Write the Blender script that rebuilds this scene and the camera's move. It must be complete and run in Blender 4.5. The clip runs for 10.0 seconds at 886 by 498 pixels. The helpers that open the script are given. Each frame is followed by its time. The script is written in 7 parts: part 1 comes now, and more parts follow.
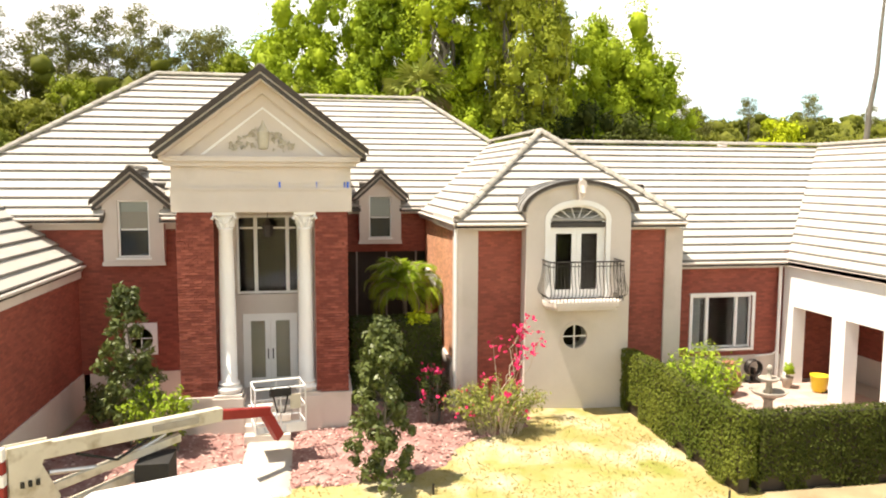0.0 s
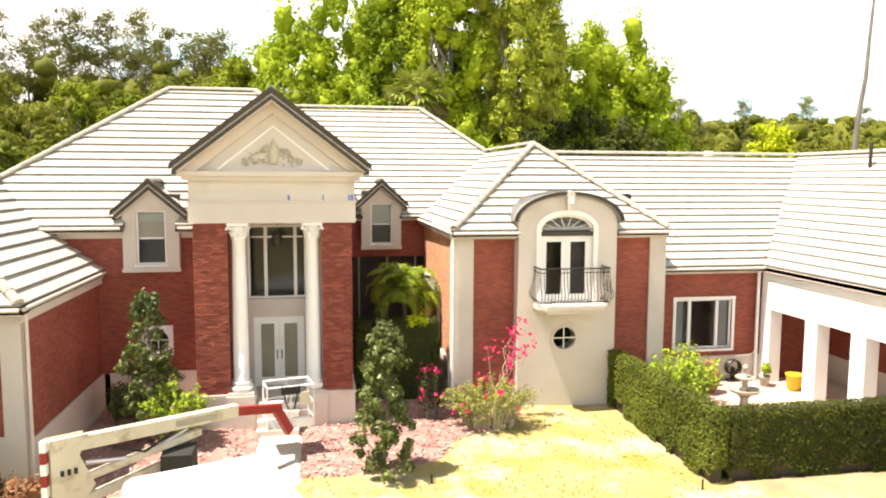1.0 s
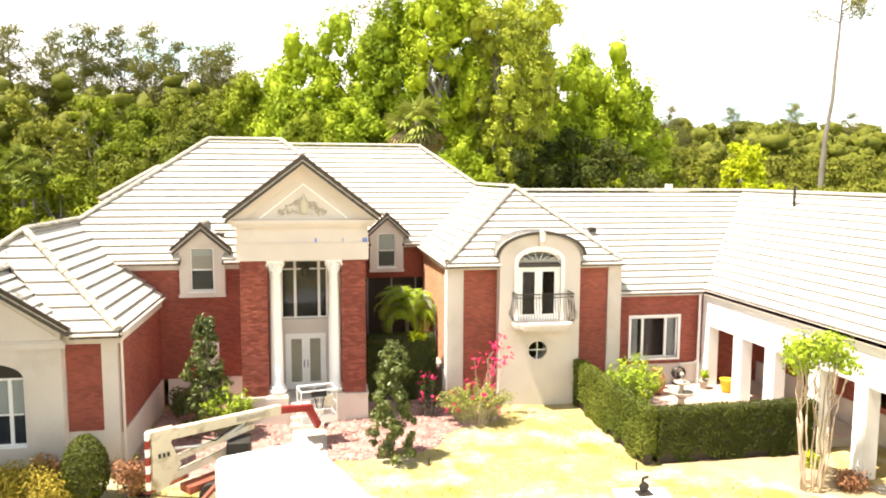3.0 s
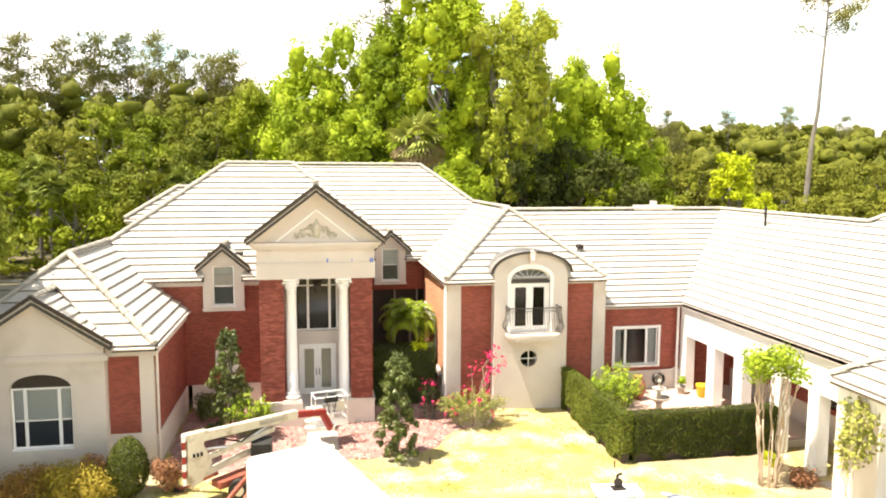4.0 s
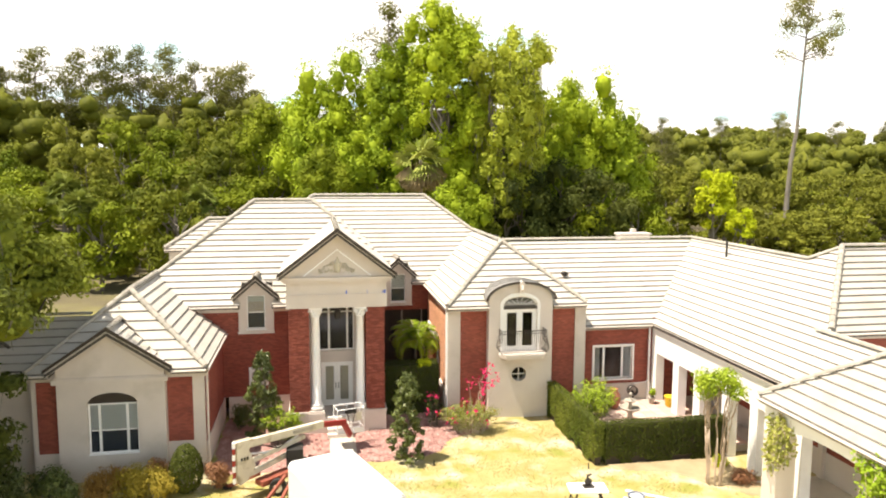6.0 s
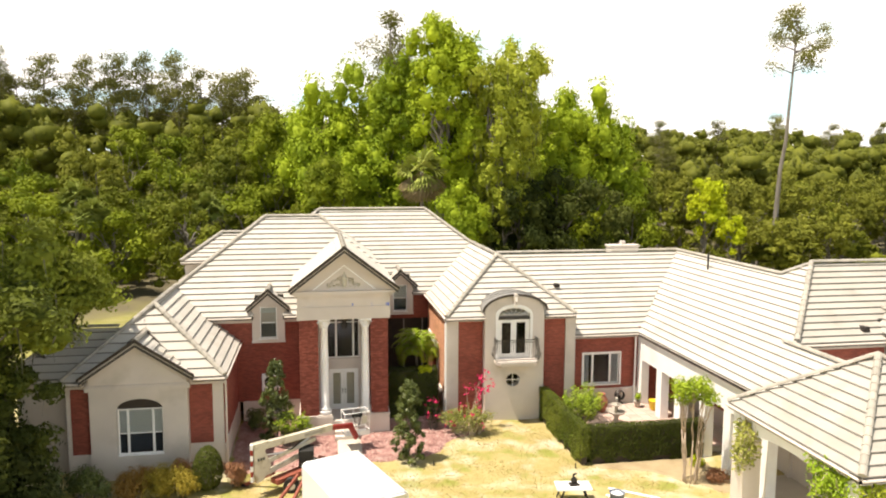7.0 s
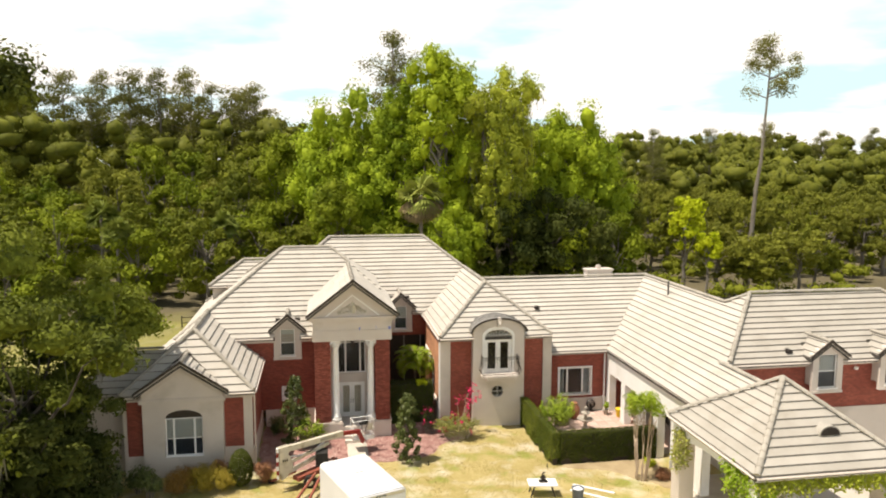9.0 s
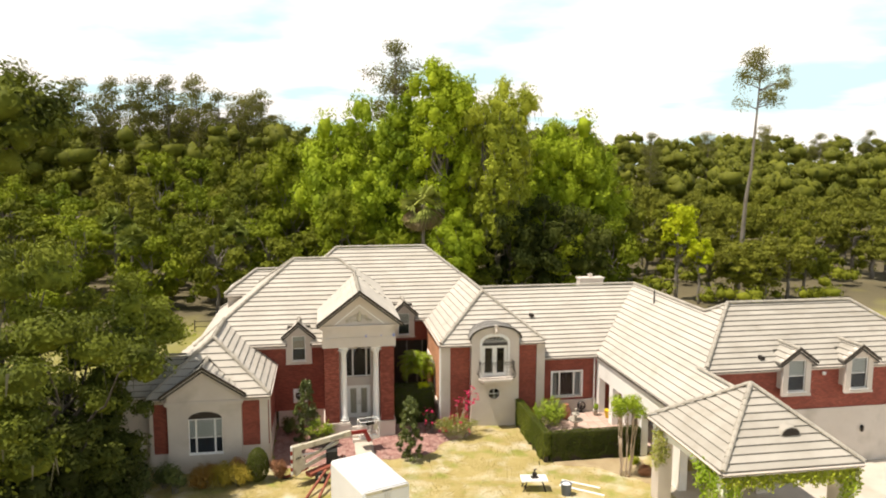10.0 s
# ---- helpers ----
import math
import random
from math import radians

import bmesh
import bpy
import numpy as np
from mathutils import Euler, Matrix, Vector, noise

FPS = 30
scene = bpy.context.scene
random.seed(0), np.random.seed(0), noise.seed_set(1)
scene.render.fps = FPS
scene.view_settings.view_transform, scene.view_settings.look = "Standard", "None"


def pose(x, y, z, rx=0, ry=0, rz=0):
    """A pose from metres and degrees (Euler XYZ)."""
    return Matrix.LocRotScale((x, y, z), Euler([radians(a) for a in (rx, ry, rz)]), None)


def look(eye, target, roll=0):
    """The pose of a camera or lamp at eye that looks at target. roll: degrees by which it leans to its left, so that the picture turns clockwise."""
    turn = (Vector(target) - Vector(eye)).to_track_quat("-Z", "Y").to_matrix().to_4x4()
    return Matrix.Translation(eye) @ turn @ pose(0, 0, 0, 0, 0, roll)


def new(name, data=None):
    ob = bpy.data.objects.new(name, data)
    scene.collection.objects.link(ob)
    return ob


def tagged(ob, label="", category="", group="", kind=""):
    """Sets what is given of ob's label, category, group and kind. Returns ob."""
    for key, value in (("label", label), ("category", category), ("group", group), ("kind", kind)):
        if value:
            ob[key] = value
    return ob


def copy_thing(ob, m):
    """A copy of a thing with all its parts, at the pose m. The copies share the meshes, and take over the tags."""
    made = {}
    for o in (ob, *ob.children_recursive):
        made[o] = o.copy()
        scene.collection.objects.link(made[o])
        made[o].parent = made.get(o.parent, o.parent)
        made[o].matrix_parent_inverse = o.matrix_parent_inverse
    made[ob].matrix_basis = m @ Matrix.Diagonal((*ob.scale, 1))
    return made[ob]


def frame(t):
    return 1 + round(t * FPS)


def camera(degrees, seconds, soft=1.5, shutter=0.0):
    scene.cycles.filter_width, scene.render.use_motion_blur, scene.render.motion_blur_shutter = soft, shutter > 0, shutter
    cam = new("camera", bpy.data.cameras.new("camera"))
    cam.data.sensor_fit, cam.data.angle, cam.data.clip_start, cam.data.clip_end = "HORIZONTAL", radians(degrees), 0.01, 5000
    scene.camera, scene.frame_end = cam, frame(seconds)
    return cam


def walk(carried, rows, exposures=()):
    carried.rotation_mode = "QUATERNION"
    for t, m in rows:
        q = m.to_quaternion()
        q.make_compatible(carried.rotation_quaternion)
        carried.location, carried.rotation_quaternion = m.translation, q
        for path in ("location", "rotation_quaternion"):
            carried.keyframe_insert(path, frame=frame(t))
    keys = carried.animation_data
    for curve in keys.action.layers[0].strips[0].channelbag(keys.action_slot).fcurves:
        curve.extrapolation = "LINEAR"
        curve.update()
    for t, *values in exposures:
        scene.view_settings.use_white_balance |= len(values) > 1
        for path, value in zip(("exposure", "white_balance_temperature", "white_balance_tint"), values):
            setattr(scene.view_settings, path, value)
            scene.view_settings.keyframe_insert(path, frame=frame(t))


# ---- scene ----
cam = camera(63.2, 10.0, soft=2.0)
PATH = [
    (0, (0.067, -0.674, 6.607), (3.443, 18.944, 4.674), 0.23),
    (0.5, (-0.014, -1.248, 6.774), (3.381, 18.365, 4.821), 0.23),
    (1, (-0.147, -2.081, 7.026), (3.265, 17.527, 5.052), 0.24),
    (1.5, (-0.314, -3.160, 7.366), (3.113, 16.443, 5.372), 0.25),
    (2, (-0.503, -4.420, 7.787), (2.936, 15.179, 5.772), 0.25),
    (2.5, (-0.706, -5.780, 8.271), (2.742, 13.815, 6.235), 0.25),
    (3, (-0.921, -7.161, 8.800), (2.533, 12.431, 6.741), 0.25),
    (3.5, (-1.144, -8.506, 9.353), (2.314, 11.082, 7.272), 0.25),
    (4, (-1.372, -9.784, 9.915), (2.088, 9.802, 7.812), 0.24),
    (4.5, (-1.601, -10.991, 10.476), (1.857, 8.593, 8.350), 0.24),
    (5, (-1.828, -12.146, 11.031), (1.626, 7.436, 8.881), 0.23),
    (5.5, (-2.047, -13.283, 11.583), (1.400, 6.298, 9.409), 0.23),
    (6, (-2.253, -14.443, 12.138), (1.184, 5.136, 9.939), 0.22),
    (6.5, (-2.439, -15.665, 12.709), (0.985, 3.913, 10.486), 0.21),
    (7, (-2.603, -16.977, 13.310), (0.806, 2.602, 11.061), 0.19),
    (7.5, (-2.743, -18.387, 13.951), (0.649, 1.192, 11.677), 0.18),
    (8, (-2.863, -19.884, 14.640), (0.509, -0.305, 12.340), 0.17),
    (8.5, (-2.973, -21.441, 15.372), (0.376, -1.861, 13.045), 0.15),
    (9, (-3.093, -23.022, 16.123), (0.230, -3.441, 13.770), 0.13),
    (9.5, (-3.255, -24.602, 16.850), (0.040, -5.020, 14.470), 0.11),
    (10, (-3.507, -26.193, 17.475), (-0.244, -6.609, 15.067), 0.09),
]
EXPOSURES = [(t, e, 7250, 13) for t, e in ((0, 1.0), (1, 1.27), (2.5, 1.55), (4.5, 1.32), (5.5, 1.09), (7, 0.70), (8, 0.45), (9, 0.34), (10, 0.34))]
walk(cam, [(t, look(eye, target, roll)) for t, eye, target, roll in PATH], EXPOSURES)

# ---- sky and sun ----
SUN_TRAVEL = Vector((0.42, 0.055, -1.0)).normalized()   # the way the sunlight goes
elev = math.asin(-SUN_TRAVEL.z)
azim = math.atan2(-SUN_TRAVEL.x, -SUN_TRAVEL.y)          # from +y towards +x
world = bpy.data.worlds.new("sky")
scene.world = world
world.use_nodes = True
wn, wl = world.node_tree.nodes, world.node_tree.links
wn.clear()
w_out = wn.new("ShaderNodeOutputWorld")
w_bg = wn.new("ShaderNodeBackground")
w_sky = wn.new("ShaderNodeTexSky")
w_sky.sky_type, w_sky.sun_disc = "NISHITA", False
w_sky.sun_elevation, w_sky.sun_rotation = elev, azim
w_sky.air_density, w_sky.dust_density = 1.0, 1.5
w_co = wn.new("ShaderNodeTexCoord")
# a cloud layer seen in perspective: it crowds together towards the horizon
w_sep, w_cmb = wn.new("ShaderNodeSeparateXYZ"), wn.new("ShaderNodeCombineXYZ")
w_add = wn.new("ShaderNodeMath")
w_add.operation, w_add.inputs[1].default_value = "ADD", 0.12
w_dx, w_dy = wn.new("ShaderNodeMath"), wn.new("ShaderNodeMath")
w_dx.operation = w_dy.operation = "DIVIDE"
w_noise = wn.new("ShaderNodeTexNoise")
w_noise.inputs["Scale"].default_value, w_noise.inputs["Detail"].default_value = 0.9, 6.0
w_ramp = wn.new("ShaderNodeValToRGB")
w_ramp.color_ramp.elements[0].position, w_ramp.color_ramp.elements[1].position = 0.395, 0.52
w_ramp.color_ramp.elements[0].color = (0.0, 0.0, 0.0, 1)
w_mix = wn.new("ShaderNodeMixRGB")
w_mix.inputs["Color2"].default_value = (18.6, 18.7, 18.8, 1)
wl.new(w_co.outputs["Generated"], w_sep.inputs[0])
wl.new(w_sep.outputs["Z"], w_add.inputs[0])
wl.new(w_sep.outputs["X"], w_dx.inputs[0]), wl.new(w_add.outputs[0], w_dx.inputs[1])
wl.new(w_sep.outputs["Y"], w_dy.inputs[0]), wl.new(w_add.outputs[0], w_dy.inputs[1])
wl.new(w_dx.outputs[0], w_cmb.inputs["X"]), wl.new(w_dy.outputs[0], w_cmb.inputs["Y"])
wl.new(w_cmb.outputs[0], w_noise.inputs["Vector"])
wl.new(w_noise.outputs["Fac"], w_ramp.inputs["Fac"])
# cloud banks round the horizon, clear overhead
w_bank = wn.new("ShaderNodeMapRange")
w_bank.inputs["From Min"].default_value, w_bank.inputs["From Max"].default_value = 0.34, 0.62
w_bank.inputs["To Min"].default_value, w_bank.inputs["To Max"].default_value = 1.0, 0.10
wl.new(w_sep.outputs["Z"], w_bank.inputs["Value"])
w_cov = wn.new("ShaderNodeMath")
w_cov.operation = "MULTIPLY"
wl.new(w_ramp.outputs["Color"], w_cov.inputs[0]), wl.new(w_bank.outputs["Result"], w_cov.inputs[1])
wl.new(w_cov.outputs[0], w_mix.inputs["Fac"])
# pale haze low in the clear sky
w_haze, w_low = wn.new("ShaderNodeMixRGB"), wn.new("ShaderNodeMath")
w_haze.inputs["Color2"].default_value = (12.2, 17.4, 19.4, 1)
w_low.operation, w_low.inputs[1].default_value = "MULTIPLY", 0.92
wl.new(w_bank.outputs["Result"], w_low.inputs[0]), wl.new(w_low.outputs[0], w_haze.inputs["Fac"])
wl.new(w_sky.outputs["Color"], w_haze.inputs["Color1"])
wl.new(w_haze.outputs["Color"], w_mix.inputs["Color1"])
wl.new(w_mix.outputs["Color"], w_bg.inputs["Color"])
w_bg.inputs["Strength"].default_value = 0.05
wl.new(w_bg.outputs["Background"], w_out.inputs["Surface"])
sun = new("sun", bpy.data.lights.new("sun", "SUN"))
sun.data.energy, sun.data.angle, sun.data.color = 5.0, radians(0.55), (1.0, 0.95, 0.86)
sun.matrix_world = look((-40, 0, 80), Vector((-40, 0, 80)) + SUN_TRAVEL)


# ---- materials ----
def material(name, a, b, scale=4.0, rough=0.7, bump=0.0, bump_scale=40.0, metal=0.0, fine=0.25, per_object=0.0,
             per_island=0.0, spec=0.4, stretch=(1, 1, 1), dirt=None, dirt_scale=0.6, dirt_edge=(0.52, 0.72)):
    """A surface whose colour drifts between a and b at a large and a fine scale, with optional stains and relief."""
    m = bpy.data.materials.new(name)
    m.use_nodes = True
    n, l = m.node_tree.nodes, m.node_tree.links
    bsdf = n["Principled BSDF"]
    co = n.new("ShaderNodeTexCoord")
    mp = n.new("ShaderNodeMapping")
    mp.inputs["Scale"].default_value = stretch
    l.new(co.outputs["Object"], mp.inputs["Vector"])
    big = n.new("ShaderNodeTexNoise")
    big.inputs["Scale"].default_value, big.inputs["Detail"].default_value = scale, 5.0
    small = n.new("ShaderNodeTexNoise")
    small.inputs["Scale"].default_value, small.inputs["Detail"].default_value = scale * 11.0, 4.0
    for t in (big, small):
        l.new(mp.outputs["Vector"], t.inputs["Vector"])
    f = n.new("ShaderNodeMath")
    f.operation = "MULTIPLY_ADD"
    f.inputs[1].default_value = fine
    l.new(small.outputs["Fac"], f.inputs[0])
    f2 = n.new("ShaderNodeMath")
    f2.operation = "MULTIPLY_ADD"
    f2.inputs[1].default_value, f2.inputs[2].default_value = 1.6, -0.3 - fine * 0.5
    l.new(big.outputs["Fac"], f2.inputs[0])
    l.new(f2.outputs[0], f.inputs[2])
    last = f.outputs[0]
    for amount, kind in ((per_object, "ShaderNodeObjectInfo"), (per_island, "ShaderNodeNewGeometry")):
        if amount:
            info = n.new(kind)
            add = n.new("ShaderNodeMath")
            add.operation = "MULTIPLY_ADD"
            add.inputs[1].default_value = amount
            l.new(info.outputs["Random" if kind == "ShaderNodeObjectInfo" else "Random Per Island"], add.inputs[0])
            shift = n.new("ShaderNodeMath")
            shift.operation = "SUBTRACT"
            shift.inputs[1].default_value = amount / 2
            l.new(last, shift.inputs[0])
            l.new(shift.outputs[0], add.inputs[2])
            last = add.outputs[0]
    mix = n.new("ShaderNodeMixRGB")
    mix.inputs["Color1"].default_value, mix.inputs["Color2"].default_value = (*a, 1), (*b, 1)
    l.new(last, mix.inputs["Fac"])
    mix.use_clamp = True
    colour = mix.outputs["Color"]
    if dirt:
        dn = n.new("ShaderNodeTexNoise")
        dn.inputs["Scale"].default_value, dn.inputs["Detail"].default_value = dirt_scale, 8.0
        l.new(co.outputs["Object"], dn.inputs["Vector"])
        dr = n.new("ShaderNodeValToRGB")
        dr.color_ramp.elements[0].position, dr.color_ramp.elements[1].position = dirt_edge
        l.new(dn.outputs["Fac"], dr.inputs["Fac"])
        dm = n.new("ShaderNodeMixRGB")
        dm.inputs["Color2"].default_value = (*dirt, 1)
        l.new(dr.outputs["Color"], dm.inputs["Fac"])
        l.new(colour, dm.inputs["Color1"])
        colour = dm.outputs["Color"]
    l.new(colour, bsdf.inputs["Base Color"])
    bsdf.inputs["Roughness"].default_value, bsdf.inputs["Metallic"].default_value = rough, metal
    bsdf.inputs["Specular IOR Level"].default_value = spec
    if bump:
        bn = n.new("ShaderNodeTexNoise")
        bn.inputs["Scale"].default_value, bn.inputs["Detail"].default_value = bump_scale, 4.0
        l.new(mp.outputs["Vector"], bn.inputs["Vector"])
        bp = n.new("ShaderNodeBump")
        bp.inputs["Strength"].default_value, bp.inputs["Distance"].default_value = bump, 0.02
        l.new(bn.outputs["Fac"], bp.inputs["Height"])
        l.new(bp.outputs["Normal"], bsdf.inputs["Normal"])
    return m


def brick_material(name, a, b, mortar):
    """Running-bond brick, 0.21 by 0.075 m, laid on upright faces of either direction."""
    m = material(name, a, b, scale=0.8, rough=0.85, fine=0.35)
    n, l = m.node_tree.nodes, m.node_tree.links
    bsdf = n["Principled BSDF"]
    old = bsdf.inputs["Base Color"].links[0].from_socket
    co = n.new("ShaderNodeTexCoord")
    sp, cb, ad = n.new("ShaderNodeSeparateXYZ"), n.new("ShaderNodeCombineXYZ"), n.new("ShaderNodeMath")
    l.new(co.outputs["Object"], sp.inputs[0])
    l.new(sp.outputs["X"], ad.inputs[0]), l.new(sp.outputs["Y"], ad.inputs[1])
    l.new(ad.outputs[0], cb.inputs["X"]), l.new(sp.outputs["Z"], cb.inputs["Y"])
    bt = n.new("ShaderNodeTexBrick")
    bt.inputs["Scale"].default_value = 1.0
    bt.inputs["Brick Width"].default_value, bt.inputs["Row Height"].default_value = 0.21, 0.075
    bt.inputs["Mortar Size"].default_value, bt.inputs["Mortar Smooth"].default_value = 0.006, 0.2
    bt.inputs["Color1"].default_value, bt.inputs["Color2"].default_value = (0.75, 0.75, 0.75, 1), (1.15, 1.1, 1.05, 1)
    bt.inputs["Mortar"].default_value = (*mortar, 1)
    l.new(cb.outputs[0], bt.inputs["Vector"])
    mul = n.new("ShaderNodeMixRGB")
    mul.blend_type = "MULTIPLY"
    mul.inputs["Fac"].default_value = 1.0
    l.new(old, mul.inputs["Color1"]), l.new(bt.outputs["Color"], mul.inputs["Color2"])
    l.new(mul.outputs["Color"], bsdf.inputs["Base Color"])
    bp = n.new("ShaderNodeBump")
    bp.inputs["Strength"].default_value, bp.inputs["Distance"].default_value = 0.5, 0.012
    bp.invert = True
    l.new(bt.outputs["Fac"], bp.inputs["Height"])
    l.new(bp.outputs["Normal"], bsdf.inputs["Normal"])
    return m


def leaf_material(name, a, b, through_light=0.14, per_object=0.5, bump=0.0):
    m = material(name, a, b, scale=0.35, rough=0.65, per_island=0.22, per_object=per_object, spec=0.12, bump=bump, bump_scale=7)
    n, l = m.node_tree.nodes, m.node_tree.links
    bsdf = n["Principled BSDF"]
    tr = n.new("ShaderNodeBsdfTranslucent")
    l.new(bsdf.inputs["Base Color"].links[0].from_socket, tr.inputs["Color"])
    mx = n.new("ShaderNodeMixShader")
    mx.inputs["Fac"].default_value = through_light
    l.new(bsdf.outputs["BSDF"], mx.inputs[1]), l.new(tr.outputs["BSDF"], mx.inputs[2])
    l.new(mx.outputs["Shader"], n["Material Output"].inputs["Surface"])
    return m


def glass_material(name, tint=(0.86, 0.87, 0.87)):
    m = bpy.data.materials.new(name)
    m.use_nodes = True
    n, l = m.node_tree.nodes, m.node_tree.links
    n.remove(n["Principled BSDF"])
    fr = n.new("ShaderNodeFresnel")
    fr.inputs["IOR"].default_value = 1.33
    tp, gl, mx = n.new("ShaderNodeBsdfTransparent"), n.new("ShaderNodeBsdfGlossy"), n.new("ShaderNodeMixShader")
    tp.inputs["Color"].default_value = (*tint, 1)
    gl.inputs["Roughness"].default_value = 0.03
    l.new(fr.outputs[0], mx.inputs["Fac"])
    l.new(tp.outputs[0], mx.inputs[1]), l.new(gl.outputs[0], mx.inputs[2])
    l.new(mx.outputs[0], n["Material Output"].inputs["Surface"])
    return m


M_BRICK = brick_material("red_brick", (0.225, 0.056, 0.041), (0.33, 0.098, 0.068), (0.92, 0.85, 0.80))
M_PIECE_BRICK = material("red_brick_piece", (0.20, 0.05, 0.035), (0.40, 0.12, 0.08), scale=3, rough=0.85, bump=0.3, per_object=0.9, per_island=0.9)
# the flank's orange brick, its tone raised for the sun on it
M_ORANGE_SUN = brick_material("sun_toned_orange_brick", (0.56, 0.27, 0.155), (0.68, 0.36, 0.225), (0.95, 0.9, 0.85))
M_STUCCO = material("cream_stucco", (0.56, 0.50, 0.45), (0.65, 0.585, 0.53), scale=0.9, rough=0.9, bump=0.25, bump_scale=60, dirt=(0.44, 0.395, 0.335), dirt_edge=(0.56, 0.8))
M_WHITE = material("white_paint", (0.81, 0.80, 0.78), (0.86, 0.855, 0.84), scale=1.5, rough=0.6, dirt=(0.70, 0.68, 0.64), dirt_edge=(0.6, 0.85))
M_TILE = material("roof_tile", (0.405, 0.38, 0.34), (0.515, 0.485, 0.44), scale=0.55, rough=0.85, bump=0.2, bump_scale=25, per_object=0.35,
                  dirt=(0.38, 0.35, 0.29), dirt_scale=0.9, dirt_edge=(0.55, 0.85))
# the roof tile in a darker tone, for garage, carport and its vent
M_TILE_DARKER = material("darker_roof_tile", (0.32, 0.30, 0.262), (0.425, 0.40, 0.36), scale=0.55, rough=0.88, bump=0.2, bump_scale=25, per_object=0.35,
                     dirt=(0.29, 0.265, 0.22), dirt_scale=0.9, dirt_edge=(0.55, 0.85))
# tile ends darkened to draw the shadow line below each course
M_BUTT = material("shadow_line_tile_edge", (0.20, 0.185, 0.165), (0.33, 0.31, 0.28), scale=3.0, rough=0.95)
M_DECK = material("roof_underlay", (0.06, 0.055, 0.05), (0.09, 0.08, 0.07), rough=0.95)
M_CAP = material("ridge_tile", (0.27, 0.25, 0.215), (0.42, 0.39, 0.34), scale=2.0, rough=0.85, per_object=0.6, dirt=(0.22, 0.20, 0.165), dirt_scale=2.0)
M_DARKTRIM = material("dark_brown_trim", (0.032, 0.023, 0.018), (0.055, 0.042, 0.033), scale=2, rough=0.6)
M_FLASH = material("grey_flashing", (0.22, 0.21, 0.20), (0.34, 0.33, 0.31), rough=0.5, metal=0.3)
M_IRON = material("dark_iron", (0.03, 0.027, 0.025), (0.06, 0.05, 0.045), scale=8, rough=0.5, metal=0.6)
M_GLASS = glass_material("window_glass")
M_SCREEN = glass_material("screened_glass", (0.50, 0.52, 0.55))
M_BLIND = material("pale_blind", (0.60, 0.63, 0.62), (0.68, 0.70, 0.69), rough=0.8)
# dark backing colour that stands for unlit rooms
M_ROOM = material("dim_room_backing", (0.055, 0.045, 0.038), (0.10, 0.08, 0.065), rough=0.9)
M_CURTAIN = material("white_curtain", (0.62, 0.62, 0.62), (0.74, 0.74, 0.74), scale=3, rough=0.9)
M_TAN = material("tan_relief", (0.46, 0.42, 0.33), (0.58, 0.53, 0.43), scale=6, rough=0.9)
M_TAPE = material("blue_tape", (0.05, 0.14, 0.62), (0.07, 0.18, 0.70), rough=0.6)
M_BARK = material("grey_bark", (0.11, 0.095, 0.08), (0.25, 0.225, 0.195), scale=3, rough=0.95, bump=0.6, bump_scale=18, stretch=(1, 1, 0.25))
M_DARKBARK = material("dark_oak_bark", (0.045, 0.038, 0.03), (0.11, 0.096, 0.08), scale=3, rough=0.95, bump=0.6, bump_scale=18, stretch=(1, 1, 0.25))
M_PALEBARK = material("pale_smooth_bark", (0.42, 0.34, 0.25), (0.60, 0.51, 0.40), scale=4, rough=0.85, stretch=(1, 1, 0.3))
M_TANBARK = material("tan_smooth_bark", (0.36, 0.27, 0.20), (0.54, 0.43, 0.34), scale=4, rough=0.85, stretch=(1, 1, 0.3))
M_MOSS = material("hanging_moss", (0.07, 0.068, 0.045), (0.15, 0.145, 0.10), scale=2, rough=0.95, per_island=0.6)
L_BRIGHT = leaf_material("bright_leaves", (0.125, 0.195, 0.012), (0.43, 0.525, 0.034), bump=0.9)
L_MID = leaf_material("green_leaves", (0.085, 0.125, 0.007), (0.28, 0.325, 0.022), bump=0.9)
L_DARK = leaf_material("dark_leaves", (0.062, 0.083, 0.008), (0.22, 0.24, 0.022), bump=0.9)
L_PINE = leaf_material("pine_needles", (0.085, 0.092, 0.022), (0.24, 0.235, 0.062))
L_YELLOW = leaf_material("yellow_green_leaves", (0.30, 0.38, 0.01), (0.55, 0.58, 0.03), bump=0.9)
L_GLOSSY = leaf_material("glossy_leaves", (0.025, 0.042, 0.010), (0.15, 0.18, 0.04))
for _name, _v in (("Roughness", 0.48), ("Specular IOR Level", 0.45)):
    L_GLOSSY.node_tree.nodes["Principled BSDF"].inputs[_name].default_value = _v
L_HEDGE = leaf_material("creeping_fig_leaves", (0.065, 0.09, 0.012), (0.20, 0.22, 0.035))
L_PALM = leaf_material("palm_fronds", (0.13, 0.18, 0.03), (0.34, 0.37, 0.09))
L_DRYPALM = leaf_material("dry_palm_fronds", (0.20, 0.15, 0.08), (0.36, 0.28, 0.15))
L_GRASS = leaf_material("dry_grass", (0.26, 0.21, 0.06), (0.50, 0.42, 0.18))
L_RED = leaf_material("pink_blossom", (0.50, 0.016, 0.07), (0.72, 0.05, 0.17))
L_RUST = leaf_material("reddish_shrub_leaves", (0.22, 0.10, 0.06), (0.38, 0.20, 0.10))
L_GOLD = leaf_material("golden_shrub_leaves", (0.20, 0.17, 0.022), (0.42, 0.32, 0.05))
L_WOOD = leaf_material("olive_wood_leaves", (0.08, 0.092, 0.012), (0.225, 0.235, 0.030), bump=0.9)
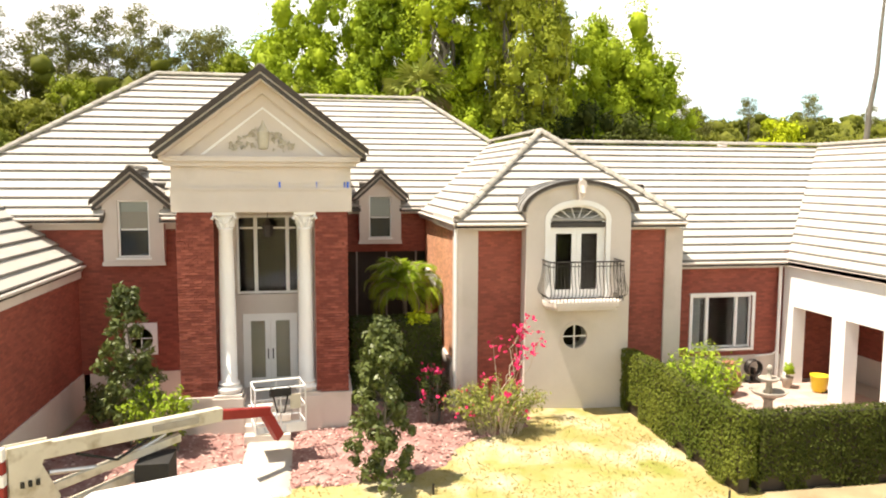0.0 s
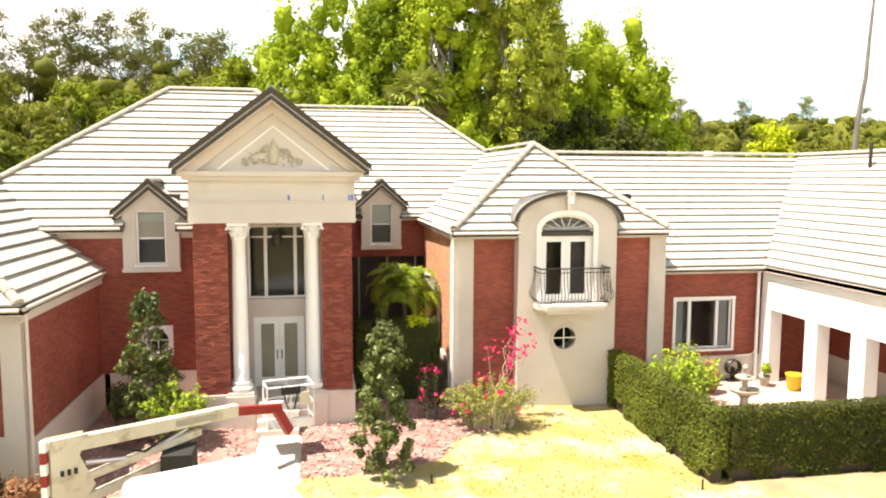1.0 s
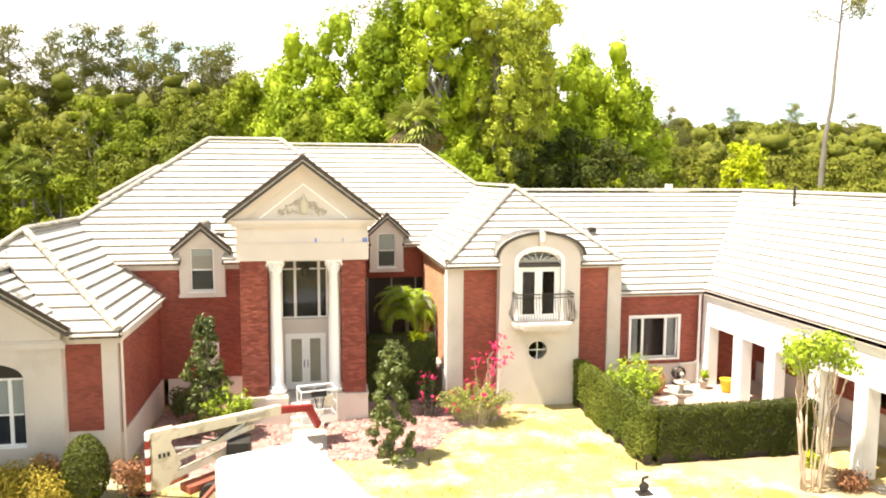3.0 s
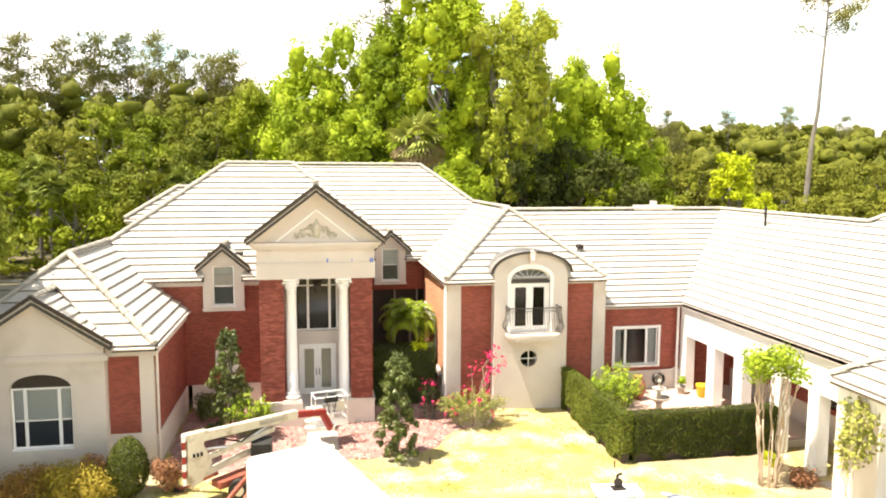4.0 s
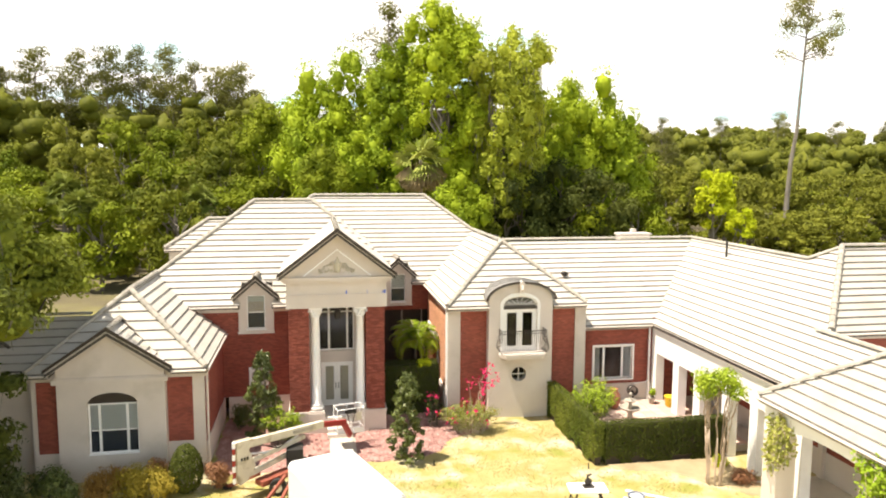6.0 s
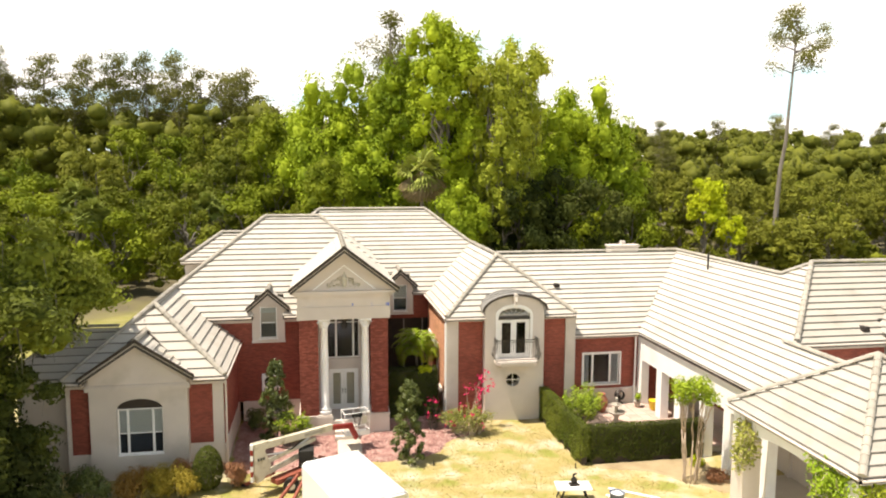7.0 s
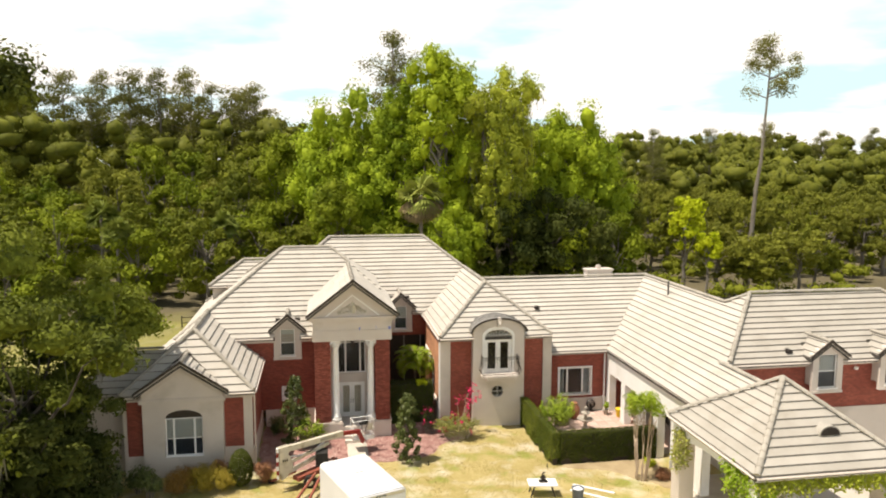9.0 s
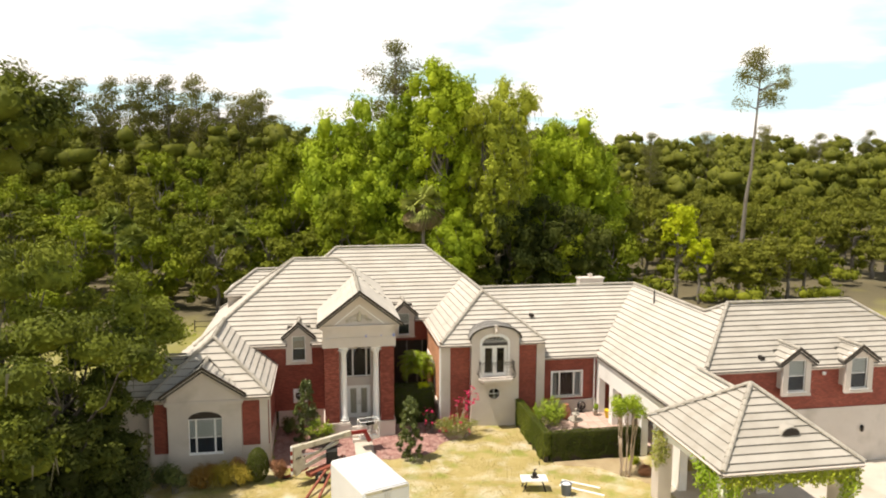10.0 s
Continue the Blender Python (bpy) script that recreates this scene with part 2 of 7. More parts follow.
# thicket leaves set near black to hold the shade under the oaks
L_THICKET = leaf_material("shade_toned_thicket_leaves", (0.016, 0.024, 0.005), (0.06, 0.072, 0.016), bump=0.9)
L_OAK = leaf_material("oak_leaves", (0.026, 0.038, 0.006), (0.225, 0.26, 0.030), bump=0.9)
# deep leaf green; on the hedges and the darkened trees it holds shade
L_DARK_SHADED = leaf_material("dark_and_shaded_leaves", (0.022, 0.034, 0.006), (0.095, 0.11, 0.02))
L_OLIVE = leaf_material("olive_leaves", (0.16, 0.20, 0.018), (0.43, 0.47, 0.05), bump=0.9)
L_AMBER = leaf_material("amber_shrub_leaves", (0.20, 0.12, 0.03), (0.40, 0.22, 0.06))
L_TWIGGY = leaf_material("pale_twiggy_leaves", (0.17, 0.20, 0.035), (0.36, 0.36, 0.09))
L_LIME = leaf_material("lime_leaves", (0.20, 0.30, 0.02), (0.38, 0.46, 0.05))
M_MULCH = material("red_mulch", (0.26, 0.12, 0.105), (0.45, 0.28, 0.25), scale=3, rough=0.95, bump=0.8, bump_scale=45, fine=0.9, dirt=(0.55, 0.45, 0.40), dirt_edge=(0.62, 0.8))
M_CHIP = material("mulch_chip", (0.24, 0.10, 0.085), (0.60, 0.42, 0.37), scale=3, rough=0.95, per_island=1.2)
M_CONCRETE = material("pale_concrete", (0.42, 0.385, 0.335), (0.54, 0.50, 0.44), scale=0.8, rough=0.9, bump=0.2, dirt=(0.40, 0.36, 0.30))
M_PAVER = material("pinkish_paver", (0.42, 0.29, 0.245), (0.55, 0.42, 0.365), scale=1.5, rough=0.9, per_object=0.6)
M_TRAILER = material("white_trailer_skin", (0.68, 0.69, 0.71), (0.74, 0.75, 0.77), scale=0.7, rough=0.4)
M_ALU = material("bare_aluminium", (0.55, 0.55, 0.55), (0.68, 0.68, 0.68), rough=0.35, metal=0.8)
M_RED = material("red_machine_paint", (0.24, 0.016, 0.016), (0.32, 0.034, 0.028), scale=3, rough=0.45)
M_RUST = material("rusty_red_paint", (0.20, 0.045, 0.03), (0.32, 0.10, 0.06), scale=5, rough=0.7)
M_LIFT = material("cream_machine_paint", (0.54, 0.49, 0.39), (0.66, 0.61, 0.50), scale=2, rough=0.6, dirt=(0.34, 0.28, 0.19), dirt_scale=2.5)
M_BLACK = material("black_rubber", (0.015, 0.015, 0.015), (0.035, 0.033, 0.03), rough=0.8)
M_TERRACOTTA = material("terracotta", (0.27, 0.10, 0.065), (0.38, 0.16, 0.10), scale=4, rough=0.8)
M_YELLOWPOT = material("yellow_glazed_pot", (0.70, 0.48, 0.02), (0.80, 0.58, 0.05), rough=0.3)
M_STONE = material("weathered_cast_stone", (0.30, 0.27, 0.225), (0.45, 0.41, 0.35), scale=5, rough=0.9, bump=0.4)
M_BLUE = material("grey_blue_plastic", (0.10, 0.12, 0.16), (0.14, 0.17, 0.22), rough=0.5)


# ---- building helpers ----
def islands(bm):
    """The separate bodies of a bmesh, each as a bmesh of its own."""
    seen, out = set(), []
    for v in list(bm.verts):
        if v in seen:
            continue
        stack, group = [v], []
        seen.add(v)
        while stack:
            q = stack.pop()
            group.append(q)
            for e in q.link_edges:
                o = e.other_vert(q)
                if o not in seen:
                    seen.add(o)
                    stack.append(o)
        piece, twin = bmesh.new(), {}
        for q in group:
            twin[q] = piece.verts.new(q.co)
        for f in {f for q in group for f in q.link_faces}:
            piece.faces.new([twin[q] for q in f.verts])
        out.append(piece)
    bm.free()
    return out


def parts(name, bm, mat, parent, label="", smooth=False):
    """Each separate body of bm as a part of its own."""
    for piece in islands(bm):
        part(name, piece, mat, parent, label, smooth=smooth)


def box(bm, x0, x1, y0, y1, z0, z1, m=None):
    v = [bm.verts.new((x, y, z)) for z in (z0, z1) for x, y in ((x0, y0), (x1, y0), (x1, y1), (x0, y1))]
    if m is not None:
        for p in v:
            p.co = m @ p.co
    for f in ((3, 2, 1, 0), (4, 5, 6, 7), (0, 1, 5, 4), (1, 2, 6, 5), (2, 3, 7, 6), (3, 0, 4, 7)):
        bm.faces.new([v[i] for i in f])
    return v


def boxes(*spans):
    bm = bmesh.new()
    for s in spans:
        box(bm, *s)
    return bm


def tube(bm, pts, radii, n=8, cap=True):
    """A round bar through pts; radii: one, or one for each point."""
    pts = [Vector(p) for p in pts]
    if not isinstance(radii, (list, tuple)):
        radii = [radii] * len(pts)
    rings, side = [], None
    for i, p in enumerate(pts):
        d = (pts[min(i + 1, len(pts) - 1)] - pts[max(i - 1, 0)]).normalized()
        if side is None:
            side = d.orthogonal().normalized()
        side = (side - d * side.dot(d)).normalized()
        up = d.cross(side)
        rings.append([bm.verts.new(p + radii[i] * (side * math.cos(a) + up * math.sin(a))) for a in [2 * math.pi * k / n for k in range(n)]])
    for r0, r1 in zip(rings, rings[1:]):
        for k in range(n):
            bm.faces.new((r0[k], r0[(k + 1) % n], r1[(k + 1) % n], r1[k]))
    if cap:
        bm.faces.new(rings[0][::-1]), bm.faces.new(rings[-1])
    return bm


def lathe(bm, profile, centre=(0, 0, 0), n=20):
    """A turned body about the upright through centre; profile: (radius, z) from the bottom up."""
    rings = [[bm.verts.new((centre[0] + r * math.cos(a), centre[1] + r * math.sin(a), centre[2] + z)) for a in [2 * math.pi * k / n for k in range(n)]]
             for r, z in profile]
    for r0, r1 in zip(rings, rings[1:]):
        for k in range(n):
            bm.faces.new((r0[k], r0[(k + 1) % n], r1[(k + 1) % n], r1[k]))
    bm.faces.new(rings[0][::-1]), bm.faces.new(rings[-1])
    return bm


def prism(bm, outline, y0, y1):
    """An upright outline of (x, z) points, run from y0 to y1."""
    a = [bm.verts.new((x, y0, z)) for x, z in outline]
    b = [bm.verts.new((x, y1, z)) for x, z in outline]
    bm.faces.new(a), bm.faces.new(b[::-1])
    for i in range(len(a)):
        j = (i + 1) % len(a)
        bm.faces.new((a[j], a[i], b[i], b[j]))
    return bm


def ring_strip(bm, outer, inner, y0, y1, closed=False):
    """A flat band between two outlines of (x, z), with depth in y."""
    n = len(outer)
    vs = [[bm.verts.new((x, y, z)) for x, z in line] for line in (outer, inner) for y in (y0, y1)]
    o0, o1, i0, i1 = vs
    for k in range(n if closed else n - 1):
        j = (k + 1) % n
        bm.faces.new((o0[k], o0[j], i0[j], i0[k])), bm.faces.new((o1[j], o1[k], i1[k], i1[j]))
        bm.faces.new((o0[j], o0[k], o1[k], o1[j])), bm.faces.new((i0[k], i0[j], i1[j], i1[k]))
    if not closed:
        for k in (0, n - 1):
            bm.faces.new((o0[k], i0[k], i1[k], o1[k]))
    return bm


def arc(cx, cz, rx, rz, a0, a1, n=16):
    return [(cx + rx * math.cos(radians(a0 + (a1 - a0) * k / n)), cz + rz * math.sin(radians(a0 + (a1 - a0) * k / n))) for k in range(n + 1)]


def part(name, bm, mat, parent=None, label="", smooth=False):
    me = bpy.data.meshes.new(name)
    bmesh.ops.recalc_face_normals(bm, faces=bm.faces)
    bm.to_mesh(me)
    bm.free()
    return mesh_part(name, me, mat, parent, label, smooth)


def mesh_part(name, me, mat, parent=None, label="", smooth=False):
    if not me.materials:
        me.materials.append(mat)
    if smooth:
        me.shade_smooth()
    ob = new(name, me)
    if parent is not None:
        ob.parent = parent
        if parent.type == "EMPTY" and parent.get("fixed"):
            ob.matrix_parent_inverse = Matrix.Translation(-parent.location)
    return tagged(ob, label)


def thing(name, label, category, at=(0, 0, 0), turn=0.0, group="", kind="", fixed=False):
    """An Empty for a thing. fixed: its parts are given in the world's own places."""
    ob = new(name)
    ob.empty_display_size = 0.2
    ob.matrix_basis = pose(*at, 0, 0, turn)
    if fixed:
        ob["fixed"] = True
    return tagged(ob, label, category, group, kind)


def wall_y(x0, x1, y, z0, z1, holes=(), thick=0.2):
    """A wall facing -y with its front at y; holes: (x0, x1, z0, z1)."""
    xs = sorted({x0, x1, *[v for h in holes for v in h[:2] if x0 < v < x1]})
    zs = sorted({z0, z1, *[v for h in holes for v in h[2:] if z0 < v < z1]})
    bm = bmesh.new()
    for a, b in zip(xs, xs[1:]):
        start = None
        for c, d in zip(zs, zs[1:]):
            mx, mz = (a + b) / 2, (c + d) / 2
            solid = not any(h[0] < mx < h[1] and h[2] < mz < h[3] for h in holes)
            if solid and start is None:
                start = c
            if start is not None and (not solid or d == zs[-1]):
                box(bm, a, b, y, y + thick, start, d if solid else c)
                start = None
    bmesh.ops.remove_doubles(bm, verts=bm.verts, dist=1e-5)
    return bm


def wall_x(x, y0, y1, z0, z1, holes=(), thick=0.2):
    """A wall facing -x (thick > 0) or +x (thick < 0) with its face at x; holes: (y0, y1, z0, z1)."""
    bm = wall_y(y0, y1, 0, z0, z1, holes, abs(thick))
    for v in bm.verts:
        v.co = Vector((x + (v.co.y if thick > 0 else -v.co.y), v.co.x, v.co.z))
    return bm


# ---- ground ----
def ground_z(x, y):
    k = min(1.0, max(0.0, (18.0 - y) / 4.5))
    j = min(1.0, max(0.0, (x - 4.8) / 3.6)) * min(1.0, max(0.0, (32 - y) / 8))
    return -0.28 - 0.15 * max(k * k * (3 - 2 * k), j * j * (3 - 2 * j))


def ground_material():
    m = material("dry_lawn_and_wood_floor", (0.29, 0.23, 0.075), (0.45, 0.37, 0.17), scale=0.5, rough=0.95, bump=0.7, bump_scale=30, fine=0.7,
                 dirt=(0.24, 0.25, 0.055), dirt_scale=0.8, dirt_edge=(0.50, 0.66))
    n, l = m.node_tree.nodes, m.node_tree.links
    bsdf = n["Principled BSDF"]
    old = bsdf.inputs["Base Color"].links[0].from_socket
    co, sp = n.new("ShaderNodeTexCoord"), n.new("ShaderNodeSeparateXYZ")
    l.new(co.outputs["Object"], sp.inputs[0])
    # pale bare sand in the lawn
    sn = n.new("ShaderNodeTexNoise")
    sn.inputs["Scale"].default_value, sn.inputs["Detail"].default_value = 0.75, 9
    l.new(co.outputs["Object"], sn.inputs["Vector"])
    sr = n.new("ShaderNodeValToRGB")
    sr.color_ramp.elements[0].position, sr.color_ramp.elements[1].position = 0.48, 0.72
    l.new(sn.outputs["Fac"], sr.inputs["Fac"])
    sm = n.new("ShaderNodeMixRGB")
    sm.inputs["Color2"].default_value = (0.54, 0.48, 0.36, 1)
    l.new(sr.outputs["Color"], sm.inputs["Fac"]), l.new(old, sm.inputs["Color1"])
    # greener grass on the back lawn
    bk, gm = n.new("ShaderNodeMapRange"), n.new("ShaderNodeMixRGB")
    bk.inputs["From Min"].default_value, bk.inputs["From Max"].default_value, bk.inputs["To Max"].default_value = 26, 34, 0.78
    l.new(sp.outputs["Y"], bk.inputs["Value"]), l.new(bk.outputs["Result"], gm.inputs["Fac"])
    gm.inputs["Color2"].default_value = (0.20, 0.195, 0.045, 1)
    l.new(sm.outputs["Color"], gm.inputs["Color1"])
    # leaf litter under the trees behind the house
    wob = n.new("ShaderNodeTexNoise")
    wob.inputs["Scale"].default_value = 0.09
    l.new(co.outputs["Object"], wob.inputs["Vector"])
    add = n.new("ShaderNodeMath")
    add.operation = "MULTIPLY_ADD"
    add.inputs[1].default_value = 40.0
    l.new(wob.outputs["Fac"], add.inputs[0]), l.new(sp.outputs["Y"], add.inputs[2])
    rng = n.new("ShaderNodeMapRange")
    rng.inputs["From Min"].default_value, rng.inputs["From Max"].default_value = 66, 76
    l.new(add.outputs[0], rng.inputs["Value"])
    lit = n.new("ShaderNodeMixRGB")
    ln = n.new("ShaderNodeMixRGB")
    ln.inputs["Color1"].default_value, ln.inputs["Color2"].default_value = (0.06, 0.05, 0.028, 1), (0.17, 0.145, 0.08, 1)
    l.new(wob.outputs["Fac"], ln.inputs["Fac"])
    l.new(rng.outputs["Result"], lit.inputs["Fac"])
    l.new(gm.outputs["Color"], lit.inputs["Color1"]), l.new(ln.outputs["Color"], lit.inputs["Color2"])
    l.new(lit.outputs["Color"], bsdf.inputs["Base Color"])
    return m


bm = bmesh.new()
gx = [-2500, -900, -300, -150, -80, -50] + [-40 + 2 * i for i in range(41)] + [50, 80, 150, 300, 900, 2500]
gy = [-2500, -900, -300, -120, -60, -30] + [-20 + 0.75 * i for i in range(62)] + [30, 36, 42, 50, 60, 75, 90, 120, 200, 400, 900, 2500]
rows = [[bm.verts.new((x, y, ground_z(x, y) + (0.03 * noise.noise((x * 0.5, y * 0.5, 0)) if abs(x) < 45 and -25 < y < 60 else 0))) for x in gx] for y in gy]
for r0, r1 in zip(rows, rows[1:]):
    for i in range(len(gx) - 1):
        bm.faces.new((r0[i], r0[i + 1], r1[i + 1], r1[i]))
tagged(part("ground", bm, ground_material(), smooth=True), "dry yellow lawn with bare patches running into wooded ground", "ground", kind="structure")

# ---- the house ----
house = thing("house", "red brick and cream stucco house with a pale tiled roof", "house", (0, 22, 0), fixed=True)
B = -0.7     # foot of the walls, under the ground

# left block, its right flank and back
part("front_wall", wall_y(-11.5, 0.6, 21.75, 0.78, 5.6, [(-5.60, -4.86, 1.44, 2.18), (-2.8, -0.1, -1, 5.75), (-5.82, -4.72, 4.15, 6.1)]), M_BRICK, house, "red brick wall")
part("wall_foot", boxes((-6.7, -3.7, 21.72, 21.9, B, 0.8)), M_STUCCO, house, "cream stucco wall foot")
part("side_wall", wall_x(0.8, 21.8, 28.5, B, 7.5, thick=-0.25), M_BRICK, house, "red brick wall")
part("rear_wall", wall_y(-11.5, 11, 33.3, B, 5.4), M_BRICK, house, "red brick wall")
part("side_wall", wall_x(-11.5, 21.95, 33.3, B, 5.4), M_BRICK, house, "red brick wall")
part("frieze_board", boxes((-8.8, -3.7, 21.65, 21.75, 5.10, 5.62)), M_STUCCO, house, "cream frieze board")
# recessed middle block behind the palm
# panel added behind the opening; the porch's shade is put into its colour
part("recess_screen", boxes((0.8, 4.7, 28.9, 29.0, B, 4.2)), M_DARKTRIM, house, "dark panel added in the screened porch opening for its shade")
for x in (1.5, 2.7, 3.9):
    part("screen_post", boxes((x, x + 0.07, 28.3, 28.37, B, 3.7)), M_FLASH, house, "grey screen post")
part("rear_recess_wall", wall_y(0.8, 4.8, 28.2, B, 5.75, [(2.08, 2.80, 4.5, 6.1), (0.95, 4.5, -0.3, 3.7)]), M_BRICK, house, "red brick wall")
part("frieze_board", boxes((1.2, 4.75, 28.1, 28.2, 5.22, 5.62)), M_STUCCO, house, "cream frieze board")

# left front wing
part("wing_front_wall", wall_y(-13.5, -6.92, 15.62, B, 4.15, [(-11.37, -9.45, 0.68, 3.25)]), M_STUCCO, house, "cream stucco wall")
part("wing_side_wall", wall_x(-6.92, 15.82, 21.75, B, 4.15, thick=-0.2), M_BRICK, house, "red brick wall")
part("wing_far_side_wall", wall_x(-13.5, 15.82, 24, B, 4.15, thick=0.2), M_BRICK, house, "red brick wall")
part("wall_foot", boxes((-6.93, -6.87, 15.8, 21.75, B, 0.8)), M_STUCCO, house, "cream stucco wall foot")
part("wing_frieze", boxes((-6.93, -6.83, 15.57, 21.75, 3.68, 4.12)), M_STUCCO, house, "cream frieze board")
part("corner_downpipe", tube(bmesh.new(), [(-6.81, 15.68, B), (-6.81, 15.68, 4.02)], 0.045), M_STUCCO, house, "cream downpipe")
part("brick_panel", boxes((-8.37, -7.38, 15.58, 15.62, 1.0, 3.68)), M_BRICK, house, "red brick panel")
part("brick_panel", boxes((-13.3, -12.5, 15.58, 15.62, 0.75, 3.68)), M_BRICK, house, "red brick panel")
bm = boxes((-12.46, -8.40, 15.28, 15.62, B, 0.68), (-12.46, -11.37, 15.28, 15.62, 0.68, 3.25), (-9.45, -8.40, 15.28, 15.62, 0.68, 3.25))
top = arc(-10.41, 2.77, 0.96, 0.48, 0, 180, 14)
prism(bm, [(-8.40, 3.25), (-8.40, 3.66), (-12.46, 3.66), (-12.46, 3.25), (-11.37, 3.25)] + top[::-1] + [(-9.45, 3.25)], 15.28, 15.62)
prism(bm, [(-12.46, 3.66), (-8.40, 3.66), (-8.40, 4.25), (-10.43, 5.74), (-12.46, 4.25)], 15.28, 15.5)
parts("gable_bay_wall", bm, M_STUCCO, house, "cream stucco gable bay")
part("bay_cornice", boxes((-12.60, -8.26, 15.18, 15.28, 3.66, 3.84), (-12.55, -8.31, 15.22, 15.28, 3.84, 3.90)), M_STUCCO, house, "cream moulded cornice")
bm = bmesh.new()
ring_strip(bm, [(-12.36, 4.02), (-10.43, 5.44), (-8.50, 4.02)], [(-12.01, 4.08), (-10.43, 5.26), (-8.85, 4.08)], 15.24, 15.28)
part("gable_moulding", bm, M_STUCCO, house, "cream raised gable moulding")
part("lunette_panel", prism(bmesh.new(), arc(-10.41, 2.77, 0.95, 0.47, 0, 180, 14), 15.47, 15.52), M_DARKTRIM, house, "dark brown lunette panel")

# tower block with its projecting bay
TY = 20.45   # front wall of the tower block
part("tower_wall", wall_y(4.15, 11.3, TY, B, 5.5, [(6.9, 8.6, 2.8, 5.2), (6.4, 9.2, B, 2.4)]), M_BRICK, house, "red brick wall")
SKEW = 0.02     # this flank runs slightly out of square


def skewed(bm):
    for v in bm.verts:
        v.co.x += SKEW * (v.co.y - 20.65)
    return bm


part("tower_side_wall", skewed(wall_x(4.15, TY + 0.2, 28.2, B, 5.5, [(23.95, 27.6, -0.2, 2.75)], thick=0.22)), M_ORANGE_SUN, house, "orange-red brick wall with a large opening, sunlight in its colour")
part("opening_surround", skewed(boxes((4.08, 4.15, 23.6, 23.95, -0.2, 2.75), (4.08, 4.15, 23.6, 27.7, 2.75, 3.12))), M_WHITE, house, "white opening surround")
part("wall_foot", skewed(boxes((4.05, 4.15, TY + 0.55, 23.6, B, 0.92))), M_STUCCO, house, "cream stucco wall foot")
part("tower_right_wall", wall_x(11.3, TY + 0.2, 26, B, 5.5, thick=-0.2), M_STUCCO, house, "cream stucco wall")
part("corner_pilaster", boxes((4.10, 4.76, TY - 0.08, TY + 0.55, B, 5.07)), M_STUCCO, house, "cream corner pilaster")
part("corner_pilaster", boxes((10.80, 11.38, TY - 0.08, TY + 0.25, B, 5.07)), M_STUCCO, house, "cream corner pilaster")
parts("tower_frieze", boxes((4.06, 6.3, TY - 0.14, TY, 5.07, 5.46), (9.43, 11.24, TY - 0.14, TY, 5.07, 5.46), (4.01, 4.15, TY, 24.3, 5.07, 5.46), (4.09, 4.23, 24.3, 28.2, 5.07, 5.46), (11.1, 11.24, TY, 22.4, 5.07, 5.46)), M_STUCCO, house, "cream frieze board")
part("downpipe", tube(bmesh.new(), [(4.06, TY - 0.16, B), (4.06, TY - 0.16, 5.3)], 0.05), M_WHITE, house, "white downpipe")
BY = 19.95   # front of the bay
bm = bmesh.new()
bay_l, bay_r, bay_c = 6.13, 9.43, 7.77
dl, dr = 6.87, 8.63
ROUND_Z = 1.84
box(bm, bay_l, bay_r, BY, TY, B, 1.27), box(bm, bay_l, bay_r, BY, TY, 2.42, 2.97)
sq = [(6.95, 1.27), (8.47, 1.27), (8.47, 2.42), (6.95, 2.42)]
box(bm, bay_l, 6.95, BY, TY, 1.27, 2.42), box(bm, 8.47, bay_r, BY, TY, 1.27, 2.42)
for k in range(4):
    a0 = [225, 315, 45, 135][k]
    curve = arc(bay_c - 0.06, ROUND_Z, 0.39, 0.37, a0, a0 + 90, 6)
    prism(bm, [sq[k], sq[(k + 1) % 4]] + curve[::-1], BY, TY)
box(bm, bay_l, dl, BY, TY, 2.97, 5.4), box(bm, dr, bay_r, BY, TY, 2.97, 5.4)
crown = arc(bay_c, 5.60, 1.66, 0.86, 8, 172, 22)
fan = arc(bay_c - 0.03, 5.4, 0.88, 0.45, 0, 180, 18)
prism(bm, [(dr, 5.4), (bay_r, 5.4)] + crown + [(bay_l, 5.4), (dl, 5.4)] + fan[::-1], BY, TY + 0.6)
parts("balcony_bay_wall", bm, M_STUCCO, house, "cream stucco bay with an arched top")
bm = bmesh.new()
ring_strip(bm, arc(bay_c, 5.62, 1.80, 0.95, 3, 177, 26), arc(bay_c, 5.60, 1.67, 0.86, 3, 177, 26), BY - 0.14, 21.9)
bay_roof = part("barrel_roof", bm, M_FLASH, house, "grey barrel-vaulted metal roof with a dark rim")
bm = bmesh.new()
ring_strip(bm, arc(bay_c, 5.62, 1.84, 0.98, 3, 177, 26), arc(bay_c, 5.61, 1.73, 0.89, 3, 177, 26), BY - 0.2, BY - 0.142)
part("roof_rim", bm, M_DARKTRIM, bay_roof, "dark rim")
for k in range(1, 5):
    bm = bmesh.new()
    ring_strip(bm, arc(bay_c, 5.62, 1.83, 0.98, 4, 176, 26), arc(bay_c, 5.62, 1.79, 0.94, 4, 176, 26), BY + 0.3 * k, BY + 0.3 * k + 0.04)
    part("roof_seam", bm, M_FLASH, bay_roof)
bm = bmesh.new()
prism(bm, [(bay_c - 0.13, 6.54), (bay_c - 0.09, 6.02), (bay_c + 0.09, 6.02), (bay_c + 0.13, 6.54), (bay_c, 6.64)], BY - 0.24, BY)
tube(bm, [(bay_c, BY - 0.2, 6.40), (bay_c, BY - 0.3, 6.22), (bay_c, BY - 0.18, 6.07)], [0.09, 0.07, 0.05], 8)
part("keystone", bm, M_STUCCO, house, "cream scrolled keystone")
bm = bmesh.new()
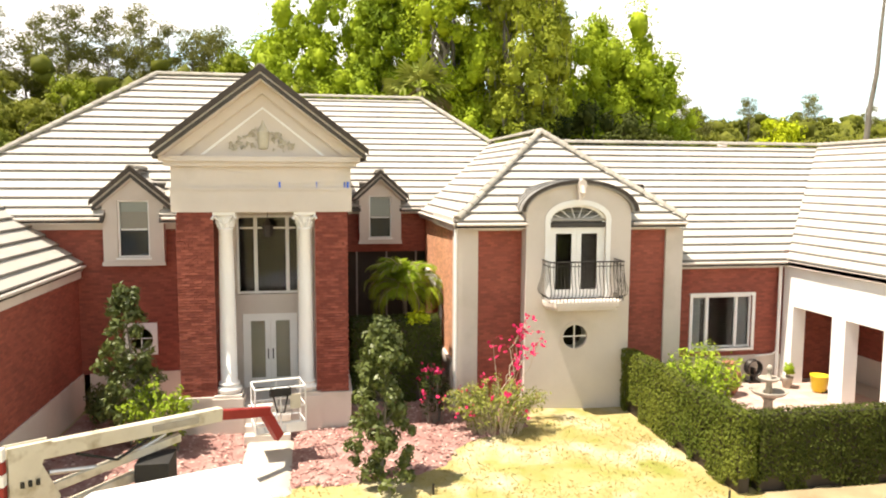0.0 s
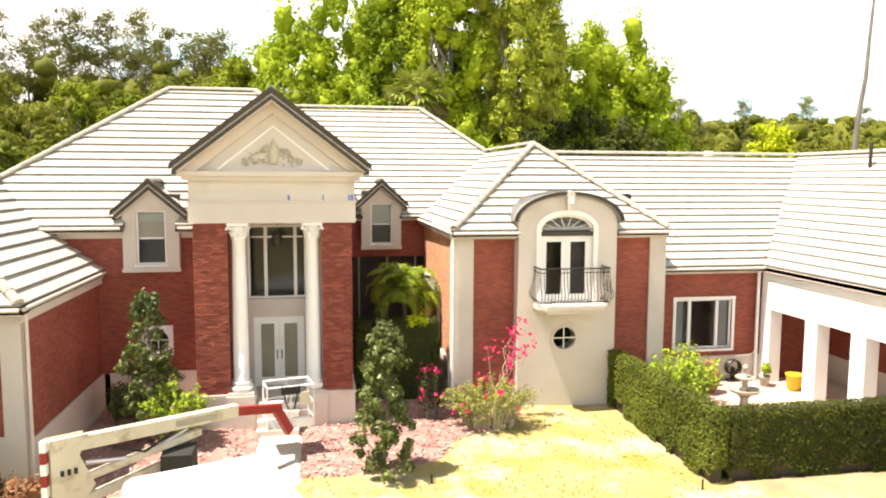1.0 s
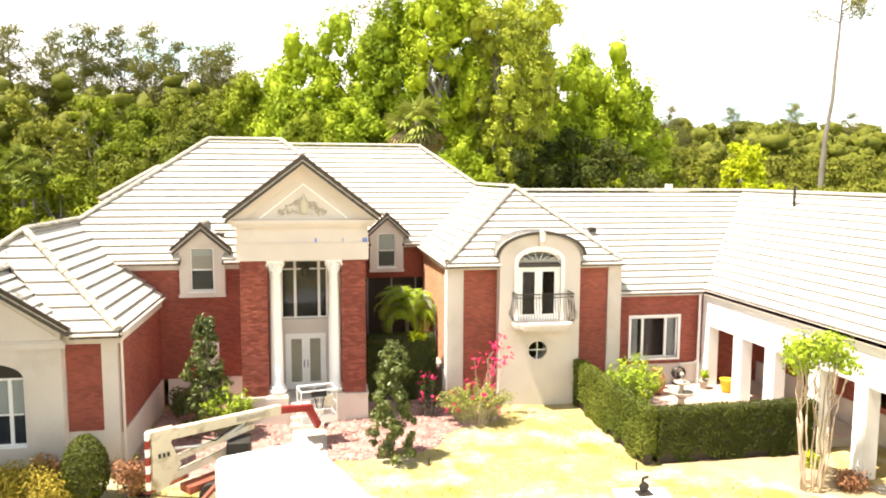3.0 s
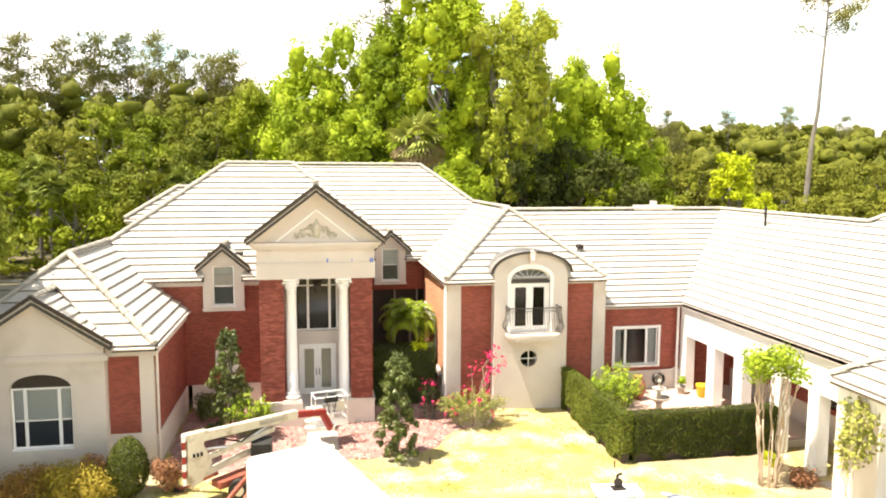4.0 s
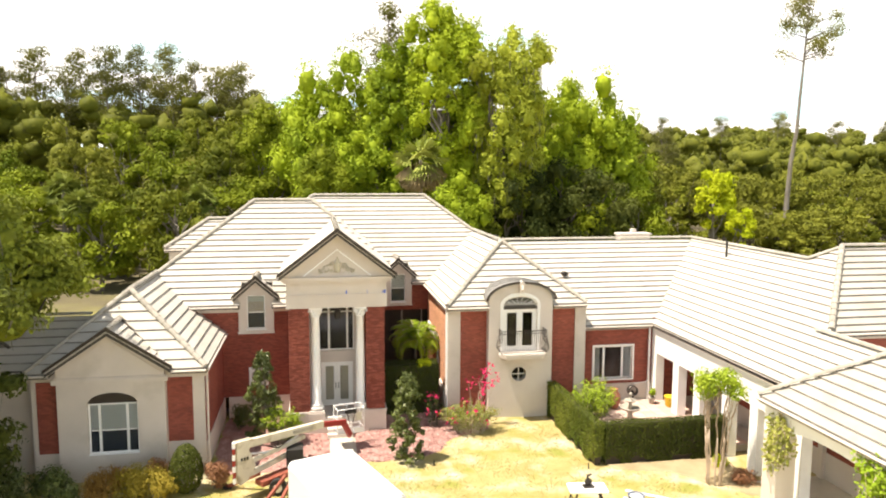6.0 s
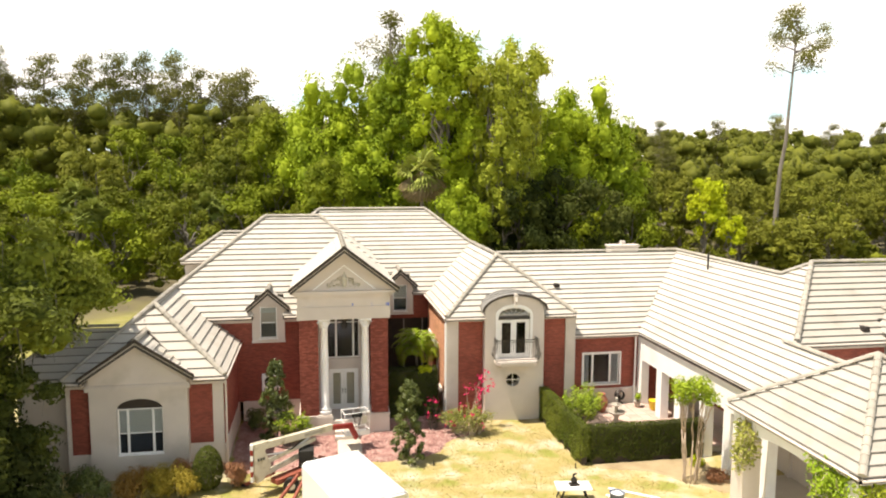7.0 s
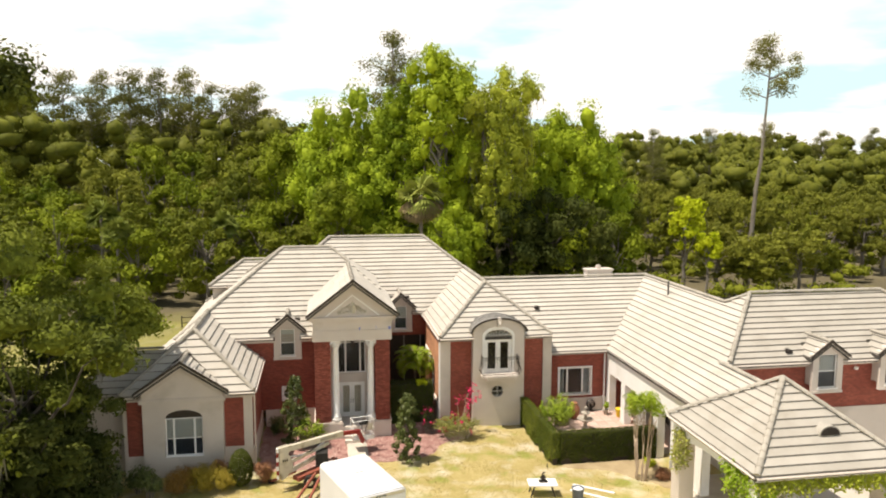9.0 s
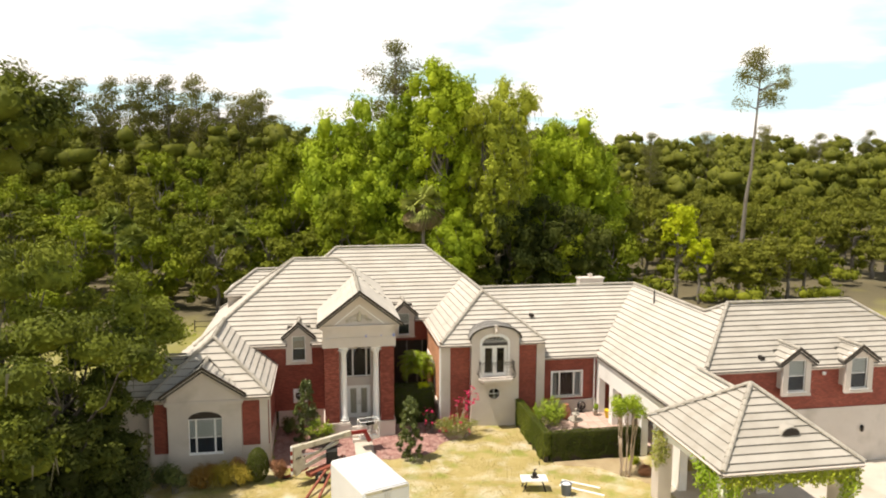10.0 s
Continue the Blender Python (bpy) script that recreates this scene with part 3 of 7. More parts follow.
ring_strip(bm, [(dl - 0.14, 2.99)] + arc(bay_c - 0.03, 5.4, 1.04, 0.61, 180, 0, 18) + [(dr + 0.12, 2.99)],
           [(dl, 2.99)] + arc(bay_c - 0.03, 5.4, 0.88, 0.45, 180, 0, 18) + [(dr, 2.99)], BY - 0.04, BY)
part("arched_surround", bm, M_WHITE, house, "white arched door surround")
bm = bmesh.new()
ring_strip(bm, arc(bay_c - 0.06, ROUND_Z, 0.47, 0.45, 0, 360, 28)[:-1], arc(bay_c - 0.06, ROUND_Z, 0.385, 0.365, 0, 360, 28)[:-1], BY - 0.03, BY + 0.1, closed=True)
rw = part("round_window", bm, M_STUCCO, house, "small round window with a white cross")
part("muntin", boxes((bay_c - 0.46, bay_c + 0.34, BY + 0.05, BY + 0.08, ROUND_Z - 0.015, ROUND_Z + 0.015), (bay_c - 0.075, bay_c - 0.045, BY + 0.05, BY + 0.08, ROUND_Z - 0.38, ROUND_Z + 0.38)), M_WHITE, rw)
part("pane", boxes((bay_c - 0.46, bay_c + 0.34, BY + 0.085, BY + 0.09, ROUND_Z - 0.38, ROUND_Z + 0.38)), M_GLASS, rw)

# right wing and cross wing
part("right_wing_return", wall_x(11.3, 21.1, 21.95, B, 4.05, thick=0.2), M_BRICK, house, "red brick wall")
part("right_wing_wall", wall_y(11.5, 15.4, 21.05, B, 4.05, [(12.16, 14.31, 1.03, 2.79)]), M_BRICK, house, "red brick wall")
part("wall_foot", boxes((11.5, 15.4, 20.97, 21.05, B, 0.76)), M_STUCCO, house, "cream stucco wall foot")
part("right_wing_frieze", boxes((11.5, 15.4, 20.94, 21.05, 3.72, 4.06)), M_STUCCO, house, "cream frieze board")
bm = tube(bmesh.new(), [(15.2, 20.88, B), (15.2, 20.88, 3.95)], 0.055)
part("downpipe", bm, M_WHITE, house, "white downpipe")
part("wall_hose", tube(bmesh.new(), [(14.45, 20.93, 0.74), (15.05, 20.93, 0.78), (15.18, 20.86, 0.92)], 0.03), M_WHITE, house, "white pipe on the wall")
arcade = [(18.6, 20.42, B, 2.48), (16.55, 18.02, B, 2.48), (14.1, 15.95, B, 2.48), (12.0, 13.55, B, 2.48), (9.9, 11.45, B, 2.48)]
part("arcade_wall", wall_x(15.4, 8.7, 20.97, B, 4.05, arcade, thick=0.45), M_WHITE, house, "white arcade wall with square openings")
part("arcade_back_wall", wall_x(18.1, 8.6, 21.0, 0.7, 5.2, [(17.2, 18.0, 0.7, 2.2), (13.7, 14.7, 0.9, 2.1)], thick=0.2), M_BRICK, house, "red brick wall")
part("arcade_wall_foot", wall_x(18.06, 8.6, 21.0, B, 0.7, [(17.2, 18.0, -0.1, 0.7)], thick=0.24), M_STUCCO, house, "cream stucco wall foot")
part("arcade_end_wall", wall_y(15.4, 18.2, 21.0, B, 4.3), M_BRICK, house, "red brick wall")
part("arcade_ceiling", boxes((15.86, 18.3, 8.6, 21.0, 2.85, 2.95)), M_WHITE, house, "white arcade ceiling")
part("arcade_door", boxes((18.15, 18.2, 17.2, 18.0, -0.15, 2.2)), M_DARKTRIM, house, "dark brown door")
part("rear_wall", wall_y(12, 26, 31.5, B, 4.3), M_BRICK, house, "red brick wall")

# garage block
part("garage_wall", wall_y(17.9, 33.4, 10.8, 3.02, 5.85, [(22.76, 23.76, 4.3, 6.0), (26.79, 27.79, 4.3, 6.0)]), M_BRICK, house, "red brick wall")
part("garage_lower_wall", boxes((17.9, 33.4, 10.74, 11.0, B, 3.02)), M_STUCCO, house, "plain cream stucco wall")
part("garage_side_wall", wall_x(17.9, 11.0, 14, 2, 4.9, thick=0.2), M_BRICK, house, "red brick wall")
part("garage_far_wall", wall_x(33.4, 10.8, 18.3, B, 5.8, thick=-0.2), M_BRICK, house, "red brick wall")
part("garage_rear_wall", wall_y(21.5, 33.4, 18.1, B, 5.8), M_BRICK, house, "red brick wall")
part("garage_frieze", boxes((17.8, 33.4, 10.68, 10.8, 5.40, 5.80)), M_STUCCO, house, "cream frieze board")
part("security_lamp", lathe(bmesh.new(), [(0.03, 0), (0.1, 0.03), (0.11, 0.14), (0.04, 0.2)], (25.3, 10.62, 5.1), 10), M_WHITE, house, "small white wall lamp")
part("wall_lamp", lathe(bmesh.new(), [(0.05, 0), (0.09, 0.05), (0.11, 0.3), (0.04, 0.42)], (28.1, 10.65, 1.45), 8), M_IRON, house, "small dark wall lantern")

# portico
PY = 18.97
for x0, x1 in ((-3.62, -2.68), (-0.06, 0.83)):
    part("pillar", boxes((x0 + 0.02, x1 - 0.02, PY + 0.02, 21.75, 0.72, 5.75)), M_BRICK, house, "red brick pillar")
    part("pillar_foot", boxes((x0 - 0.05, x1 + 0.05, PY - 0.06, 21.75, B, 0.68), (x0 - 0.08, x1 + 0.08, PY - 0.09, 21.75, 0.68, 0.76)), M_STUCCO, house, "cream stucco pillar foot")
part("architrave", boxes((-3.72, 0.93, PY - 0.08, 21.75, 5.72, 6.30)), M_STUCCO, house, "cream stucco beam")
part("frieze", boxes((-3.70, 0.91, PY - 0.06, 21.75, 6.30, 6.92)), M_STUCCO, house, "cream stucco frieze with blue tape marks")
part("frieze_band", boxes((-3.75, 0.96, PY - 0.11, PY - 0.06, 6.302, 6.36)), M_STUCCO, house, "thin cream band")
bm = boxes((-3.95, 1.16, PY - 0.3, 19.45, 7.04, 7.18), (-3.85, 1.06, PY - 0.2, 19.45, 6.92, 7.04))
part("cornice", bm, M_STUCCO, house, "cream moulded cornice")
part("tympanum", prism(bmesh.new(), [(-3.75, 7.15), (1.05, 7.15), (1.05, 7.3), (-1.36, 9.15), (-3.75, 7.3)], PY - 0.02, PY + 0.2), M_STUCCO, house, "cream stucco tympanum")
bm = bmesh.new()
ring_strip(bm, [(-4.0, 7.19), (-1.36, 9.20), (1.28, 7.19)], [(-3.45, 7.19), (-1.36, 8.80), (0.73, 7.19)], PY - 0.16, PY - 0.02)
part("raking_moulding", bm, M_STUCCO, house, "cream raking moulding")
bm = bmesh.new()
ring_strip(bm, [(-2.95, 7.22), (-1.36, 8.47), (0.23, 7.22)], [(-2.85, 7.22), (-1.36, 8.41), (0.13, 7.22)], PY - 0.05, PY - 0.02)
part("inner_moulding", bm, M_WHITE, house, "thin raised triangle moulding")
# relief: an urn between leafy scrolls
bm = bmesh.new()
lathe(bm, [(0.05, 7.36), (0.13, 7.40), (0.15, 7.6), (0.16, 7.82), (0.10, 7.92), (0.05, 8.02), (0.02, 8.12)], (-1.36, PY - 0.02, 0), 12)
rnd = random.Random(5)
for s in (-1, 1):
    for k in range(46):
        u = rnd.random()
        px, pz = -1.36 + s * (0.2 + 0.62 * u), 7.36 + rnd.random() * (0.55 - 0.42 * u)
        a = rnd.uniform(0, 6.28)
        tube(bm, [(px, PY - 0.03, pz), (px + 0.05 * math.cos(a), PY - 0.07, pz + 0.05 * math.sin(a)), (px + 0.09 * math.cos(a + 0.9), PY - 0.03, pz + 0.09 * math.sin(a + 0.9))], [0.012, 0.024, 0.010], 5)
part("tympanum_relief", bm, M_TAN, house, "tan relief of an urn with leafy scrolls")
for x0, x1 in ((-0.98, -0.93), (0.0, 0.02), (0.73, 0.76), (0.80, 0.86)):
    part("tape_mark", boxes((x0, x1, PY - 0.088, PY - 0.08 + 0.002, 6.32, 6.52)), M_TAPE, house, "blue tape mark")


def column(x, y):
    bm = bmesh.new()
    lathe(bm, [(0.30, 0.80), (0.30, 0.86), (0.34, 0.89), (0.34, 0.95), (0.27, 0.98), (0.25, 1.02), (0.29, 1.05), (0.28, 1.09), (0.225, 1.12), (0.22, 2.4), (0.205, 3.9),
               (0.18, 5.22), (0.20, 5.24), (0.20, 5.28), (0.18, 5.30)], (x, y, 0), 28)
    col = part("column", bm, M_WHITE, house, "white column with a leafy capital", smooth=True)
    part("column_foot", boxes((x - 0.40, x + 0.40, y - 0.40, y + 0.4, B, 0.72), (x - 0.36, x + 0.36, y - 0.36, y + 0.36, 0.72, 0.80)), M_STUCCO, col, "cream plinth block")
    bm = bmesh.new()
    lathe(bm, [(0.17, 5.30), (0.18, 5.45), (0.22, 5.58), (0.28, 5.64)], (x, y, 0), 16)
    box(bm, x - 0.29, x + 0.29, y - 0.29, y + 0.29, 5.64, 5.72)
    for ring, (z, r, n) in enumerate(((5.31, 0.18, 9), (5.42, 0.19, 9))):
        for k in range(n):
            a = 2 * math.pi * (k + 0.5 * ring) / n
            c, s = math.cos(a), math.sin(a)
            tube(bm, [(x + r * c, y + r * s, z), (x + (r + 0.03) * c, y + (r + 0.03) * s, z + 0.1), (x + (r + 0.085) * c, y + (r + 0.085) * s, z + 0.14), (x + (r + 0.09) * c, y + (r + 0.09) * s, z + 0.11)],
                 [0.045, 0.045, 0.028, 0.01], 5)
    for c, s in ((1, 1), (1, -1), (-1, 1), (-1, -1)):
        tube(bm, [(x + 0.17 * c, y + 0.17 * s, 5.52), (x + 0.27 * c, y + 0.27 * s, 5.61), (x + 0.31 * c, y + 0.31 * s, 5.55), (x + 0.27 * c, y + 0.27 * s, 5.52)], [0.03, 0.04, 0.035, 0.02], 6)
    part("capital", bm, M_WHITE, col, "white leafy capital", smooth=False)


column(-2.40, PY + 0.24)
column(-0.32, PY + 0.24)
DY = 20.65   # the door wall
for k in range(3):
    part("step", boxes((-1.92, -0.75, 18.8 - 0.28 * (k + 1), 18.8 - 0.28 * k, B, 0.30 - 0.17 * k)), M_STUCCO, house, "cream stone step")
part("portico_floor", boxes((-2.7, -0.04, 18.85, 21.75, B, 0.47)), M_STUCCO, house, "cream stone landing and steps")
part("door_wall", wall_y(-2.7, -0.04, DY, 0.45, 5.75, [(-2.17, -0.60, 0.45, 2.68), (-2.30, -0.52, 3.25, 5.55)]), M_STUCCO, house, "cream stucco wall")
part("portico_ceiling", boxes((-2.7, -0.04, PY + 0.1, DY, 5.70, 5.78)), M_STUCCO, house, "cream ceiling")
bm = bmesh.new()
prism(bm, [(-2.68, 5.74), (-2.68, 5.3)] + arc(-1.37, 5.30, 1.25, 0.32, 180, 0, 14) + [(-0.06, 5.3), (-0.06, 5.74)], DY - 0.35, DY)
part("arched_soffit", bm, M_STUCCO, house, "cream arched soffit")


# ---- windows and doors ----
def window(x0, x1, z0, z1, y, mull=(), bars=(), rim=0.06, surround=0.0, label="white framed window", blind=None, curtains=False, sill=True, mat=None):
    """A glazed window facing -y in an opening, its glass 0.1 m behind y."""
    mat = mat or M_WHITE
    yf = y + 0.06
    bm = boxes((x0, x0 + rim, yf, yf + 0.08, z0, z1), (x1 - rim, x1, yf, yf + 0.08, z0, z1),
               (x0 + rim, x1 - rim, yf, yf + 0.08, z0, z0 + rim), (x0 + rim, x1 - rim, yf, yf + 0.08, z1 - rim, z1))
    w = part("window", bm, mat, house, label)
    for m in mull:
        part("mullion", boxes((m - 0.05, m + 0.05, yf - 0.01, yf + 0.07, z0 + rim, z1 - rim)), mat, w)
    edges = [x0 + rim, *[m for m in mull], x1 - rim]
    for a, b in zip(edges, edges[1:]):
        for h in bars:
            part("rail", boxes((a + 0.035, b - 0.035, yf + 0.002, yf + 0.06, h - 0.025, h + 0.025)), mat, w)
        levels = [z0 + rim, *bars, z1 - rim]
        for row, (c, d) in enumerate(zip(levels, levels[1:])):
            p = part("pane", boxes((a, b, yf + 0.035, yf + 0.043, c, d)), M_SCREEN if blind is not None and row == 0 else M_GLASS, w)
            p.visible_shadow = False
    if surround:
        s = surround
        part("surround", boxes((x0 - s, x0, y - 0.04, y, z0, z1), (x1, x1 + s, y - 0.04, y, z0, z1), (x0 - s, x1 + s, y - 0.045, y, z1, z1 + s), (x0 - s, x1 + s, y - 0.045, y, z0 - s, z0)), mat, w)
    if sill:
        part("sill", boxes((x0 - 0.05, x1 + 0.05, y - 0.09, y + 0.06, z0 - 0.06, z0)), mat, w)
    if blind is not None:
        bm = bmesh.new()
        k = int((z1 - blind) / 0.05)
        for i in range(k):
            zz = z1 - 0.03 - 0.05 * i
            box(bm, x0 + rim, x1 - rim, yf + 0.12, yf + 0.14, zz - 0.047, zz)
        part("blind", bm, M_BLIND, w, "pale green-grey slatted blind")
    if curtains:
        for a, b in ((x0, x0 + 0.42), (x1 - 0.42, x1)):
            bm = bmesh.new()
            n = 24
            pts = [(a + (b - a) * i / n, yf + 0.22 + 0.05 * math.sin(i * 1.6)) for i in range(n + 1)]
            lo, hi = [bm.verts.new((px, py, z0)) for px, py in pts], [bm.verts.new((px, py, z1)) for px, py in pts]
            for i in range(n):
                bm.faces.new((lo[i], lo[i + 1], hi[i + 1], hi[i]))
            part("curtain", bm, M_CURTAIN, w, "white curtain")
    return w


window(-11.36, -9.46, 0.71, 2.77, 15.38, mull=(-10.94, -9.89), bars=(1.66,), label="white three-part bay window with pale blinds", blind=0.76)
window(12.16, 14.31, 1.03, 2.79, 21.05, mull=(12.72, 13.77), surround=0.10, label="white three-light window with curtains", curtains=True)
# ground-floor round window beside the portico
bm = bmesh.new()
sq = [(-5.70, 1.33), (-4.76, 1.33), (-4.76, 2.29), (-5.70, 2.29)]
for k in range(4):
    prism(bm, [sq[k], sq[(k + 1) % 4]] + arc(-5.23, 1.81, 0.36, 0.36, (225, 315, 45, 135)[k], (315, 405, 135, 225)[k], 8)[::-1], 21.69, 21.80)
ring_strip(bm, arc(-5.23, 1.81, 0.42, 0.42, 0, 360, 28)[:-1], arc(-5.23, 1.81, 0.35, 0.35, 0, 360, 28)[:-1], 21.66, 21.81, closed=True)
rw2 = part("round_window", bm, M_WHITE, house, "round window in a square cream surround")
part("muntin", boxes((-5.58, -4.88, 21.79, 21.82, 1.795, 1.825), (-5.245, -5.215, 21.79, 21.82, 1.47, 2.15)), M_WHITE, rw2)
part("pane", boxes((-5.58, -4.88, 21.825, 21.83, 1.46, 2.16)), M_GLASS, rw2)


def french_door(x0, x1, z0, z1, y, label, lever=True):
    frame_bm = boxes((x0, x0 + 0.07, y, y + 0.1, z0, z1), (x1 - 0.07, x1, y, y + 0.1, z0, z1), (x0 + 0.07, x1 - 0.07, y, y + 0.1, z1 - 0.07, z1))
    d = part("double_door", frame_bm, M_WHITE, house, label)
    mid = (x0 + x1) / 2
    for a, b, knob in ((x0 + 0.07, mid - 0.004, mid - 0.07), (mid + 0.004, x1 - 0.07, mid + 0.07)):
        st = 0.15
        part("door_leaf", boxes((a, a + st, y + 0.02, y + 0.065, z0, z1 - 0.07), (b - st, b, y + 0.02, y + 0.065, z0, z1 - 0.07),
                                (a + st, b - st, y + 0.02, y + 0.065, z0, z0 + 0.28), (a + st, b - st, y + 0.02, y + 0.065, z1 - 0.22, z1 - 0.07)), M_WHITE, d)
        part("pane", boxes((a + st, b - st, y + 0.038, y + 0.046, z0 + 0.28, z1 - 0.22)), M_GLASS, d)
        if lever:
            part("handle", tube(bmesh.new(), [(knob, y, z0 + 0.85), (knob, y, z0 + 1.15)], 0.018, 6), M_IRON, d, "dark pull handle")
    return d


# tan panel added behind the panes in place of warm reflections
part("door_curtain", boxes((-2.0, -0.77, DY + 0.14, DY + 0.16, 0.55, 2.6)), M_TAN, house, "tan panel behind the door panes, standing in for their reflections")
french_door(-2.16, -0.61, 0.48, 2.68, DY + 0.02, "white glazed double front door")
window(-2.29, -0.53, 3.27, 5.54, DY, mull=(-1.76, -0.86), bars=(5.18,), label="tall white entrance window", sill=False)
french_door(dl, dr, 2.99, 5.20, BY + 0.12, "white glazed balcony double door", lever=False)
bm = bmesh.new()
ring_strip(bm, [(dl, 5.20), (dl, 5.4)] + arc(bay_c - 0.03, 5.4, 0.88, 0.45, 180, 0, 18)[1:-1] + [(dr, 5.4), (dr, 5.20)],
           [(dl + 0.08, 5.28), (dl + 0.08, 5.4)] + arc(bay_c - 0.03, 5.4, 0.80, 0.38, 180, 0, 18)[1:-1] + [(dr - 0.08, 5.4), (dr - 0.08, 5.28)], BY + 0.1, BY + 0.2)
fl = part("fanlight", bm, M_WHITE, house, "white arched fanlight with radiating bars")
for k in range(1, 7):
    a = radians(180 * k / 7)
    part("muntin", tube(bmesh.new(), [(bay_c - 0.03, BY + 0.15, 5.30), (bay_c - 0.03 + 0.82 * math.cos(a), BY + 0.15, 5.38 + 0.41 * math.sin(a))], 0.014, 5), M_WHITE, fl)
part("sill_bar", boxes((dl + 0.02, dr - 0.02, BY + 0.11, BY + 0.19, 5.20, 5.28)), M_WHITE, fl)
part("pane", prism(bmesh.new(), [(dl + 0.05, 5.27)] + arc(bay_c - 0.03, 5.4, 0.82, 0.41, 180, 0, 18) + [(dr - 0.05, 5.27)], BY + 0.155, BY + 0.16), M_GLASS, fl)


def dormer(xc, y, z0, eave, apex, half, win, depth, hang=0.22):
    """A gabled wall dormer, face at y; win: window's half width, foot and head."""
    hw, w0, w1 = win
    bm = bmesh.new()
    box(bm, xc - half, xc - hw, y, y + 0.2, z0, eave), box(bm, xc + hw, xc + half, y, y + 0.2, z0, eave)
    box(bm, xc - hw, xc + hw, y, y + 0.2, z0, w0), box(bm, xc - hw, xc + hw, y, y + 0.2, w1, eave)
    prism(bm, [(xc - half, eave), (xc + half, eave), (xc, eave + half * (apex - eave) / (half + hang))], y, y + 0.2)
    box(bm, xc - half, xc - half + 0.1, y + 0.2, y + depth, z0 + 0.4, eave), box(bm, xc + half - 0.1, xc + half, y + 0.2, y + depth, z0 + 0.4, eave)
    part("dormer_wall", bm, M_STUCCO, house, "cream stucco dormer")
    part("dormer_trim", boxes((xc - half - 0.03, xc + half + 0.03, y - 0.05, y, z0, z0 + 0.12)), M_STUCCO, house, "cream sill band")
    window(xc - hw, xc + hw, w0, w1, y + 0.02, bars=((w0 + w1) / 2 - 0.02,), rim=0.05, label="white sash window with a pale blind", blind=w0 + 0.02)
    return bm


dormer(-5.27, 21.47, 4.05, 6.06, 6.86, 0.84, (0.44, 4.29, 5.96), 2.2)
dormer(2.44, 27.72, 4.05, 6.06, 6.86, 0.82, (0.44, 4.28, 5.94), 2.2)
dormer(23.26, 10.2, 4.06, 6.20, 6.86, 0.88, (0.54, 4.33, 6.16), 2.0)
dormer(27.29, 10.2, 4.06, 6.20, 6.86, 0.88, (0.54, 4.33, 6.16), 2.0)


# ---- roofs, laid course by course ----
def clip(poly, px, py, nx, ny):
    """The part of a plan polygon on the side of (px, py) to which (nx, ny) points."""
    out = []
    for i in range(len(poly)):
        a, b = poly[i], poly[(i + 1) % len(poly)]
        da, db = (a[0] - px) * nx + (a[1] - py) * ny, (b[0] - px) * nx + (b[1] - py) * ny
        if da >= 0:
            out.append(a)
        if (da >= 0) != (db >= 0):
            k = da / (da - db)
            out.append((a[0] + k * (b[0] - a[0]), a[1] + k * (b[1] - a[1])))
    return out


DARKER_ROOFS = ("carport_roof", "garage_roof", "garage_dormer_roof", "garage_dormer_roof.001")
COURSE = 0.335   # a course's depth on plan
ROOF_COURSES = []


def slope(roof, at, up, pitch, plan, course=COURSE):
    """One roof plane: at, a point (x, y, z) of its eave; up, the way uphill on plan; plan, its outline."""
    ex, ey, ez = at
    ux, uy = up

    def height(p):
        return ez - 0.07 + pitch * ((p[0] - ex) * ux + (p[1] - ey) * uy)
    bm = bmesh.new()
    lo, hi = [bm.verts.new((*p, height(p) - 0.16)) for p in plan], [bm.verts.new((*p, height(p) - 0.04)) for p in plan]
    bm.faces.new(hi), bm.faces.new(lo[::-1])
    for i in range(len(plan)):
        j = (i + 1) % len(plan)
        bm.faces.new((lo[i], lo[j], hi[j], hi[i]))
    part("roof_deck", bm, M_DECK, roof, "dark roof underlay")
    reach = max((p[0] - ex) * ux + (p[1] - ey) * uy for p in plan)
    s = -0.04
    while s < reach - 0.05:
        e = s + course
        piece = clip(plan, ex + ux * max(s, -0.02), ey + uy * max(s, -0.02), ux, uy) if s > 0 else plan
        piece = clip(piece, ex + ux * (e + 0.03), ey + uy * (e + 0.03), -ux, -uy)
        if len(piece) > 2:
            ROOF_COURSES.append((roof, piece, ex, ey, ux, uy, s, e, height))
        s = e


def lay_courses():
    for roof, piece, ex, ey, ux, uy, s, e, height in ROOF_COURSES:
        bm = bmesh.new()
        top, bot = [], []
        for p in piece:
            d = (p[0] - ex) * ux + (p[1] - ey) * uy
            k = min(1.0, max(0.0, (d - s) / (e - s)))
            z = height(p) + 0.09 * (1 - k) + 0.002
            top.append(bm.verts.new((*p, z))), bot.append(bm.verts.new((*p, z - 0.05)))
        bm.faces.new(top), bm.faces.new(bot[::-1])
        for i in range(len(top)):
            j = (i + 1) % len(top)
            bm.faces.new((bot[i], bot[j], top[j], top[i]))
        bmesh.ops.triangulate(bm, faces=[f for f in bm.faces if len(f.verts) > 4])
        bm.normal_update()
        # downhill ends take the painted shadow tone
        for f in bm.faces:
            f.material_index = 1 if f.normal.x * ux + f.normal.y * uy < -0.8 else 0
        tile = part("tile_course", bm, M_TILE_DARKER if roof.name in DARKER_ROOFS else M_TILE, roof)
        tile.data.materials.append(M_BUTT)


CAP_LINES = []


def caps(roof, *pts):
    for a, b in zip(pts, pts[1:]):
        CAP_LINES.append((roof, Vector(a), Vector(b)))


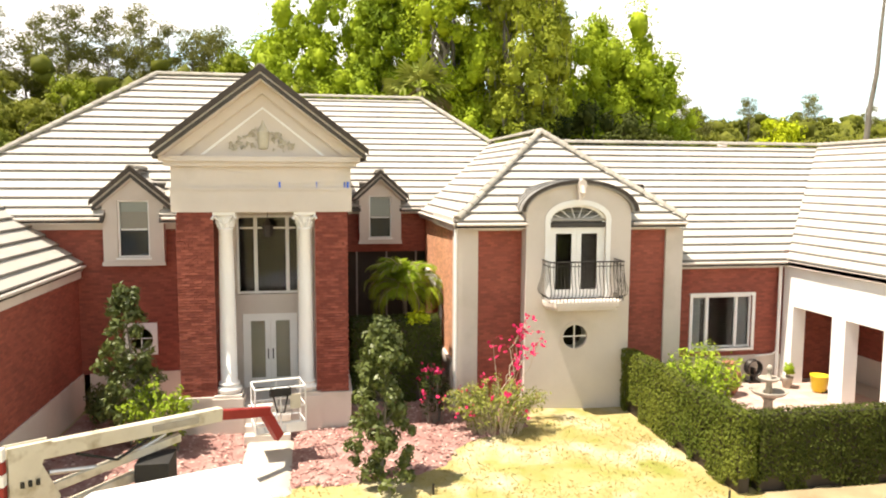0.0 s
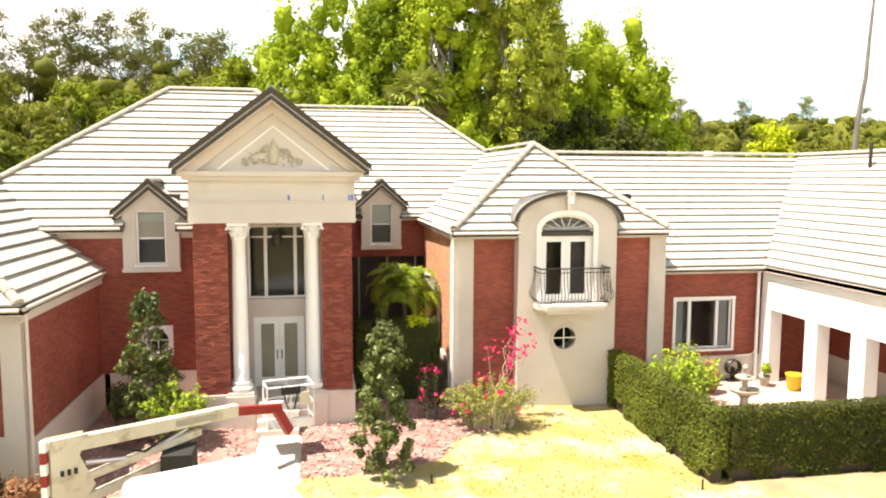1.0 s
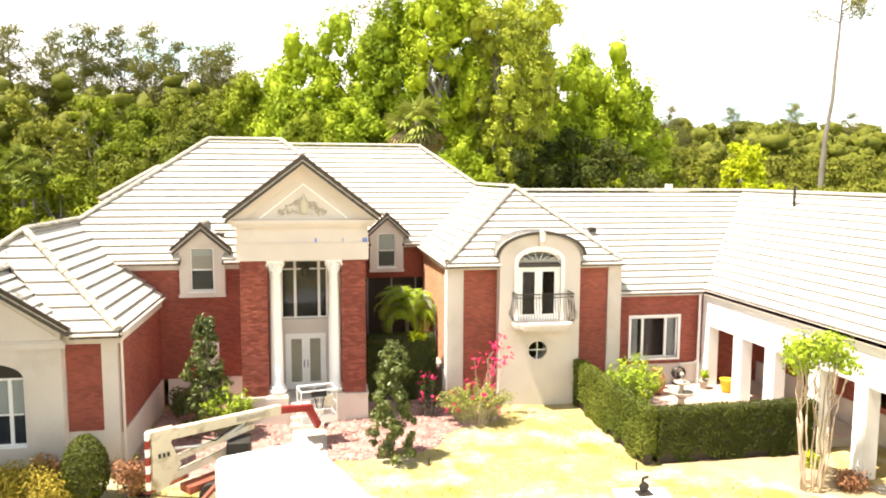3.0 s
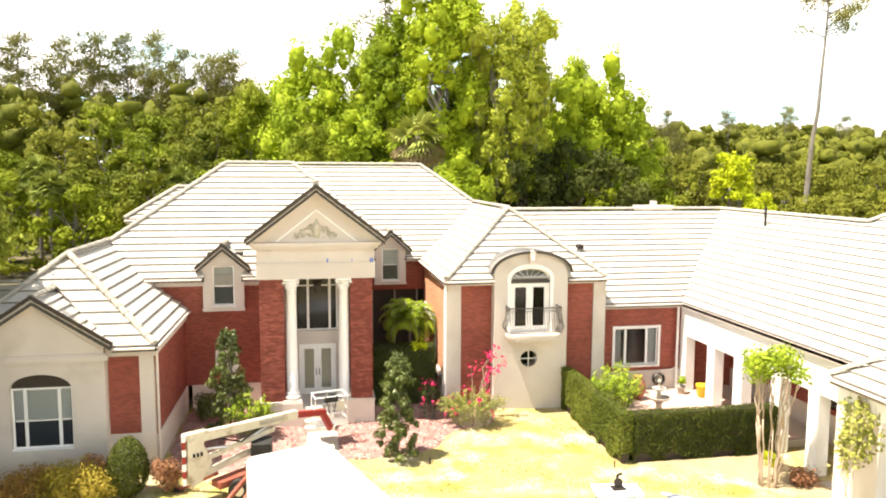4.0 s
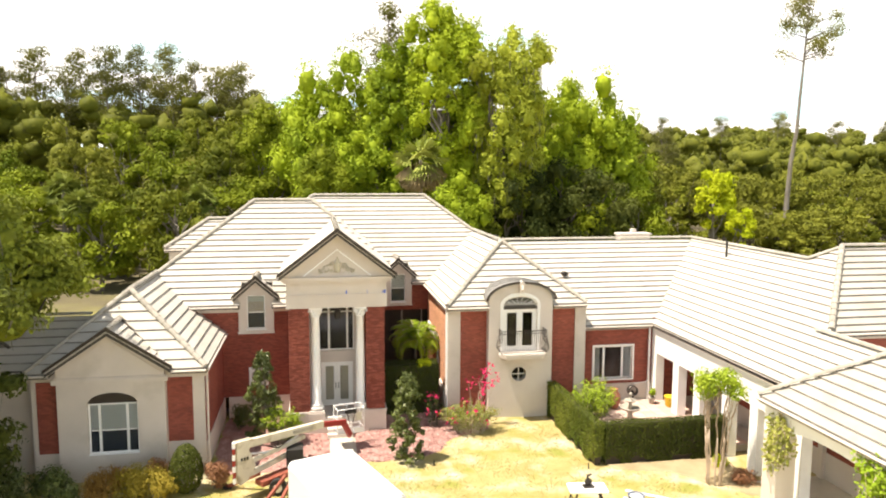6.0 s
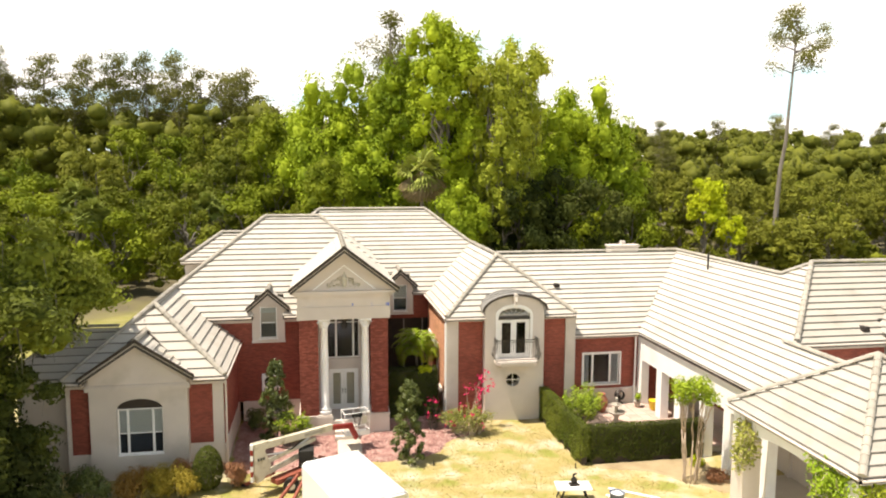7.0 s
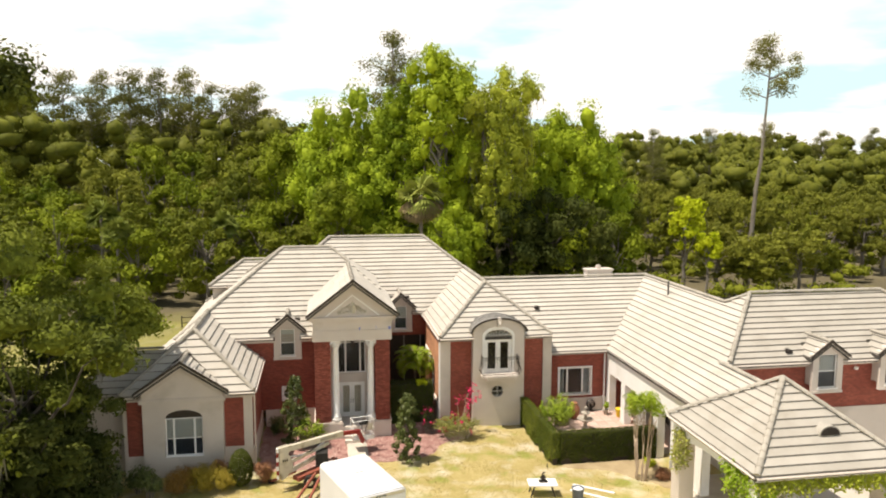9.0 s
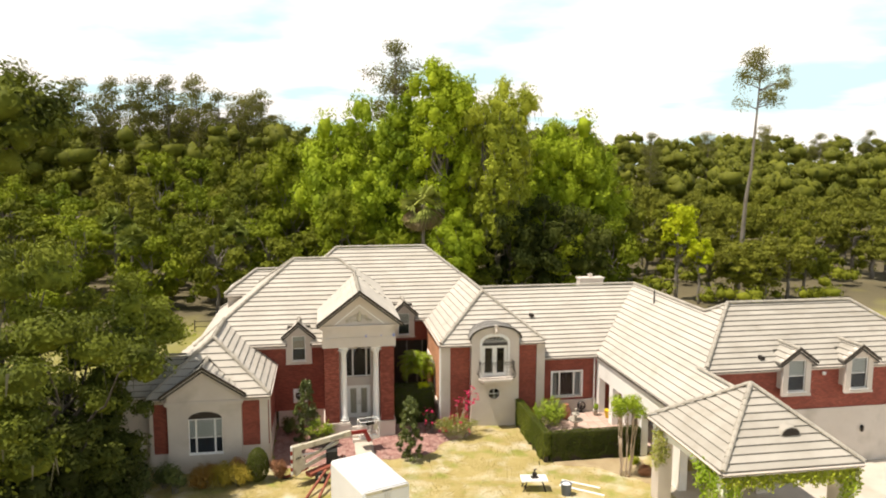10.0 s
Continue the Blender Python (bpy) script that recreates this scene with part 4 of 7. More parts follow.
def lay_caps():
    bm = bmesh.new()
    n, L = 6, 0.44
    ends = []
    for y, r in ((0, 0.125), (L, 0.105)):
        ends.append([bm.verts.new((r * 1.1 * math.cos(math.pi * k / n), y, r * math.sin(math.pi * k / n) - 0.03)) for k in range(n + 1)])
    for k in range(n):
        bm.faces.new((ends[0][k], ends[1][k], ends[1][k + 1], ends[0][k + 1]))
    bm.faces.new(ends[0])
    bmesh.ops.recalc_face_normals(bm, faces=bm.faces)
    me = bpy.data.meshes.new("ridge_tile")
    bm.to_mesh(me)
    bm.free()
    me.materials.append(M_CAP)
    for roof, a, b in CAP_LINES:
        d = b - a
        steps = max(1, round(d.length / 0.40))
        along = d.normalized()
        side = along.cross(Vector((0, 0, 1))).normalized()
        up = side.cross(along)
        turn = Matrix((side, along, up)).transposed().to_4x4()
        for k in range(steps):
            ob = new("ridge_tile", me)
            ob.parent = roof
            ob.matrix_basis = Matrix.Translation(a + d * (k / steps) + up * 0.02) @ turn


def eave_trim(roof, *pts, out=(0, -1), gutter=True):
    """Fascia and gutter below an eave line; out: the way it faces."""
    for a, b in zip(pts, pts[1:]):
        a, b = Vector(a), Vector(b)
        o = Vector((*out, 0))
        bm = bmesh.new()
        v = []
        for p in (a, b):
            for d, z in ((0.0, -0.26), (0.0, -0.08), (-0.55, -0.08), (-0.55, -0.26)):
                v.append(bm.verts.new(p + o * d + Vector((0, 0, z))))
        for i in range(4):
            j = (i + 1) % 4
            bm.faces.new((v[i], v[j], v[4 + j], v[4 + i]))
        bm.faces.new(v[:4]), bm.faces.new(v[4:])
        part("eave_board", bm, M_STUCCO, roof, "cream eave board")
        if gutter:
            g = o * 0.055
            part("gutter", tube(bmesh.new(), [a + g + Vector((0, 0, -0.12)), b + g + Vector((0, 0, -0.12))], 0.05, 8), M_STUCCO, roof, "cream gutter")


def gable_roof(roof, xc, half, apex, eave, y0, y1, rake=True, course=COURSE, t=0.20):
    """A ridge along y over xc; its gable end at y0."""
    p = (apex - eave) / half
    slope(roof, (xc + half, y0, eave), (-1, 0), p, [(xc + half, y0), (xc + half, y1), (xc, y1), (xc, y0)], course)
    slope(roof, (xc - half, y0, eave), (1, 0), p, [(xc - half, y0), (xc, y0), (xc, y1), (xc - half, y1)], course)
    caps(roof, (xc, y0, apex + 0.03), (xc, y1, apex + 0.03))
    if rake:
        bm = bmesh.new()
        ring_strip(bm, [(xc - half - 0.06, eave + 0.06), (xc, apex + 0.12), (xc + half + 0.06, eave + 0.06)],
                   [(xc - half - 0.06, eave + 0.06 - t), (xc, apex + 0.12 - t * 1.15), (xc + half + 0.06, eave + 0.06 - t)], y0 - 0.05, y0 + 0.03)
        part("rake_board", bm, M_DARKTRIM, roof, "dark brown rake trim")
        bm = bmesh.new()
        ring_strip(bm, [(xc - half, eave - 0.03), (xc, apex - 0.03), (xc + half, eave - 0.03)],
                   [(xc - half + 0.12, eave - 0.17), (xc, apex - 0.27), (xc + half - 0.12, eave - 0.17)], y0 + 0.035, y0 + 0.5)
        part("rake_soffit", bm, M_STUCCO, roof, "cream soffit")


def roof_part(name, label):
    r = new(name)
    r.empty_display_size = 0.2
    r.parent = house
    r.matrix_parent_inverse = Matrix.Translation(-house.location)
    return tagged(r, label)


R = roof_part("main_roof", "pale cream tiled hip roof")
ME, MR, MP = 21.25, 27.45, 0.779        # eave, ridge and pitch of the main roof
slope(R, (-11.92, ME, 5.55), (0, 1), MP, [(-11.92, ME), (-6.03, ME), (-6.03, MR), (-5.72, MR)])
slope(R, (-11.92, ME, 5.55), (0, 1), MP, [(-6.03, 22.5), (-4.51, 22.5), (-4.51, MR), (-6.03, MR)])
slope(R, (-11.92, ME, 5.55), (0, 1), MP, [(-4.51, ME), (0.8, ME), (0.8, 24.2), (-2.5, MR), (-4.51, MR)])
slope(R, (0.8, ME, 7.81), (-1, 0), MP, [(0.8, 24.2), (0.8, 30.7), (-2.5, MR)])
slope(R, (-11.92, ME, 5.55), (1, 0), MP, [(-11.92, ME), (-5.72, MR), (-11.92, 33.65)])
slope(R, (-11.92, 33.65, 5.55), (0, -1), MP, [(-11.92, 33.65), (-5.72, MR), (-2.5, MR), (0.8, 30.7), (0.8, 33.65)])
caps(R, (-11.87, ME + 0.05, 5.6), (-5.72, MR, 10.38), (-2.5, MR, 10.38), (-1.34, 26.3, 9.48))
caps(R, (-11.87, 33.6, 5.6), (-5.72, MR, 10.38))
eave_trim(R, (-8.5, ME, 5.55), (-6.11, ME, 5.55))
eave_trim(R, (-4.43, ME, 5.55), (-3.7, ME, 5.55))
R = roof_part("rear_roof", "pale cream tiled hip roof")
RE, RR, RZ, RT = 27.7, 33.9, 5.55, 10.38
p = (RT - RZ) / (RR - RE)
slope(R, (0, RE, RZ), (0, 1), p, [(-8.7, RE), (1.68, RE), (1.68, RR), (-2.5, RR)])
slope(R, (0, RE, RZ), (0, 1), p, [(1.68, 28.95), (3.20, 28.95), (3.20, RR), (1.68, RR)])
slope(R, (0, RE, RZ), (0, 1), p, [(3.20, RE), (11.1, RE), (4.9, RR), (3.20, RR)])
slope(R, (11.1, RE, RZ), (-1, 0), p, [(11.1, RE), (11.1, 40.1), (4.9, RR)])
slope(R, (0, 40.1, RZ), (0, -1), p, [(-8.7, 40.1), (-2.5, RR), (4.9, RR), (11.1, 40.1)])
slope(R, (-8.7, RE, RZ), (1, 0), p, [(-8.7, RE), (-2.5, RR), (-8.7, 40.1)])
caps(R, (-8.7, RE, RZ + 0.04), (-2.5, RR, RT + 0.04), (4.9, RR, RT + 0.04), (11.1, RE, RZ + 0.04))
eave_trim(R, (3.28, RE, RZ), (4.3, RE, RZ))
R = roof_part("rear_left_roof", "pale cream tiled low hip roof")
slope(R, (-10.95, 29.0, 7.55), (0, 1), 0.7, [(-10.95, 29.0), (-5, 29.0), (-5, 31.2), (-8.75, 31.2)])
slope(R, (-10.95, 29.0, 7.55), (1, 0), 0.7, [(-10.95, 29.0), (-8.75, 31.2), (-10.95, 33.4)])
caps(R, (-10.95, 29.0, 7.58), (-8.75, 31.2, 9.12), (-5, 31.2, 9.12))
eave_trim(R, (-10.95, 29.0, 7.55), (-5, 29.0, 7.55))
part("rear_left_wall", boxes((-10.75, -5, 29.3, 33.2, 5, 7.5)), M_STUCCO, house, "cream stucco wall")
R = roof_part("left_wing_roof", "pale cream tiled hip roof with a front gable")
WX0, WX1, WY, WZ = -13.6, -6.75, 15.2, 4.15      # eaves of the wing
wm, wh = (WX0 + WX1) / 2, (WX1 - WX0) / 2
wp, wy = 0.82, 15.2 + 2.75
wt = WZ + wp * wh
slope(R, (WX1, WY, WZ), (-1, 0), wp, [(WX1, WY), (WX1, 21.7), (-8.4, 21.7), (wm, 23.4), (wm, wy)])
slope(R, (WX0, WY, WZ), (1, 0), wp, [(WX0, WY), (wm, wy), (wm, 24.9), (WX0, 24.9)])
for plan in ([(WX0, WY), (-12.72, WY), (-10.43, 17.1), (wm, wy)], [(-8.14, WY), (WX1, WY), (wm, wy), (-10.43, 17.1)]):
    slope(R, (wm, WY, WZ), (0, 1), (wt - WZ) / (wy - WY), plan)
caps(R, (WX1 - 0.03, WY + 0.05, WZ + 0.04), (wm, wy, wt + 0.04), (wm, 23.2, wt + 0.04))
caps(R, (WX0 + 0.05, WY + 0.05, WZ + 0.04), (wm, wy, wt + 0.04))
eave_trim(R, (WX1, WY + 0.07, WZ), (WX1, 21.65, WZ), out=(1, 0))
eave_trim(R, (-8.2, WY, WZ), (WX1, WY, WZ))
eave_trim(R, (WX0, WY, WZ), (-12.7, WY, WZ))
gable_roof(R, -10.43, 2.33, 5.84, 4.27, 14.98, 17.3, t=0.13)
R = roof_part("annex_roof", "pale cream tiled low hip roof in the oak's shade")
slope(R, (-16.1, 15.8, 4.15), (0, 1), 0.8, [(-16.1, 15.8), (-13.4, 15.8), (-11.7, 18.0), (-13.9, 18.0)])
slope(R, (-16.1, 15.8, 4.15), (1, 0), 0.8, [(-16.1, 15.8), (-13.9, 18.0), (-16.1, 20.2)])
slope(R, (-16.1, 20.2, 4.15), (0, -1), 0.8, [(-16.1, 20.2), (-13.9, 18.0), (-11.7, 18.0), (-11.7, 20.2)])
caps(R, (-16.05, 15.85, 4.19), (-13.9, 18.0, 5.94), (-11.8, 18.0, 5.94))
eave_trim(R, (-16.1, 15.8, 4.15), (-13.65, 15.8, 4.15))
part("annex_wall", boxes((-15.7, -13.55, 16.3, 19.7, B, 3.98)), M_STUCCO, house, "cream stucco wall")
R = roof_part("portico_roof", "pale cream tiled gable roof over the portico")
gable_roof(R, -1.36, 2.66, 9.36, 7.32, 18.37, 26.3, t=0.155)
for nm, xc, y, eave, apex, half, back in (("dormer_roof", -5.27, 21.3, 5.90, 6.84, 1.08, 24.4), ("dormer_roof", 2.44, 27.4, 5.90, 6.84, 1.04, 30.4),
                                          ("garage_dormer_roof", 23.26, 10.02, 6.06, 6.86, 1.12, 12.7), ("garage_dormer_roof", 27.29, 10.02, 6.06, 6.86, 1.12, 12.7)):
    R = roof_part(nm, "small pale tiled gable roof with dark trim")
    gable_roof(R, xc, half, apex, eave, y, back, t=0.14)
R = roof_part("tower_roof", "pale cream tiled hip roof")
TX0, TX1, TE, TZ = 4.03, 11.27, 20.0, 5.40       # eaves of the tower block
tx, ty_, tz = 7.7, 23.75, 8.25
slope(R, (TX0, TE, TZ), (0, 1), (tz - TZ) / (ty_ - TE), [(TX0, TE), (TX1, TE), (tx, ty_)])
slope(R, (TX0, TE, TZ), (1, 0), (tz - TZ) / (tx - TX0), [(TX0, TE), (tx, ty_), (tx, 31.6), (TX0, 31.6)])
slope(R, (TX1, TE, TZ), (-1, 0), (tz - TZ) / (TX1 - tx), [(TX1, TE), (TX1, 27), (tx, 27), (tx, ty_)])
caps(R, (TX0 + 0.02, TE + 0.03, TZ + 0.04), (tx, ty_, tz + 0.04), (tx, 31.0, tz + 0.04))
caps(R, (TX1 - 0.02, TE + 0.03, TZ + 0.04), (tx, ty_, tz + 0.04))
eave_trim(R, (TX0, TE, TZ), (6.2, TE, TZ))
eave_trim(R, (9.5, TE, TZ), (TX1, TE, TZ))
eave_trim(R, (TX0, TE + 0.07, TZ), (TX0, 28.2, TZ), out=(-1, 0))
R = roof_part("right_wing_roof", "pale cream tiled roof")
GE, GR, GX, GZ = 20.7, 26.36, 15.25, 4.05       # eave, ridge, arcade eave, eave height
gx_, gz_ = 20.43, 8.03
slope(R, (11.0, GE, GZ), (0, 1), (gz_ - GZ) / (GR - GE), [(11.0, GE), (GX, GE), (gx_, GR), (7.8, GR), (7.8, 24.6), (11.0, 22.2)])
slope(R, (GX, GE, GZ), (1, 0), (gz_ - GZ) / (gx_ - GX), [(GX, GE), (GX, 8.2), (17.5, 5.95), (17.5, 10.2), (17.68, 10.42), (21.28, 14.54), (gx_, 15.6), (gx_, GR)])
slope(R, (19.75, 11.2, GZ), (-1, 0), (gz_ - GZ) / (gx_ - GX), [(19.75, 8.2), (19.75, 11.2), (17.5, 11.2), (17.5, 5.95)])
caps(R, (17.5, 11.0, 5.80), (17.5, 6.1, 5.80))
slope(R, (8.2, 32.0, GZ), (0, -1), 0.705, [(8.2, GR), (gx_, GR), (25.8, 32.0), (8.2, 32.0)])
slope(R, (25.8, 32.0, GZ), (-1, 0), 0.741, [(25.8, 32.0), (gx_, GR), (gx_, 15.6), (25.8, 15.6)])
caps(R, (7.9, GR, gz_ + 0.02), (gx_, GR, gz_ + 0.02), (gx_, 15.6, gz_ + 0.02), (21.28, 14.6, 8.66))
eave_trim(R, (11.3, GE, GZ), (GX, GE, GZ))
eave_trim(R, (GX, GE, GZ), (GX, 8.9, GZ), out=(-1, 0), gutter=False)
R = roof_part("garage_roof", "pale cream tiled hip roof")
QE, QR, QX0, QX1, QZ, QT = 10.4, 14.56, 17.67, 33.9, 5.80, 8.70
qp, ql, qr = (QT - QZ) / (QR - QE), 21.3, 29.8
slope(R, (QX0, QE, QZ), (0, 1), qp, [(QX0, QE), (22.44, QE), (22.44, QR), (ql, QR)])
for a, b in ((22.44, 24.08), (26.47, 28.11)):
    slope(R, (QX0, QE, QZ), (0, 1), qp, [(a, 11.45), (b, 11.45), (b, QR), (a, QR)])
slope(R, (QX0, QE, QZ), (0, 1), qp, [(24.08, QE), (26.47, QE), (26.47, QR), (24.08, QR)])
slope(R, (QX0, QE, QZ), (0, 1), qp, [(28.11, QE), (QX1, QE), (qr, QR), (28.11, QR)])
slope(R, (QX1, QE, QZ), (-1, 0), (QT - QZ) / (QX1 - qr), [(QX1, QE), (QX1, 18.7), (qr, QR)])
slope(R, (QX0, 18.7, QZ), (0, -1), qp, [(21.0, 18.7), (ql, QR), (qr, QR), (QX1, 18.7)])
caps(R, (QX0 + 0.05, QE + 0.05, QZ + 0.12), (ql, QR, QT + 0.06), (qr, QR, QT + 0.04), (QX1 - 0.05, QE + 0.05, QZ + 0.04))
for a, b in ((QX0, 22.38), (24.14, 26.41), (28.17, QX1)):
    eave_trim(R, (a, QE, QZ), (b, QE, QZ))

# roof fittings
part("vent_pipe", tube(bmesh.new(), [(19.71, 21.29, 7.4), (19.71, 21.29, 8.36)], 0.06), M_BLACK, house, "black vent pipe")
for px, py, pz in ((11.4, 23.75, 6.25), (21.4, 10.9, 6.12)):
    bm = bmesh.new()
    prism(bm, [(px - 0.16, pz), (px + 0.16, pz), (px + 0.1, pz + 0.2), (px - 0.1, pz + 0.2)], py - 0.15, py + 0.25)
    part("roof_vent", bm, M_IRON, house, "dark roof vent")
bm = boxes((17.02, 19.02, 29.1, 29.9, 5, 7.96), (16.95, 19.1, 29.03, 29.97, 7.96, 8.08), (17.9, 18.2, 29.4, 29.7, 8.08, 8.34))
part("chimney", bm, M_STUCCO, house, "low cream chimney")

# dark panels added behind the glass; the rooms' dimness is put into their colour
part("room_partition", boxes((-3.4, 0.5, 23.5, 23.6, 0.5, 5.6), (-3.4, 0.5, 21.8, 23.6, 0.42, 0.5)), M_ROOM, house, "dark panel added behind the glass for a dim room")
part("room_partition", boxes((4.6, 11.0, 22.6, 22.7, B, 5.2), (4.6, 11.0, 20.65, 22.6, 2.5, 2.6)), M_ROOM, house, "dark panel added behind the glass for a dim room")
part("room_partition", boxes((11.7, 15.2, 23.2, 23.3, B, 4.6), (11.7, 15.2, 21.3, 23.2, 0, 0.08)), M_ROOM, house, "dark panel added behind the glass for a dim room")
part("room_partition", boxes((-13.0, -7.2, 18.0, 18.1, B, 4.0), (-13.0, -7.2, 15.8, 18.0, 0, 0.08)), M_ROOM, house, "dark panel added behind the glass for a dim room")

# balcony
bm = bmesh.new()
out = [(bay_c - 1.12, BY), (bay_c - 1.2, BY - 0.42), (bay_c - 0.95, BY - 0.82), (bay_c + 0.98, BY - 0.82), (bay_c + 1.26, BY - 0.42), (bay_c + 1.2, BY)]
for z0, z1, g in ((2.90, 3.02, 0.0), (2.78, 2.90, 0.07)):
    a = [bm.verts.new((bay_c + (x - bay_c) * (1 - g), BY + (y - BY) * (1 - g), z0)) for x, y in out]
    b = [bm.verts.new((bay_c + (x - bay_c) * (1 - g), BY + (y - BY) * (1 - g), z1)) for x, y in out]
    bm.faces.new(a[::-1]), bm.faces.new(b)
    for i in range(6):
        j = (i + 1) % 6
        bm.faces.new((a[i], a[j], b[j], b[i]))
part("balcony_slab", bm, M_STUCCO, house, "cream balcony slab")
line = [Vector((x, y, 0)) for x, y in [(bay_c - 1.12, BY), (bay_c - 1.12, BY - 0.72), (bay_c + 1.15, BY - 0.72), (bay_c + 1.15, BY)]]
bm = bmesh.new()
tube(bm, [p + Vector((0, 0, 4.21)) for p in line], 0.022, 6)
rail = part("balcony_railing", bm, M_IRON, house, "dark wrought-iron railing with bellied bars")
part("lower_rail", tube(bmesh.new(), [p + Vector((0, 0, 3.14)) for p in line], 0.018, 6), M_IRON, rail)
part("upper_rail", tube(bmesh.new(), [p + Vector((0, 0, 4.08)) for p in line], 0.014, 6), M_IRON, rail)
for a, b, n, o in ((line[0], line[1], 5, Vector((-1, 0, 0))), (line[1], line[2], 21, Vector((0, -1, 0))), (line[2], line[3], 5, Vector((1, 0, 0)))):
    for k in range(n + 1):
        p = a + (b - a) * k / n
        part("baluster", tube(bmesh.new(), [p + Vector((0, 0, 4.21)), p + Vector((0, 0, 3.94)), p + o * 0.05 + Vector((0, 0, 3.62)), p + o * 0.15 + Vector((0, 0, 3.39)), p + o * 0.12 + Vector((0, 0, 3.24)), p + Vector((0, 0, 3.14)), p + Vector((0, 0, 3.02))],
                              0.011, 5), M_IRON, rail)

# hanging lantern in the portico
bm = tube(bmesh.new(), [(-1.36, 19.95, 5.72), (-1.36, 19.95, 5.45)], 0.012, 5)
lathe(bm, [(0.03, 4.96), (0.12, 5.02), (0.16, 5.3), (0.05, 5.44), (0.02, 5.47)], (-1.36, 19.95, 0), 6)
tagged(part("lantern", bm, M_IRON), "dark hanging porch lantern on a rod", "lantern")

# porte-cochere
PX0, PX1, PY0, PY1, PZ, PA = 13.46, 20.40, 1.37, 8.61, 4.05, 6.75
pc = roof_part("carport_roof", "pale cream tiled pyramid roof")
xm, ym = (PX0 + PX1) / 2, (PY0 + PY1) / 2
pw, pd = (PA - PZ) / (xm - PX0), (PA - PZ) / (ym - PY0)
slope(pc, (PX0, PY0, PZ), (1, 0), pw, [(PX0, PY0), (xm, ym), (PX0, PY1)])
slope(pc, (PX1, PY0, PZ), (-1, 0), pw, [(PX1, PY0), (PX1, PY1), (xm, ym)])
slope(pc, (PX0, PY0, PZ), (0, 1), pd, [(PX0, PY0), (PX1, PY0), (xm, ym)])
slope(pc, (PX0, PY1, PZ), (0, -1), pd, [(PX0, PY1), (xm, ym), (PX1, PY1)])
for cx, cy in ((PX0, PY0), (PX1, PY0), (PX0, PY1), (PX1, PY1)):
    caps(pc, (cx, cy, PZ + 0.04), (xm, ym, PA + 0.04))
eave_trim(pc, (PX0, PY1, PZ), (PX0, PY0 + 0.07, PZ), out=(-1, 0))
eave_trim(pc, (PX0, PY0, PZ), (PX1, PY0, PZ))
CX0, CX1, CY0, CY1, CS, CT = PX0 + 0.22, PX1 - 0.22, PY0 + 0.25, PY1 - 0.1, 2.75, 3.86   # pillars' outer faces, springing and top of the beams
for x0, y0 in ((CX0, CY1 - 0.8), (CX0, CY0), (CX1 - 0.75, CY0), (CX1 - 0.75, CY1 - 0.8)):
    part("carport_pillar", boxes((x0, x0 + 0.75, y0, y0 + 0.8, B, CS)), M_STUCCO, house, "cream stucco pillar")
cy_mid, cx_mid = (CY0 + CY1) / 2, (CX0 + CX1) / 2
for x0 in (CX0, CX1 - 0.45):
    bm = bmesh.new()
    prism(bm, [(CY0, CT), (CY0, CS)] + arc(cy_mid, CS, (CY1 - CY0) / 2 - 0.8, 0.62, 180, 0, 18) + [(CY1, CS), (CY1, CT)], 0, 0.45)
    for v in bm.verts:
        v.co = Vector((x0 + v.co.y, v.co.x, v.co.z))
    part("carport_arch", bm, M_WHITE, house, "white arched beam")
bm = bmesh.new()
prism(bm, [(CX0 + 0.45, CT), (CX0 + 0.45, CS)] + arc(cx_mid, CS, (CX1 - CX0) / 2 - 0.75, 0.62, 180, 0, 18) + [(CX1 - 0.45, CS), (CX1 - 0.45, CT)], CY0, CY0 + 0.45)
part("carport_arch", bm, M_STUCCO, house, "cream arched beam")
part("carport_ceiling", boxes((CX0 + 0.45, CX1 - 0.45, CY0 + 0.45, CY1, CT - 0.08, CT)), M_WHITE, house, "white carport ceiling")
# half-round louvred vent in the front slope
vy, vz = PY0 + 1.25, PZ + pd * 1.25
bm = bmesh.new()
prism(bm, arc(17.55, vz - 0.02, 0.50, 0.42, 180, 0, 14), vy, vy + 1.1)
vent = part("eyebrow_vent", bm, M_TILE_DARKER, house, "half-round roof vent with dark louvres")
part("louvre_back", prism(bmesh.new(), arc(17.55, vz, 0.43, 0.35, 180, 0, 14), vy - 0.012, vy - 0.004), M_DARKTRIM, vent, "dark vent opening")
for k in range(4):
    half = 0.42 * math.sqrt(max(0.05, 1 - ((0.05 + 0.08 * k) / 0.36) ** 2))
    part("louvre", boxes((17.55 - half, 17.55 + half, vy - 0.04, vy - 0.014, vz + 0.04 + 0.08 * k, vz + 0.065 + 0.08 * k)), M_IRON, vent, "thin dark louvre")


# ---- plants ----
def quads(name, v):
    """A mesh of loose four-cornered leaves from an array (n, 4, 3)."""
    n = len(v)
    me = bpy.data.meshes.new(name)
    me.vertices.add(4 * n)
    me.vertices.foreach_set("co", v.reshape(-1))
    me.loops.add(4 * n)
    me.loops.foreach_set("vertex_index", np.arange(4 * n, dtype=np.int32))
    me.polygons.add(n)
    me.polygons.foreach_set("loop_start", np.arange(0, 4 * n, 4, dtype=np.int32))
    me.polygons.foreach_set("loop_total", np.full(n, 4, dtype=np.int32))
    me.update(calc_edges=True)
    return me


